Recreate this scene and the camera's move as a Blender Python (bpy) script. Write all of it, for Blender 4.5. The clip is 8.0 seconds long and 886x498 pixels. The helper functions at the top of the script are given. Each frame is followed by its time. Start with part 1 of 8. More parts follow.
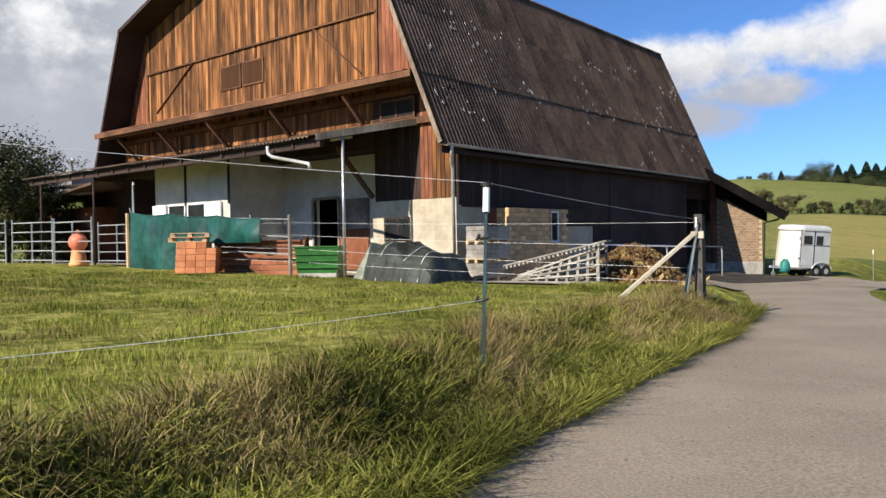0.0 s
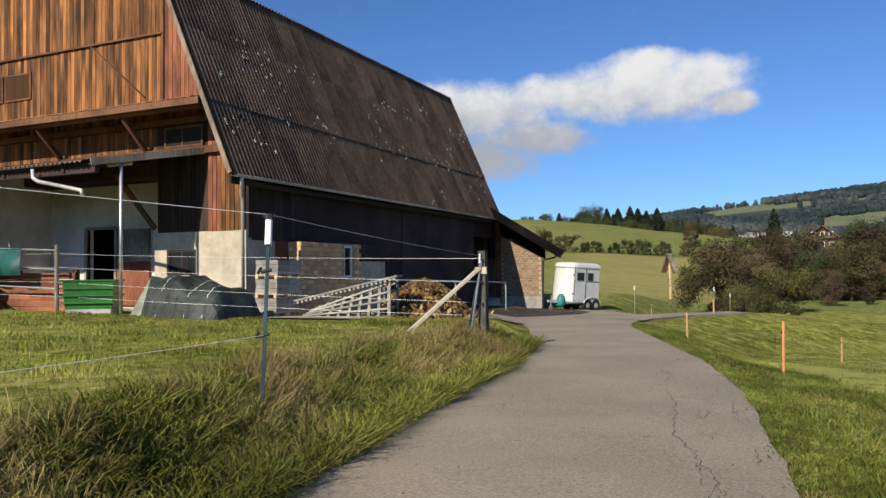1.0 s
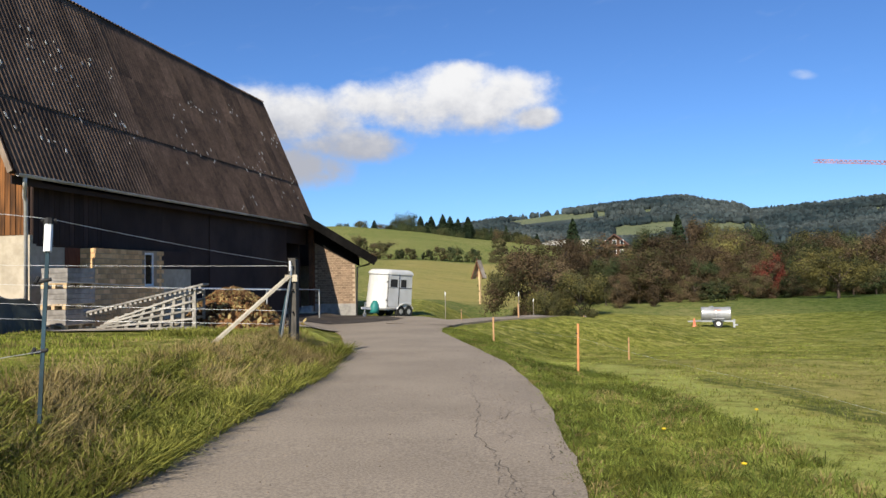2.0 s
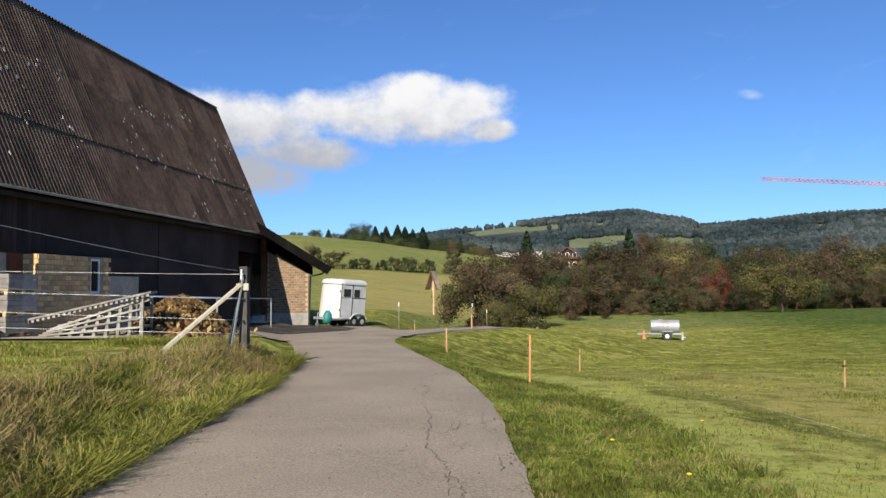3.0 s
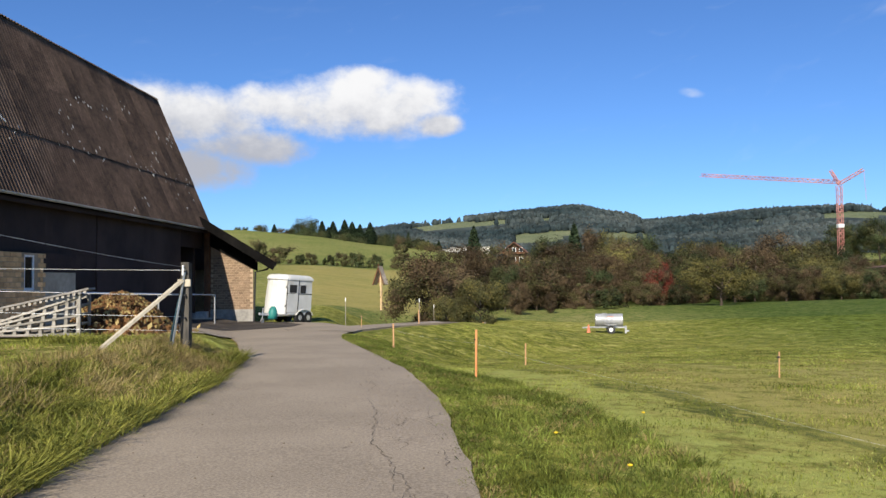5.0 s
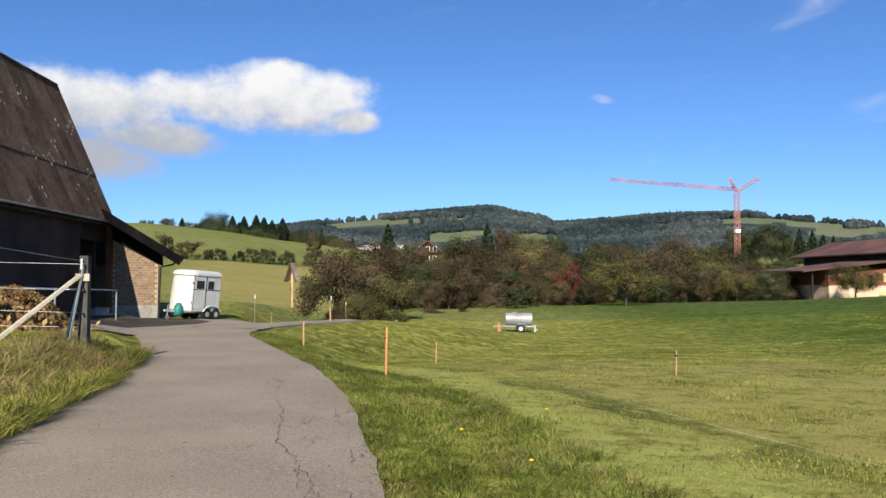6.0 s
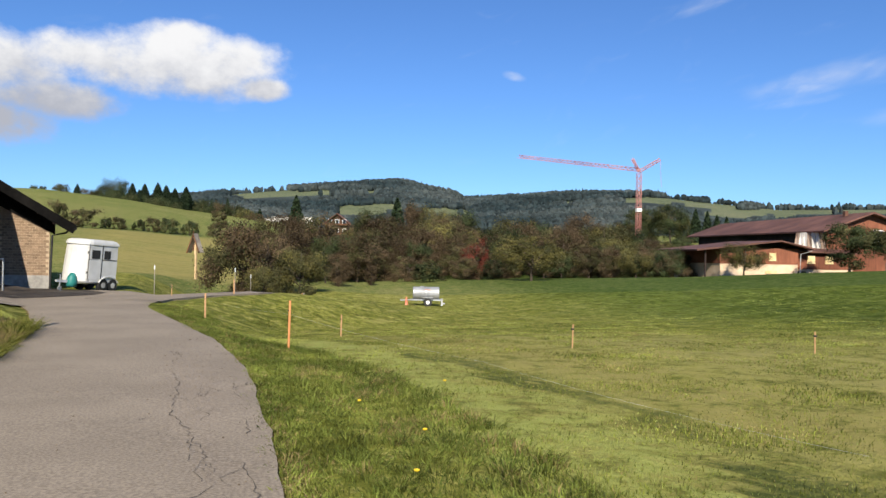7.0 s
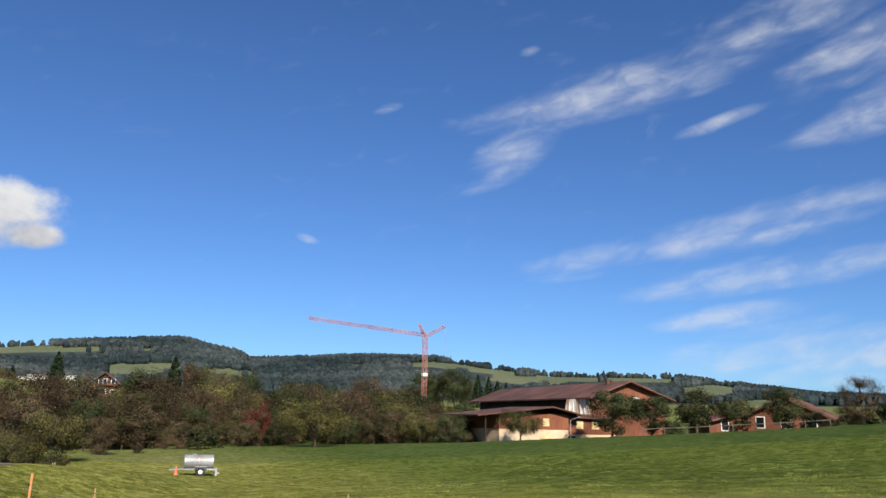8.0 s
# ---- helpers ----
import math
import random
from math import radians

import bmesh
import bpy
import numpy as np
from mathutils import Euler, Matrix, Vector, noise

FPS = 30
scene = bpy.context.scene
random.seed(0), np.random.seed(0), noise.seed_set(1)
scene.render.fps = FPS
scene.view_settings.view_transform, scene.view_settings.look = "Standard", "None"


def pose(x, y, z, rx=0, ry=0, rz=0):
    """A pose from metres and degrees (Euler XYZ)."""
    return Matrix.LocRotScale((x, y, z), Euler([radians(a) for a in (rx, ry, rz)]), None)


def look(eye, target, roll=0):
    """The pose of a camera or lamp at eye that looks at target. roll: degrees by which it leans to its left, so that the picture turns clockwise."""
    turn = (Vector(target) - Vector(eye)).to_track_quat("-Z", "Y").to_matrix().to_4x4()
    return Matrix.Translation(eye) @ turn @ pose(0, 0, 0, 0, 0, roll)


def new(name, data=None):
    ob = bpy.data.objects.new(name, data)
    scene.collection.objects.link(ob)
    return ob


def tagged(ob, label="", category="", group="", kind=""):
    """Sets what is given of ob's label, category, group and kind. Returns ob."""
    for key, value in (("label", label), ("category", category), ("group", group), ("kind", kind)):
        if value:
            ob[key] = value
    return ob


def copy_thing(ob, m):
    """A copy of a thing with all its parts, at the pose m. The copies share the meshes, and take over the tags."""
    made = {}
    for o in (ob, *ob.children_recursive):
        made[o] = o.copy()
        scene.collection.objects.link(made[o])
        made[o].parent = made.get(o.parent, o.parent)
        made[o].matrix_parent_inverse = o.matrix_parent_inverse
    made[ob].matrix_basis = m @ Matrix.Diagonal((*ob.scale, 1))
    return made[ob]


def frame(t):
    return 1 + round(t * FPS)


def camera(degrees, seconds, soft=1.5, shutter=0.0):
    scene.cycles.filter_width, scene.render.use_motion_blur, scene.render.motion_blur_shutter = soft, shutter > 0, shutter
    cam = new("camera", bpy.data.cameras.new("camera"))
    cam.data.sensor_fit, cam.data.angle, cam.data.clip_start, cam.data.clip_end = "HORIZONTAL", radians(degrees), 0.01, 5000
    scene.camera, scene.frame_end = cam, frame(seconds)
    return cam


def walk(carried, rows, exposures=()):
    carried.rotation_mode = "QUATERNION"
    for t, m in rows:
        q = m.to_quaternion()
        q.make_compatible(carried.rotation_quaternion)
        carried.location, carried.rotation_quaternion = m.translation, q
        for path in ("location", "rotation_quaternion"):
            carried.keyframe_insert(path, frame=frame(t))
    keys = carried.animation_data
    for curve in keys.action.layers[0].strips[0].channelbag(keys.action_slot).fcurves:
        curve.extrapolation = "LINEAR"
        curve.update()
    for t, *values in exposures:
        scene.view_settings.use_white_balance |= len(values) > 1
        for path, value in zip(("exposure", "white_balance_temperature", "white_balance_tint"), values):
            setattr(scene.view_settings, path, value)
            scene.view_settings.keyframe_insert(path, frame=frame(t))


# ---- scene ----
# ---------------------------------------------------------------- camera
cam = camera(59.8, 8.0)
PATH = [
    (0.0, (0.000, 0.000, 1.476), (-6.388, 7.693, 1.359), -1.01),
    (0.5, (0.029, 0.026, 1.479), (-5.271, 8.502, 1.728), -0.37),
    (1.0, (0.068, 0.092, 1.462), (-4.088, 9.182, 1.764), -0.60),
    (1.5, (0.136, 0.123, 1.462), (-2.520, 9.761, 1.712), -0.77),
    (2.0, (0.134, 0.152, 1.467), (-1.756, 9.965, 1.826), -0.98),
    (2.2, (0.131, 0.155, 1.475), (-1.600, 9.992, 1.960), -0.64),
    (3.5, (0.155, 0.139, 1.465), (-1.068, 10.053, 1.939), -0.45),
    (4.0, (0.137, 0.141, 1.466), (-1.211, 10.042, 1.850), -0.45),
    (4.2, (0.145, 0.157, 1.474), (-1.226, 10.055, 1.866), -0.49),
    (5.5, (0.186, 0.166, 1.466), (0.231, 10.157, 1.895), -0.34),
    (6.0, (0.212, 0.115, 1.470), (0.694, 10.096, 1.865), 0.17),
    (6.5, (0.221, 0.132, 1.442), (1.158, 10.086, 1.645), 0.33),
    (7.0, (0.301, 0.005, 1.472), (1.946, 9.869, 1.539), 0.99),
    (7.3, (0.360, -0.091, 1.510), (2.987, 9.541, 2.078), 1.55),
    (7.5, (0.389, -0.149, 1.522), (3.707, 9.197, 2.801), 0.98),
    (7.7, (0.404, -0.206, 1.522), (4.042, 8.947, 3.247), 1.24),
    (8.0, (0.409, -0.292, 1.521), (4.497, 8.565, 3.718), 1.19),
]
walk(cam, [(t, look(eye, target, roll)) for t, eye, target, roll in PATH], [(0.0, 0.68), (0.5, 0.67), (1.0, 0.42), (1.5, 0.36), (2.0, 0.59), (3.5, 0.63), (6.5, 0.63), (7.5, 0.57), (8.0, 0.42)])

# ---------------------------------------------------------------- sky and sun
SUN_AZ, SUN_EL = 189.0, 32.0            # compass degrees from +y towards +x
world = bpy.data.worlds.new("sky")
scene.world = world
world.use_nodes = True
wt = world.node_tree
wt.nodes.clear()


class Graph:
    """Short calls for node trees."""

    def __init__(self, tree):
        self.t = tree

    def node(self, kind, **values):
        n = self.t.nodes.new(kind)
        for k, v in values.items():
            setattr(n, k, v)
        return n

    def put(self, socket, value):
        if isinstance(value, bpy.types.NodeSocket):
            self.t.links.new(value, socket)
        elif value is not None:
            socket.default_value = value

    def math(self, op, a, b=None, c=None, clamp=False):
        n = self.node("ShaderNodeMath", operation=op, use_clamp=clamp)
        for i, v in enumerate((a, b, c)):
            self.put(n.inputs[i], v)
        return n.outputs[0]

    def mix(self, fac, a, b, blend="MIX"):
        n = self.node("ShaderNodeMix", data_type="RGBA", blend_type=blend)
        self.put(n.inputs[0], fac)
        for i, v in ((6, a), (7, b)):
            self.put(n.inputs[i], (*v, 1) if isinstance(v, tuple) and len(v) == 3 else v)
        return n.outputs[2]

    def ramp(self, fac, lo, hi, a=0.0, b=1.0, smooth=True):
        n = self.node("ShaderNodeMapRange", interpolation_type="SMOOTHSTEP" if smooth else "LINEAR")
        for i, v in enumerate((fac, lo, hi, a, b)):
            self.put(n.inputs[i], v)
        return n.outputs[0]

    def noise(self, vec, scale, detail=4.0, rough=0.55, distortion=0.0):
        n = self.node("ShaderNodeTexNoise")
        self.put(n.inputs["Vector"], vec)
        self.put(n.inputs["Scale"], scale)
        self.put(n.inputs["Detail"], detail)
        self.put(n.inputs["Roughness"], rough)
        self.put(n.inputs["Distortion"], distortion)
        return n.outputs[0]

    def vec(self, x, y, z=0.0):
        n = self.node("ShaderNodeCombineXYZ")
        for i, v in enumerate((x, y, z)):
            self.put(n.inputs[i], v)
        return n.outputs[0]

    def stretch(self, vec, sx, sy, sz, rz=0.0):
        """Turns a plane by rz degrees, then stretches it."""
        if rz:
            t = self.node("ShaderNodeMapping")
            self.put(t.inputs["Vector"], vec)
            t.inputs["Rotation"].default_value = (0, 0, radians(rz))
            vec = t.outputs[0]
        n = self.node("ShaderNodeMapping")
        self.put(n.inputs["Vector"], vec)
        n.inputs["Scale"].default_value = (sx, sy, sz)
        return n.outputs[0]


g = Graph(wt)
sky = g.node("ShaderNodeTexSky", sky_type="NISHITA", sun_disc=False, sun_elevation=radians(SUN_EL), sun_rotation=radians(SUN_AZ),
             altitude=900.0, air_density=1.0, dust_density=0.5, ozone_density=3.5)
sep = g.node("ShaderNodeSeparateXYZ")
wt.links.new(g.node("ShaderNodeTexCoord").outputs["Generated"], sep.inputs[0])
az = g.math("MULTIPLY", g.math("ARCTAN2", sep.outputs[0], sep.outputs[1]), 57.2958)     # degrees
el = g.math("MULTIPLY", g.math("ARCSINE", sep.outputs[2]), 57.2958)
plane = g.vec(az, g.math("MULTIPLY", el, 1.25))
billow = g.noise(plane, 0.19, 9.0, 0.6)
fluff = g.noise(plane, 0.55, 6.0, 0.6)


def puff(a, e, w, h):
    """1 in the middle of a cloud's lobe, 0 at its rim."""
    dx = g.math("DIVIDE", g.math("SUBTRACT", az, a), w)
    dy = g.math("DIVIDE", g.math("SUBTRACT", el, e), h)
    return g.math("SUBTRACT", 1.0, g.math("ADD", g.math("MULTIPLY", dx, dx), g.math("MULTIPLY", dy, dy)))


lobes = [(-10.5, 12.7, 8.6, 2.3), (-9.8, 14.3, 3.6, 1.5), (-5.6, 13.4, 3.6, 1.8), (-3.9, 11.6, 2.1, 1.0), (-16.6, 12.9, 3.0, 1.5), (-20.6, 11.8, 5.0, 2.0), (-25.0, 11.4, 5.0, 2.6),
         (-17.8, 9.8, 4.6, 1.5), (-21.5, 8.0, 4.6, 1.7), (-26.0, 7.5, 5.0, 3.0), (-80.0, 12.0, 17.0, 15.0), (-62.0, 12.0, 11.0, 15.0), (-96.0, 20.0, 20.0, 12.0)]
body = None
for lobe in lobes:
    one = g.math("MULTIPLY", puff(*lobe), 2.4 if lobe[0] < -60 else 1.0)
    body = one if body is None else g.math("SMOOTH_MAX", body, one, 0.3)
body = g.math("ADD", body, g.math("MULTIPLY", g.math("SUBTRACT", billow, 0.5), 2.0))
body = g.math("ADD", body, g.math("MULTIPLY", g.math("SUBTRACT", fluff, 0.5), 1.1))
cumulus = g.ramp(body, -0.22, 0.9)
# wind-drawn ice cloud: long strokes, frayed by noise
strokes = [(33, 11.4, 58, 15.6, 1.1), (40, 9.5, 60, 11.8, 0.9), (41.5, 7.1, 50, 8.4, 0.7), (27.5, 18.0, 33, 21.8, 1.5), (29, 22.4, 46, 25.4, 1.5), (43, 25.0, 62, 30.5, 1.5), (51, 23.2, 62, 26.4, 1.4),
           (43.5, 4.4, 64, 5.8, 1.8), (19.2, 22.6, 21.2, 23.1, 0.3), (30.7, 26.9, 32.3, 27.3, 0.3), (52, 19.4, 62, 22.6, 1.2), (43, 20.5, 48.5, 21.9, 0.4), (13.8, 13.2, 15.2, 12.9, 0.28)]
ice = None
for a0, e0, a1, e1, w in strokes:
    dx, dy = a1 - a0, e1 - e0
    n = math.hypot(dx, dy)
    px, py = g.math("SUBTRACT", az, (a0 + a1) / 2), g.math("SUBTRACT", el, (e0 + e1) / 2)
    u = g.math("MULTIPLY", g.math("ADD", g.math("MULTIPLY", px, dx / n), g.math("MULTIPLY", py, dy / n)), 2.0 / n)
    v = g.math("MULTIPLY", g.math("SUBTRACT", g.math("MULTIPLY", py, dx / n), g.math("MULTIPLY", px, dy / n)), 1.0 / w)
    one = g.math("SUBTRACT", 1.0, g.math("ADD", g.math("MULTIPLY", u, u), g.math("MULTIPLY", v, v)))
    ice = one if ice is None else g.math("SMOOTH_MAX", ice, one, 0.4)
streak = g.noise(g.stretch(plane, 0.13, 0.5, 1.0, -12.0), 1.0, 3.0, 0.45, 0.4)
wisps = g.noise(g.stretch(plane, 0.26, 0.55, 1.0, -30.0), 1.0, 5.0, 0.5, 0.9)
ice = g.math("ADD", g.math("MAXIMUM", ice, -1.6), g.math("MULTIPLY", g.math("SUBTRACT", g.math("ADD", g.math("MULTIPLY", streak, 0.75), g.math("MULTIPLY", wisps, 0.25)), 0.5), 5.5))
fray = g.noise(g.stretch(plane, 0.35, 0.6, 1.0, -12.0), 1.0, 5.0, 0.55, 0.5)
cirrus = g.math("MULTIPLY", g.math("MULTIPLY", g.ramp(ice, -1.1, 2.8), 0.85), g.ramp(fray, 0.32, 0.68, 0.35, 1.0))
thin = g.math("MULTIPLY", g.ramp(wisps, 0.6, 0.95), 0.1)
cirrus = g.math("MAXIMUM", cirrus, thin)
shade = g.ramp(g.math("ADD", g.math("MULTIPLY", fluff, 5.0), el), 11.2, 17.2)
white = g.mix(shade, (4.7, 4.9, 5.6), (9.4, 9.4, 9.5))
white = g.mix(g.math("MULTIPLY", g.ramp(az, -52.0, -64.0), g.ramp(billow, 0.68, 0.42)), white, (4.3, 4.6, 5.2))
blue = g.mix(1.0, sky.outputs[0], (0.70, 1.0, 1.40), "MULTIPLY")
veil = g.mix(cirrus, blue, (8.6, 8.9, 9.4))
full = g.mix(cumulus, veil, white)
back = g.node("ShaderNodeBackground")
wt.links.new(full, back.inputs[0])
back.inputs[1].default_value = 0.065
wt.links.new(back.outputs[0], g.node("ShaderNodeOutputWorld").inputs[0])

sun = new("sun", bpy.data.lights.new("sun", "SUN"))
sun.data.energy, sun.data.angle, sun.data.color = 5.0, radians(0.53), (1.0, 0.915, 0.775)
a, e = radians(SUN_AZ), radians(SUN_EL)
sun.matrix_world = look((math.sin(a) * math.cos(e) * 50, math.cos(a) * math.cos(e) * 50, math.sin(e) * 50), (0, 0, 0))


# ---------------------------------------------------------------- materials
def material(name, low, high, rough=0.8, grain=8.0, stretch=(1, 1, 1), blotch=0.6, spread=0.25, bump=0.3, metal=0.0, each=0.0, bump_scale=None, island=0.0, spec=0.3, depth=0.02, patches=0.4):
    """A surface between two colours: a grain, larger blotches, a shift from piece to piece and a fine relief."""
    m = bpy.data.materials.new(name)
    m.use_nodes = True
    q = Graph(m.node_tree)
    bsdf = m.node_tree.nodes["Principled BSDF"]
    vec = q.node("ShaderNodeTexCoord").outputs["Object"]
    own = None
    if each:
        own = q.node("ShaderNodeObjectInfo").outputs["Random"]
        jump = q.node("ShaderNodeVectorMath", operation="ADD")
        q.put(jump.inputs[0], vec)
        q.put(jump.inputs[1], q.vec(q.math("MULTIPLY", own, 37.0), q.math("MULTIPLY", own, 91.0), q.math("MULTIPLY", own, 13.0)))
        vec = jump.outputs[0]
    fine = q.noise(q.stretch(vec, *stretch), grain, 6.0, 0.6)
    wide = q.noise(vec, blotch, 3.0)
    fac = q.math("ADD", q.math("MULTIPLY", q.ramp(fine, 0.3, 0.7), 1.0 - patches), q.math("MULTIPLY", q.ramp(wide, 0.35, 0.65), patches))
    col = q.mix(fac, low, high)
    tone = q.ramp(wide, 0.25, 0.75, 1.0 - spread, 1.0 + spread)
    if each:
        tone = q.math("MULTIPLY", tone, q.ramp(own, 0.0, 1.0, 1.0 - each, 1.0 + each, False))
    if island:
        tone = q.math("MULTIPLY", tone, q.ramp(q.node("ShaderNodeNewGeometry").outputs["Random Per Island"], 0.0, 1.0, 1.0 - island, 1.0 + island, False))
    col = q.mix(1.0, col, q.vec(tone, tone, tone), "MULTIPLY")
    q.put(bsdf.inputs["Base Color"], col)
    q.put(bsdf.inputs["Roughness"], q.ramp(fine, 0.2, 0.8, max(0.02, rough - 0.08), min(1.0, rough + 0.08)))
    bsdf.inputs["Metallic"].default_value = metal
    bsdf.inputs["Specular IOR Level"].default_value = spec
    if bump:
        b = q.node("ShaderNodeBump")
        b.inputs["Strength"].default_value = bump
        b.inputs["Distance"].default_value = depth
        q.put(b.inputs["Height"], q.noise(q.stretch(vec, *stretch), bump_scale or grain * 2, 5.0, 0.6))
        q.put(bsdf.inputs["Normal"], b.outputs[0])
    return m


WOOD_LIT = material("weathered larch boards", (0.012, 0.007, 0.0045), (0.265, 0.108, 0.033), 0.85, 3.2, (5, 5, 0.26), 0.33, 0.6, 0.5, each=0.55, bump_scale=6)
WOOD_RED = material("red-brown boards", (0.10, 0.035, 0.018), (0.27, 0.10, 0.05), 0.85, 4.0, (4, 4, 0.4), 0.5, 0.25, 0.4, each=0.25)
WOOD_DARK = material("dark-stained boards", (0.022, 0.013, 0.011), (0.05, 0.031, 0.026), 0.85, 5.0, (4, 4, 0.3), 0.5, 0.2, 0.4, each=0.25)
WOOD_BEAM = material("brown timber", (0.06, 0.028, 0.014), (0.17, 0.08, 0.04), 0.85, 5.0, (3, 3, 0.6), 0.6, 0.25, 0.4)
WOOD_GREY = material("silvered timber", (0.13, 0.11, 0.09), (0.33, 0.29, 0.24), 0.9, 6.0, (3, 3, 0.5), 0.8, 0.25, 0.5, each=0.1)
WOOD_NEW = material("fresh sawn timber", (0.42, 0.28, 0.14), (0.62, 0.46, 0.27), 0.8, 6.0, (3, 3, 0.6), 0.8, 0.12, 0.3)
CORRUGATED = material("dark fibre-cement sheet", (0.058, 0.036, 0.024), (0.146, 0.095, 0.064), 0.85, 5.0, (1, 1, 0.25), 0.5, 0.25, 0.35, each=0.16, spec=0.35)
PLASTER = material("white lime plaster", (0.46, 0.44, 0.39), (0.61, 0.585, 0.53), 0.9, 3.0, (1, 1, 1), 0.5, 0.12, 0.2)
BLOCKWORK = material("pale concrete blockwork", (0.36, 0.305, 0.22), (0.50, 0.435, 0.335), 0.92, 6.0, (1, 1, 1), 0.7, 0.14, 0.4)
MORTAR = material("pale mortar", (0.28, 0.21, 0.135), (0.40, 0.31, 0.21), 0.95, 9.0)
BRICK = material("sand-coloured brick", (0.56, 0.33, 0.145), (0.74, 0.49, 0.25), 0.92, 9.0, (1, 1, 1), 1.1, 0.15, 0.4, each=0.2)
ZINC = material("grey zinc", (0.34, 0.335, 0.32), (0.52, 0.515, 0.50), 0.5, 6.0, metal=0.25, bump=0.08)
STEEL = material("galvanised steel tube", (0.36, 0.37, 0.37), (0.55, 0.56, 0.56), 0.4, 12.0, metal=0.75, bump=0.08)
# Near-black stands for the gloom inside closed rooms and openings.
DARK = material("near-black fill, room gloom in its colour", (0.012, 0.01, 0.009), (0.03, 0.026, 0.022), 0.95, 2.0)
CONCRETE = material("grey concrete", (0.24, 0.23, 0.21), (0.38, 0.36, 0.33), 0.92, 7.0, blotch=0.7, bump=0.4)
ASPHALT = material("worn grey asphalt", (0.166, 0.134, 0.098), (0.335, 0.278, 0.207), 0.93, 42.0, (1, 1, 1), 0.5, 0.05, 0.3, bump_scale=60, depth=0.006, patches=0.15)
GRAVEL = material("trodden gravel", (0.21, 0.178, 0.135), (0.42, 0.365, 0.29), 0.95, 26.0, (1, 1, 1), 0.6, 0.22, 0.7, bump_scale=40)
WHITE_PAINT = material("white trailer enamel", (0.72, 0.72, 0.70), (0.82, 0.82, 0.81), 0.35, 3.0, blotch=0.8, spread=0.05, bump=0.03, spec=0.5)
BLACK = material("black rubber and plastic", (0.012, 0.012, 0.012), (0.03, 0.03, 0.03), 0.7, 9.0, bump=0.15)
GLASS = material("dark window glass", (0.01, 0.012, 0.014), (0.02, 0.022, 0.025), 0.08, 2.0, bump=0.0, spec=0.6)
ORANGE = material("orange fibreglass", (0.58, 0.22, 0.08), (0.70, 0.31, 0.13), 0.6, 6.0, bump=0.1)
BARK = material("grey-brown bark", (0.05, 0.037, 0.027), (0.13, 0.10, 0.075), 0.95, 6.0, (1, 1, 0.3), bump=0.6, depth=0.05)
ROOF_TILE = material("brown roof tiles", (0.10, 0.045, 0.028), (0.20, 0.10, 0.065), 0.85, 5.0, (1, 1, 1), 0.4, 0.2, 0.3)


def leafy(name, low, high, trans=0.25, island=0.35, each=0.0):
    m = material(name, low, high, 0.7, 1.5, blotch=0.35, spread=0.25, bump=0.0, island=island, spec=0.1, each=each)
    t = m.node_tree
    bsdf = t.nodes["Principled BSDF"]
    out = t.nodes["Material Output"]
    q = Graph(t)
    thin_leaf = q.node("ShaderNodeBsdfTranslucent")
    t.links.new(bsdf.inputs["Base Color"].links[0].from_socket, thin_leaf.inputs[0])
    both = q.node("ShaderNodeMixShader")
    both.inputs[0].default_value = trans
    t.links.new(bsdf.outputs[0], both.inputs[1])
    t.links.new(thin_leaf.outputs[0], both.inputs[2])
    t.links.new(both.outputs[0], out.inputs[0])
    return m


LEAF_BROWN = leafy("autumn brown foliage", (0.051, 0.036, 0.021), (0.128, 0.091, 0.052), each=0.34)
LEAF_OLIVE = leafy("olive green foliage", (0.045, 0.046, 0.020), (0.112, 0.108, 0.044), each=0.34)
LEAF_GREEN = leafy("dark green foliage", (0.027, 0.038, 0.017), (0.076, 0.095, 0.038), each=0.34)
LEAF_YELLOW = leafy("yellowing orchard foliage", (0.070, 0.066, 0.020), (0.175, 0.152, 0.05), each=0.34)
LEAF_RED = leafy("red autumn foliage", (0.075, 0.02, 0.014), (0.18, 0.046, 0.03), each=0.34)
NEEDLE = leafy("dark spruce needles", (0.014, 0.0252, 0.014), (0.0392, 0.0588, 0.028), 0.1)
BLADE = leafy("meadow grass blades", (0.124, 0.152, 0.022), (0.315, 0.342, 0.06), 0.35, 0.4)
VERGE = leafy("rank verge grass blades", (0.13, 0.145, 0.024), (0.37, 0.36, 0.085), 0.4, 0.45)
ROUGH = leafy("rough dark green grass blades", (0.098, 0.132, 0.024), (0.272, 0.318, 0.066), 0.35, 0.45)
WITHERED = leafy("withered brown grass blades", (0.18, 0.14, 0.055), (0.40, 0.32, 0.145), 0.3, 0.4)
STRAW = leafy("dry straw grass blades", (0.24, 0.18, 0.07), (0.46, 0.36, 0.16), 0.35, 0.3)


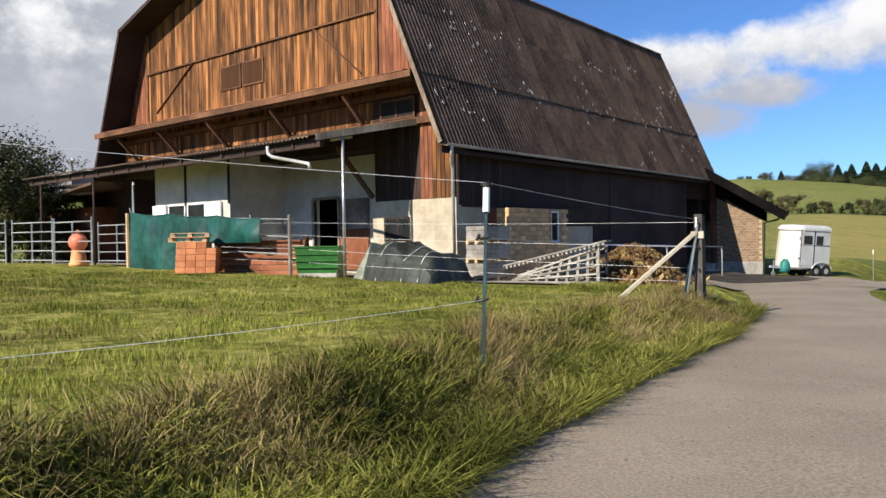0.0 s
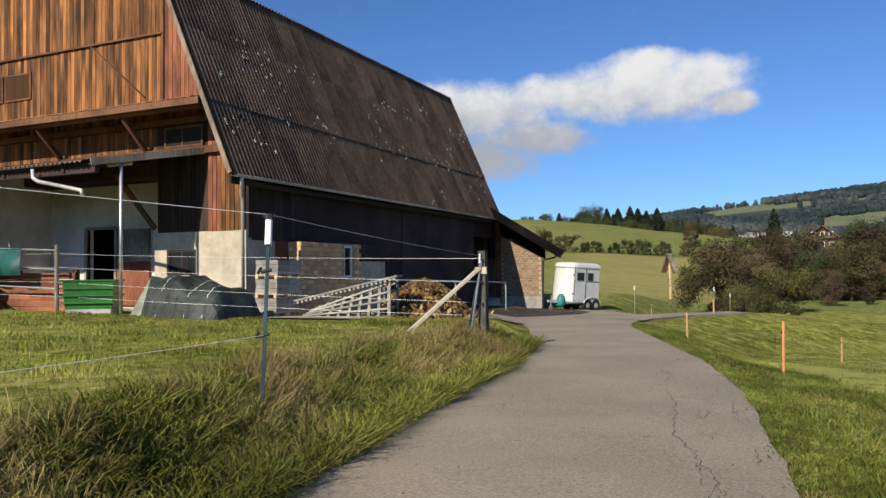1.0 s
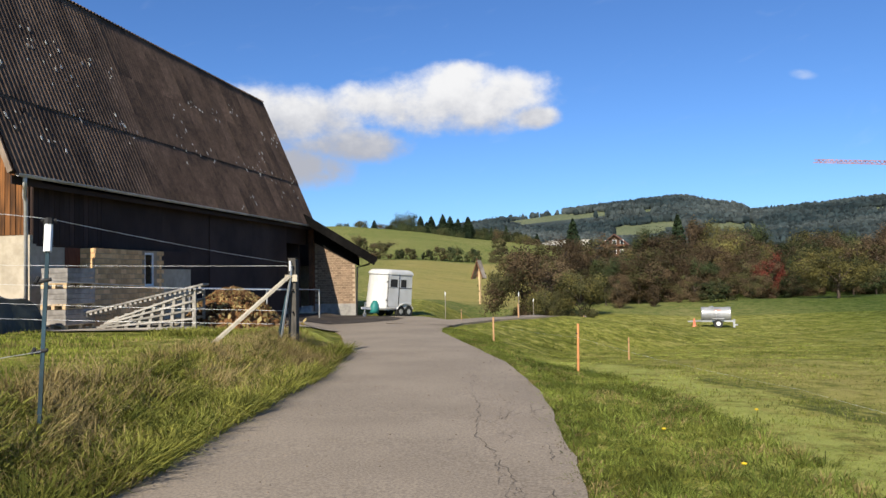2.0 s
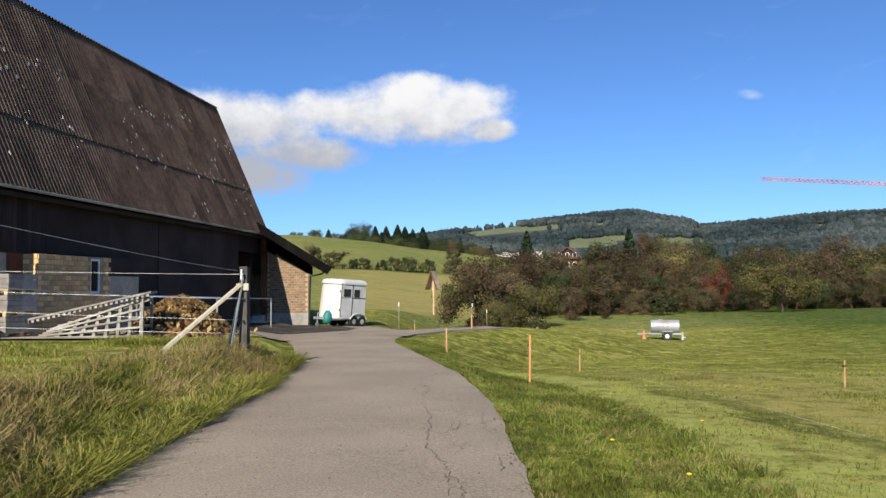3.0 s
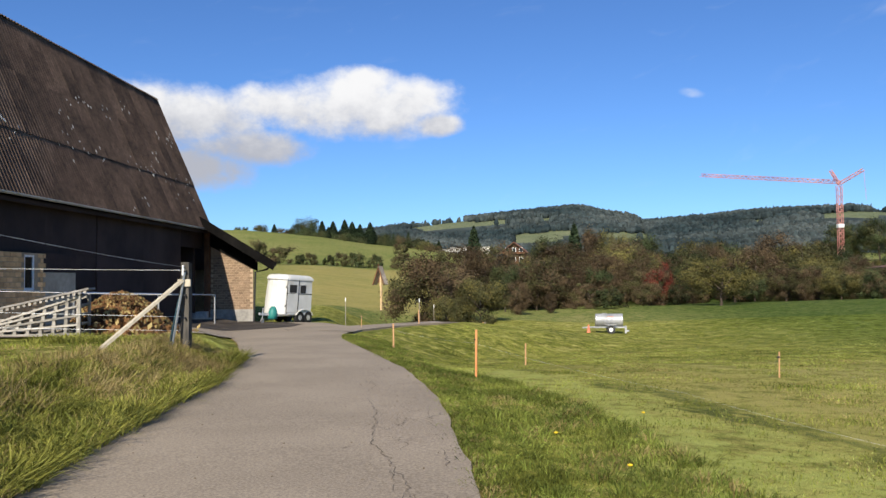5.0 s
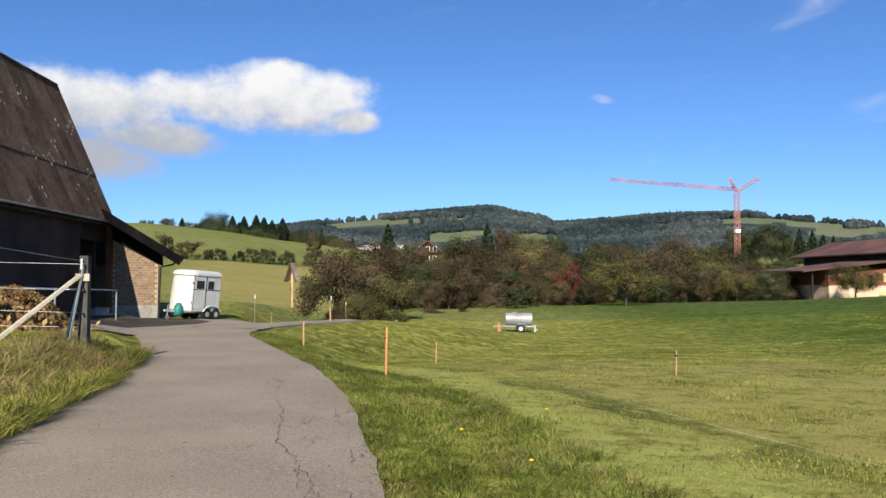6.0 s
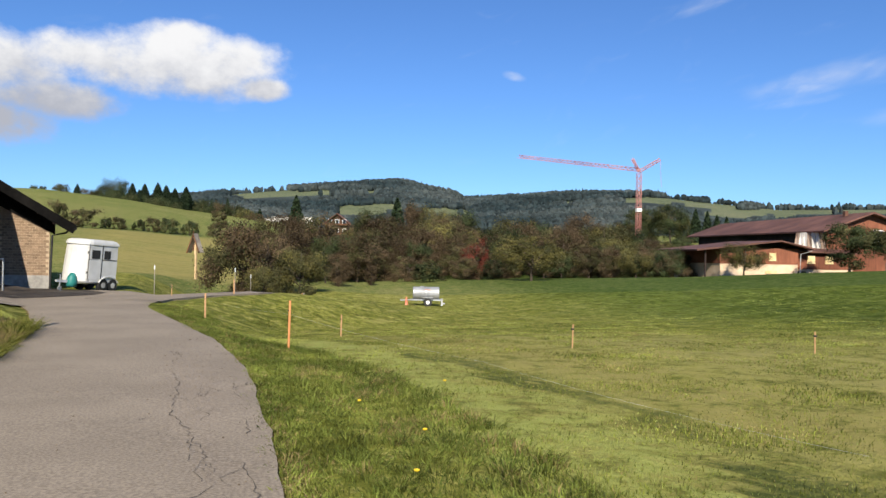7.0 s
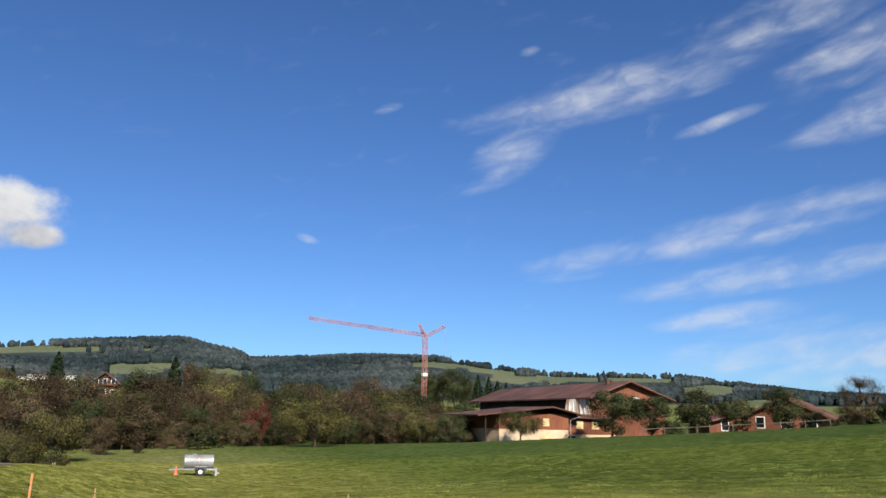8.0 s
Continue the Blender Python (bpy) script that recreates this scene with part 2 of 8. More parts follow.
def turf(name, tones, mown=0.0, hay=False):
    """Grass sward: tones from shaded sward to dry stubble, in patches, and mown swaths beside the road."""
    m = bpy.data.materials.new(name)
    m.use_nodes = True
    q = Graph(m.node_tree)
    bsdf = m.node_tree.nodes["Principled BSDF"]
    vec = q.node("ShaderNodeTexCoord").outputs["Object"]
    wide = q.noise(vec, 0.09, 4.0, 0.6)
    huge = q.noise(vec, 0.013, 4.0, 0.6)
    mid = q.noise(q.stretch(vec, 0.6, 1.5, 1.0, 61.0), 0.8, 5.0, 0.65)
    fine = q.noise(vec, 11.0, 5.0, 0.7)
    clump = q.noise(vec, 2.3, 4.0, 0.6)
    fac = q.math("ADD", q.math("MULTIPLY", wide, 0.25), q.math("ADD", q.math("MULTIPLY", clump, 0.35), q.math("ADD", q.math("MULTIPLY", mid, 0.2), q.math("MULTIPLY", fine, 0.2))))
    rake = q.noise(q.stretch(vec, 1.0, 1.9, 1.0, 61.0), 1.0, 6.0, 0.75)
    fac = q.math("ADD", fac, q.math("ADD", q.math("MULTIPLY", q.math("SUBTRACT", huge, 0.5), 0.5), q.math("MULTIPLY", q.math("SUBTRACT", rake, 0.5), 0.15)))
    col = q.mix(q.ramp(fac, 0.40, 0.50), tones[0], tones[1])
    col = q.mix(q.ramp(fac, 0.5, 0.63), col, tones[2])
    fleck = q.noise(q.stretch(vec, 1.0, 0.7, 1.0, 25.0), 0.8, 5.0, 0.7)
    col = q.mix(q.math("MULTIPLY", q.ramp(fleck, 0.56, 0.66), 0.45), col, tuple(c * 0.65 for c in tones[0]))
    speck = q.noise(vec, 3.4, 3.0, 0.6)
    col = q.mix(q.math("MULTIPLY", q.ramp(speck, 0.53, 0.64), 0.5), col, tuple(c * 0.7 for c in tones[0]))
    pale = q.noise(q.stretch(vec, 0.8, 1.3, 1.0, -20.0), 0.7, 5.0, 0.65)
    col = q.mix(q.math("MULTIPLY", q.ramp(pale, 0.5, 0.68), 0.62), col, tones[2])
    mottle = q.noise(q.stretch(vec, 0.85, 1.15, 1.0, 61.0), 2.2, 8.0, 0.8)
    col = q.mix(q.math("MULTIPLY", q.ramp(mottle, 0.5, 0.59), 0.75), col, tuple(c * 0.62 for c in tones[0]))
    col = q.mix(q.math("MULTIPLY", q.ramp(mottle, 0.47, 0.39), 0.7), col, tuple(c * 1.05 for c in tones[2]))
    if hay:
        flat = q.node("ShaderNodeSeparateXYZ")
        q.put(flat.inputs[0], vec)
        away = q.math("ADD", q.math("POWER", q.math("ADD", q.math("MULTIPLY", flat.outputs[0], flat.outputs[0]), q.math("MULTIPLY", flat.outputs[1], flat.outputs[1])), 0.5), q.math("MULTIPLY", q.math("SUBTRACT", wide, 0.5), 40.0))
        turn = q.math("ADD", q.math("MULTIPLY", q.math("ARCTAN2", flat.outputs[0], flat.outputs[1]), 57.3), q.math("MULTIPLY", q.math("SUBTRACT", huge, 0.5), 14.0))
        dryness = q.math("MULTIPLY", q.math("MULTIPLY", q.ramp(away, 68.0, 84.0), q.ramp(away, 172.0, 160.0)), q.math("MULTIPLY", q.ramp(turn, -19.0, -14.0), q.ramp(turn, -1.0, -5.0)))
        rows_ = q.ramp(q.noise(q.stretch(vec, 0.03, 0.6, 1.0, 12.0), 1.0, 3.0, 0.6), 0.35, 0.65, 0.55, 1.0)
        col = q.mix(q.math("MULTIPLY", q.math("MULTIPLY", dryness, rows_), 0.8), col, (0.30, 0.245, 0.085))
    if mown:
        far = q.node("ShaderNodeAttribute", attribute_name="from_road").outputs["Fac"]
        split = q.node("ShaderNodeSeparateXYZ")
        q.put(split.inputs[0], vec)
        mask = q.ramp(split.outputs[1], 25.0, 17.0)
        long = q.noise(q.stretch(vec, 0.22, 1.3, 1.0, 61.0), 1.0, 5.0, 0.65)
        s = q.math("ADD", far, q.math("MULTIPLY", q.math("SUBTRACT", long, 0.5), 3.2))
        s = q.math("ADD", s, q.math("MULTIPLY", q.math("SUBTRACT", mid, 0.5), 1.6))

        def band(lo, hi, soft, holes=None):
            one = q.math("MULTIPLY", q.ramp(s, lo - soft, lo + soft), q.ramp(s, hi + soft, hi - soft))
            one = q.math("MULTIPLY", one, mask)
            return one if holes is None else q.math("MULTIPLY", one, holes)
        broken = q.ramp(q.math("ADD", q.math("MULTIPLY", long, 0.5), q.math("MULTIPLY", fine, 0.5)), 0.4, 0.6)
        patchy = q.ramp(q.math("ADD", q.math("MULTIPLY", rake, 0.5), q.math("MULTIPLY", clump, 0.5)), 0.42, 0.56)
        col = q.mix(q.math("MULTIPLY", q.math("MULTIPLY", mask, q.ramp(far, 0.5, 3.0)), q.ramp(q.math("ADD", q.math("MULTIPLY", clump, 0.5), q.math("MULTIPLY", fine, 0.5)), 0.36, 0.6, 0.1, 0.85)), col, (0.33, 0.30, 0.09))
        col = q.mix(q.math("MULTIPLY", band(1.5, 3.2, 0.3, q.ramp(mottle, 0.6, 0.43)), 0.8), col, (0.315, 0.345, 0.09))
        col = q.mix(q.math("MULTIPLY", band(3.4, 3.95, 0.2, broken), 0.9), col, (0.05, 0.07, 0.02))
        col = q.mix(q.math("MULTIPLY", band(4.2, 6.4, 0.6, patchy), 0.55), col, (0.29, 0.245, 0.085))
        col = q.mix(q.math("MULTIPLY", band(7.5, 11.0, 0.9, patchy), 0.3), col, (0.28, 0.235, 0.11))
    side = q.node("ShaderNodeSeparateXYZ")
    q.put(side.inputs[0], vec)
    uncut = q.ramp(q.math("ADD", side.outputs[0], q.math("MULTIPLY", q.math("SUBTRACT", huge, 0.5), 20.0)), 6.0, 24.0)
    near = q.ramp(side.outputs[1], 160.0, 100.0)
    col = q.mix(q.math("MULTIPLY", q.math("MULTIPLY", uncut, near), 1.0), col, q.mix(1.0, col, (0.42, 0.55, 0.42), "MULTIPLY"))
    q.put(bsdf.inputs["Base Color"], col)
    bsdf.inputs["Roughness"].default_value = 0.9
    bsdf.inputs["Specular IOR Level"].default_value = 0.03
    b = q.node("ShaderNodeBump")
    b.inputs["Strength"].default_value = 0.8
    b.inputs["Distance"].default_value = 0.07
    q.put(b.inputs["Height"], q.noise(vec, 7.0, 6.0, 0.75))
    q.put(bsdf.inputs["Normal"], b.outputs[0])
    return m


TURF = turf("meadow turf", ((0.104, 0.118, 0.02), (0.222, 0.228, 0.042), (0.395, 0.355, 0.115)), 1.0)
TURF_FAR = turf("far pasture", ((0.095, 0.13, 0.03), (0.165, 0.19, 0.05), (0.29, 0.255, 0.10)), hay=True)
# Distance haze is put into the hill pasture's greyed tones.
HAZED_PASTURE = turf("hill pasture with haze in its colour", ((0.10, 0.125, 0.068), (0.14, 0.165, 0.088), (0.20, 0.20, 0.12)))
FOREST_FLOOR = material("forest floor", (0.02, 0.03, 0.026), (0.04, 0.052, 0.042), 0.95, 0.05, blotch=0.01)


# ---------------------------------------------------------------- mesh helpers
class Solid:
    """Collects vertices and faces of one mesh."""

    def __init__(self):
        self.v, self.f, self.s = [], [], []

    def face(self, pts, slot=0):
        n = len(self.v)
        self.v += [tuple(p) for p in pts]
        self.f.append(tuple(range(n, n + len(pts))))
        self.s.append(slot)
        return self

    def hull(self, low, high, slot=0):
        """A closed body between two rings of equally many points."""
        n, k = len(self.v), len(low)
        self.v += [tuple(p) for p in low] + [tuple(p) for p in high]
        self.f += [tuple(range(n + k - 1, n - 1, -1)), tuple(range(n + k, n + 2 * k))]
        self.f += [(n + i, n + (i + 1) % k, n + k + (i + 1) % k, n + k + i) for i in range(k)]
        self.s += [slot] * (k + 2)
        return self

    def box(self, x0, x1, y0, y1, z0, z1, slot=0, bevel=0.0):
        if bevel:
            b = bevel
            ring = lambda d, z: [(x0 + d, y0, z), (x1 - d, y0, z), (x1, y0 + d, z), (x1, y1 - d, z), (x1 - d, y1, z), (x0 + d, y1, z), (x0, y1 - d, z), (x0, y0 + d, z)]
            return self.hull(ring(b, z0), ring(b, z1), slot)
        return self.hull([(x0, y0, z0), (x1, y0, z0), (x1, y1, z0), (x0, y1, z0)], [(x0, y0, z1), (x1, y0, z1), (x1, y1, z1), (x0, y1, z1)], slot)

    def beam(self, p, q, w, h, slot=0, up=(0, 0, 1)):
        """A bar from p to q, w wide and h high."""
        p, q = Vector(p), Vector(q)
        d = (q - p).normalized()
        side = d.cross(Vector(up))
        side = side.normalized() if side.length > 1e-4 else Vector((1, 0, 0))
        top = side.cross(d)
        ring = [side * w / 2 * a + top * h / 2 * b for a, b in ((-1, -1), (1, -1), (1, 1), (-1, 1))]
        return self.hull([p + r for r in ring], [q + r for r in ring], slot)

    def tube(self, pts, r, n=8, slot=0, r1=None):
        """A round bar along a line of points, its radius going from r to r1."""
        pts = [Vector(p) for p in pts]
        r1 = r if r1 is None else r1
        base = len(self.v)
        for i, p in enumerate(pts):
            d = (pts[min(i + 1, len(pts) - 1)] - pts[max(i - 1, 0)]).normalized()
            side = d.cross(Vector((0, 0, 1)))
            side = side.normalized() if side.length > 1e-3 else Vector((1, 0, 0))
            top = side.cross(d)
            rad = r + (r1 - r) * i / max(1, len(pts) - 1)
            for k in range(n):
                a = 2 * math.pi * k / n
                self.v.append(tuple(p + side * math.cos(a) * rad + top * math.sin(a) * rad))
        for i in range(len(pts) - 1):
            for k in range(n):
                o = base + i * n
                self.f.append((o + k, o + (k + 1) % n, o + n + (k + 1) % n, o + n + k))
                self.s.append(slot)
        self.f += [tuple(range(base + n - 1, base - 1, -1)), tuple(range(base + (len(pts) - 1) * n, base + len(pts) * n))]
        self.s += [slot, slot]
        return self

    def lathe(self, profile, n=16, at=(0, 0, 0), slot=0):
        """A turned body from (radius, height) pairs."""
        base = len(self.v)
        for r, z in profile:
            self.v += [(at[0] + r * math.cos(2 * math.pi * k / n), at[1] + r * math.sin(2 * math.pi * k / n), at[2] + z) for k in range(n)]
        for i in range(len(profile) - 1):
            o = base + i * n
            for k in range(n):
                self.f.append((o + k, o + (k + 1) % n, o + n + (k + 1) % n, o + n + k))
                self.s.append(slot)
        self.f += [tuple(range(base + n - 1, base - 1, -1)), tuple(range(base + (len(profile) - 1) * n, base + len(profile) * n))]
        self.s += [slot, slot]
        return self

    def moved(self, m):
        self.v = [tuple(m @ Vector(p)) for p in self.v]
        return self

    def mesh(self, name, mats, smooth=False):
        me = bpy.data.meshes.new(name)
        me.from_pydata(self.v, [], self.f)
        for m in mats if isinstance(mats, (list, tuple)) else [mats]:
            me.materials.append(m)
        if any(self.s):
            me.polygons.foreach_set("material_index", self.s)
        if smooth:
            me.polygons.foreach_set("use_smooth", [True] * len(me.polygons))
        me.update()
        return me


def thing(name, label, category, at=(0, 0, 0), rz=0.0, group=""):
    ob = new(name)
    ob.empty_display_size = 0.2
    ob.matrix_world = pose(*at, 0, 0, rz)
    return tagged(ob, label, category, group)


def part(name, solid, mats, parent=None, label="", smooth=False, at=None, m=None):
    """One mesh under a thing or a part. at: the point of the plan from which the solid's numbers count."""
    me = solid if isinstance(solid, bpy.types.Mesh) else solid.mesh(name, mats, smooth)
    ob = new(name, me)
    if parent is not None:
        ob.parent = parent
    if at is not None:
        ob.location = -Vector(at)
    if m is not None:
        ob.matrix_basis = m
    if label:
        ob["label"] = label
    return ob


def structure(name, solid, mats, label="", smooth=False):
    return tagged(part(name, solid, mats, smooth=smooth), label, "", "", "structure")


# ---------------------------------------------------------------- ground
LEFT = np.array([(-2.4, -60), (-2.5, -8), (-2.75, 0), (-2.95, 3.4), (-3.2, 4.2), (-3.5, 5.9), (-3.74, 7.4), (-4.08, 9.7), (-4.38, 12.2), (-4.85, 14.3), (-5.8, 18.6), (-7.6, 23.5), (-9.9, 28.9), (-12.0, 34.0)])
RIGHT = np.array([(1.2, -60), (1.0, -8), (0.7, 0), (0.3, 3.5), (0.12, 5.3), (-0.09, 7.2), (-0.34, 9.1), (-0.65, 11.2), (-1.48, 14.8), (-2.85, 19.1), (-4.7, 24.8), (-5.15, 27.3), (-5.1, 29.6), (-4.0, 33.9), (-2.3, 37.2), (-1.1, 40.6), (-0.6, 44.6), (0.0, 50.0), (0.6, 70.0), (0.6, 400.0)])
LANE = [(-6.2, 31.2), (-4.3, 35.4), (-2.8, 39.0), (-1.9, 43.0), (-1.4, 48.0)]
HILLS = [(-180, 2.0), (-60, 2.2), (-30, 3.0), (-12, 3.6), (-5.8, 4.35), (-3.3, 4.65), (1, 5.05), (3.9, 5.3), (6.3, 5.48), (8.7, 4.95), (10.3, 4.7), (10.9, 4.25), (12, 4.3), (15.3, 4.5), (19, 4.78), (24.3, 4.75), (28, 4.3), (33, 3.75), (41, 3.7), (46, 3.05), (51, 2.4), (60, 2.1), (180, 2.0)]


def smooth01(x):
    x = np.clip(x, 0.0, 1.0)
    return x * x * (3 - 2 * x)


def along(x, y, line):
    """Distance from a bent line."""
    best = np.full(np.shape(x), 1e9)
    for (ax, ay), (bx, by) in zip(line, line[1:]):
        t = np.clip(((x - ax) * (bx - ax) + (y - ay) * (by - ay)) / ((bx - ax) ** 2 + (by - ay) ** 2), 0, 1)
        best = np.minimum(best, np.hypot(x - ax - t * (bx - ax), y - ay - t * (by - ay)))
    return best


def road_level(y):
    return -0.0135 * np.clip(y, -30, 60)


def height(x, y):
    """The lie of the land."""
    x, y = np.asarray(x, float), np.asarray(y, float)
    r, a = np.hypot(x, y), np.degrees(np.arctan2(x, y))
    road = road_level(y)
    # meadow and yard on the barn's side
    yard = 0.75 - 0.035 * np.clip(y, 0, 34) + 0.02 * np.clip(-x - 8, 0, 25)
    left = np.interp(y, LEFT[:, 1], LEFT[:, 0]) - x
    west = road + (yard - road) * smooth01((left - 0.05) / 1.3)
    # field that dips and rises again
    rim = np.interp(a, [-12, -3, 10, 20, 27, 36, 42, 50, 58], [-2.48, -1.9, -1.12, -0.62, -0.27, 0.47, 0.95, 1.75, 2.75])
    field = rim * smooth01(r / 75) - 1.35 * np.exp(-((r - 42) / 22) ** 2)
    right = x - np.interp(y, RIGHT[:, 1], RIGHT[:, 0])
    beside = along(x, y, [tuple(p) for p in RIGHT])
    wide = 0.6 + 0.08 * np.clip(r, 0, 20) + 0.4 * np.clip(r - 20, 0, 25)
    lane_z = np.interp(np.clip(y, 28, 50), [28, 39, 50], [-0.38, -0.56, -1.5])
    edge = np.where(y < 28, road, lane_z) - 0.02
    east = edge + (field - edge) * smooth01(beside / wide)
    # pasture beyond the yard
    north = np.interp(r, [0, 42, 60, 88, 150, 175, 330, 420, 700], [-0.45, -0.5, -0.25, -1.0, 5.2, 6.0, 24, 25, 25])
    low = np.interp(r, [0, 75, 110, 250, 500, 700], [0, 0, -1.0, 6.5, 14, 20])
    pasture = np.interp(a, [-180, -40, -18, -12.6, -9, -5, 3], [1, 1, 1, 0.82, 0.6, 0.46, 0.0])
    lane = along(x, y, LANE)
    court = road + (north - road) * smooth01((r - 34) / 12)
    court = court + (field - court) * smooth01((a + 12.5) / 6) * smooth01((y - 36) / 6)
    court = np.where(y > 29, lane_z + (court - lane_z) * smooth01((lane - 1.5) / 5.0), court) - 0.03
    near = np.where(right > 0, east, np.where((left > 0) & (y < 38), west, court))
    back_land = np.where(r > 75, rim * smooth01((160 - r) / 85) * 1.0 + low, near)
    land = np.where(a < 3, north * pasture + back_land * (1 - pasture), back_land)
    land = np.where(r < 52, near, near + (land - near) * smooth01((r - 52) / 25))
    ridge = np.interp(a, [h[0] for h in HILLS], [h[1] for h in HILLS])
    top = 1250 * np.tan(np.radians(ridge - 0.42))
    land = land + (top - land) * smooth01((r - 560) / 690)
    return land


def ground_mesh():
    angles = np.radians(np.concatenate([np.arange(-78, 62, 0.45), np.arange(62, 282, 3.0)]))
    rings = np.concatenate([np.arange(0.4, 6, 0.4), np.arange(6, 60, 0.32), np.geomspace(60.5, 3600, 70)])
    x = rings[:, None] * np.sin(angles)[None, :]
    y = rings[:, None] * np.cos(angles)[None, :]
    z = height(x, y)
    rough = [noise.noise((px * 0.7, py * 0.7, 0.0)) * 0.035 + noise.noise((px * 2.6, py * 2.6, 3.0)) * 0.012 for px, py in zip(x.ravel(), y.ravel())]
    off = np.array(rough).reshape(x.shape)
    on_road = (x > np.interp(y, LEFT[:, 1], LEFT[:, 0]) - 0.3) & (x < np.interp(y, RIGHT[:, 1], RIGHT[:, 0]) + 0.3)
    z = z + np.where(on_road | ((x < -4) & (y > 16.5) & (y < 42)), -0.03, off)
    n = len(angles)
    verts = np.stack([x, y, z], -1).reshape(-1, 3).tolist() + [(0, 0, -0.03)]
    faces, slots = [], []
    for i in range(len(rings) - 1):
        mid = (rings[i] + rings[i + 1]) / 2
        for k in range(n):
            k1 = (k + 1) % n
            faces.append((i * n + k, i * n + k1, (i + 1) * n + k1, (i + 1) * n + k))
            px, py = x[i, k], y[i, k]
            slot = 0
            if mid > 60:
                slot = 1
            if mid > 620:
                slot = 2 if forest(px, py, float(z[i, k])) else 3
            slots.append(slot)
    c = len(verts) - 1
    faces += [(c, (k + 1) % n, k) for k in range(n)]
    slots += [0] * n
    me = bpy.data.meshes.new("ground")
    me.from_pydata(verts, [], faces)
    for m in (TURF, TURF_FAR, FOREST_FLOOR, HAZED_PASTURE):
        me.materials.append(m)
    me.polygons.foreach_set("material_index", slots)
    me.polygons.foreach_set("use_smooth", [True] * len(faces))
    me.flip_normals()
    far = np.append(along(x, y, [tuple(p) for p in RIGHT]) * np.where(x > np.interp(y, RIGHT[:, 1], RIGHT[:, 0]), 1, -1), 0.0)
    me.attributes.new("from_road", "FLOAT", "POINT").data.foreach_set("value", far.ravel())
    return me


# pastures between the woods of the far hills: compass, height over the horizon, half widths
CLEARINGS = [(-3.6, 4.0, 2.8, 0.34), (-0.6, 4.28, 2.4, 0.2), (3.5, 4.4, 1.9, 0.15), (3.3, 3.05, 1.9, 0.42), (5.2, 3.25, 1.3, 0.3), (9.4, 3.05, 2.4, 0.3), (25.0, 4.05, 2.9, 0.27), (28.6, 3.65, 2.2, 0.3), (30.2, 3.1, 2.2, 0.34), (34.2, 3.25, 3.0, 0.34), (38.6, 3.3, 3.2, 0.34), (43.6, 2.5, 2.2, 0.35), (47.5, 1.6, 1.8, 0.4), (-14.0, 2.4, 8.0, 0.6)]


def forest(x, y, z):
    """Whether the far hills carry wood there: broad bands with clearings of pasture between."""
    r, a = math.hypot(x, y), math.degrees(math.atan2(x, y))
    rise = math.degrees(math.atan2(z - 1.5, r))
    wob = 0.22 * noise.noise((a * 0.5, rise * 3, 5.0))
    for ca, ce, wa, we in CLEARINGS:
        if abs((a - ca) / wa) ** 2 + abs((rise + wob - ce) / we) ** 2 < 1:
            return False
    return noise.noise((a * 0.3, r * 0.012, 9.0)) > -0.52


tagged(new("ground", ground_mesh()), "green autumn meadows rising to wooded hills", "ground", "", "structure")


def ribbon(lefts, rights, lift, across=7, down=0.12):
    """A road surface between two edges, with a low crown and edges that go down into the ground."""
    s = Solid()
    for (lx, ly), (rx, ry) in zip(lefts, rights):
        for k in range(across):
            t = k / (across - 1)
            x, y = lx + (rx - lx) * t, ly + (ry - ly) * t
            s.v.append((x, y, float(lift(x, y)) + 0.025 * (1 - (2 * t - 1) ** 2)))
    for i in range(len(lefts) - 1):
        for k in range(across - 1):
            s.f.append((i * across + k, i * across + k + 1, (i + 1) * across + k + 1, (i + 1) * across + k))
            s.s.append(0)
        for k in (0, across - 1):
            p, q = s.v[i * across + k], s.v[(i + 1) * across + k]
            s.face([p, q, (q[0], q[1], q[2] - down), (p[0], p[1], p[2] - down)])
    return s


ys = np.concatenate([np.arange(-60, -4, 4.0), np.arange(-4, 30.01, 0.35)])
ragged = lambda y, k: 0.03 * noise.noise((k, y * 0.9, 0)) + 0.03 * noise.noise((k, y * 4.0, 3))
le = [(float(np.interp(y, LEFT[:, 1], LEFT[:, 0])) - 0.12 + ragged(y, 1.5), float(y)) for y in ys]
re = [(float(np.interp(y, RIGHT[:, 1], RIGHT[:, 0])) + ragged(y, 7.5), float(y)) for y in ys]
structure("road", ribbon(le, re, lambda x, y: road_level(y) + 0.012), ASPHALT, "narrow worn grey asphalt farm road with cracks", True)
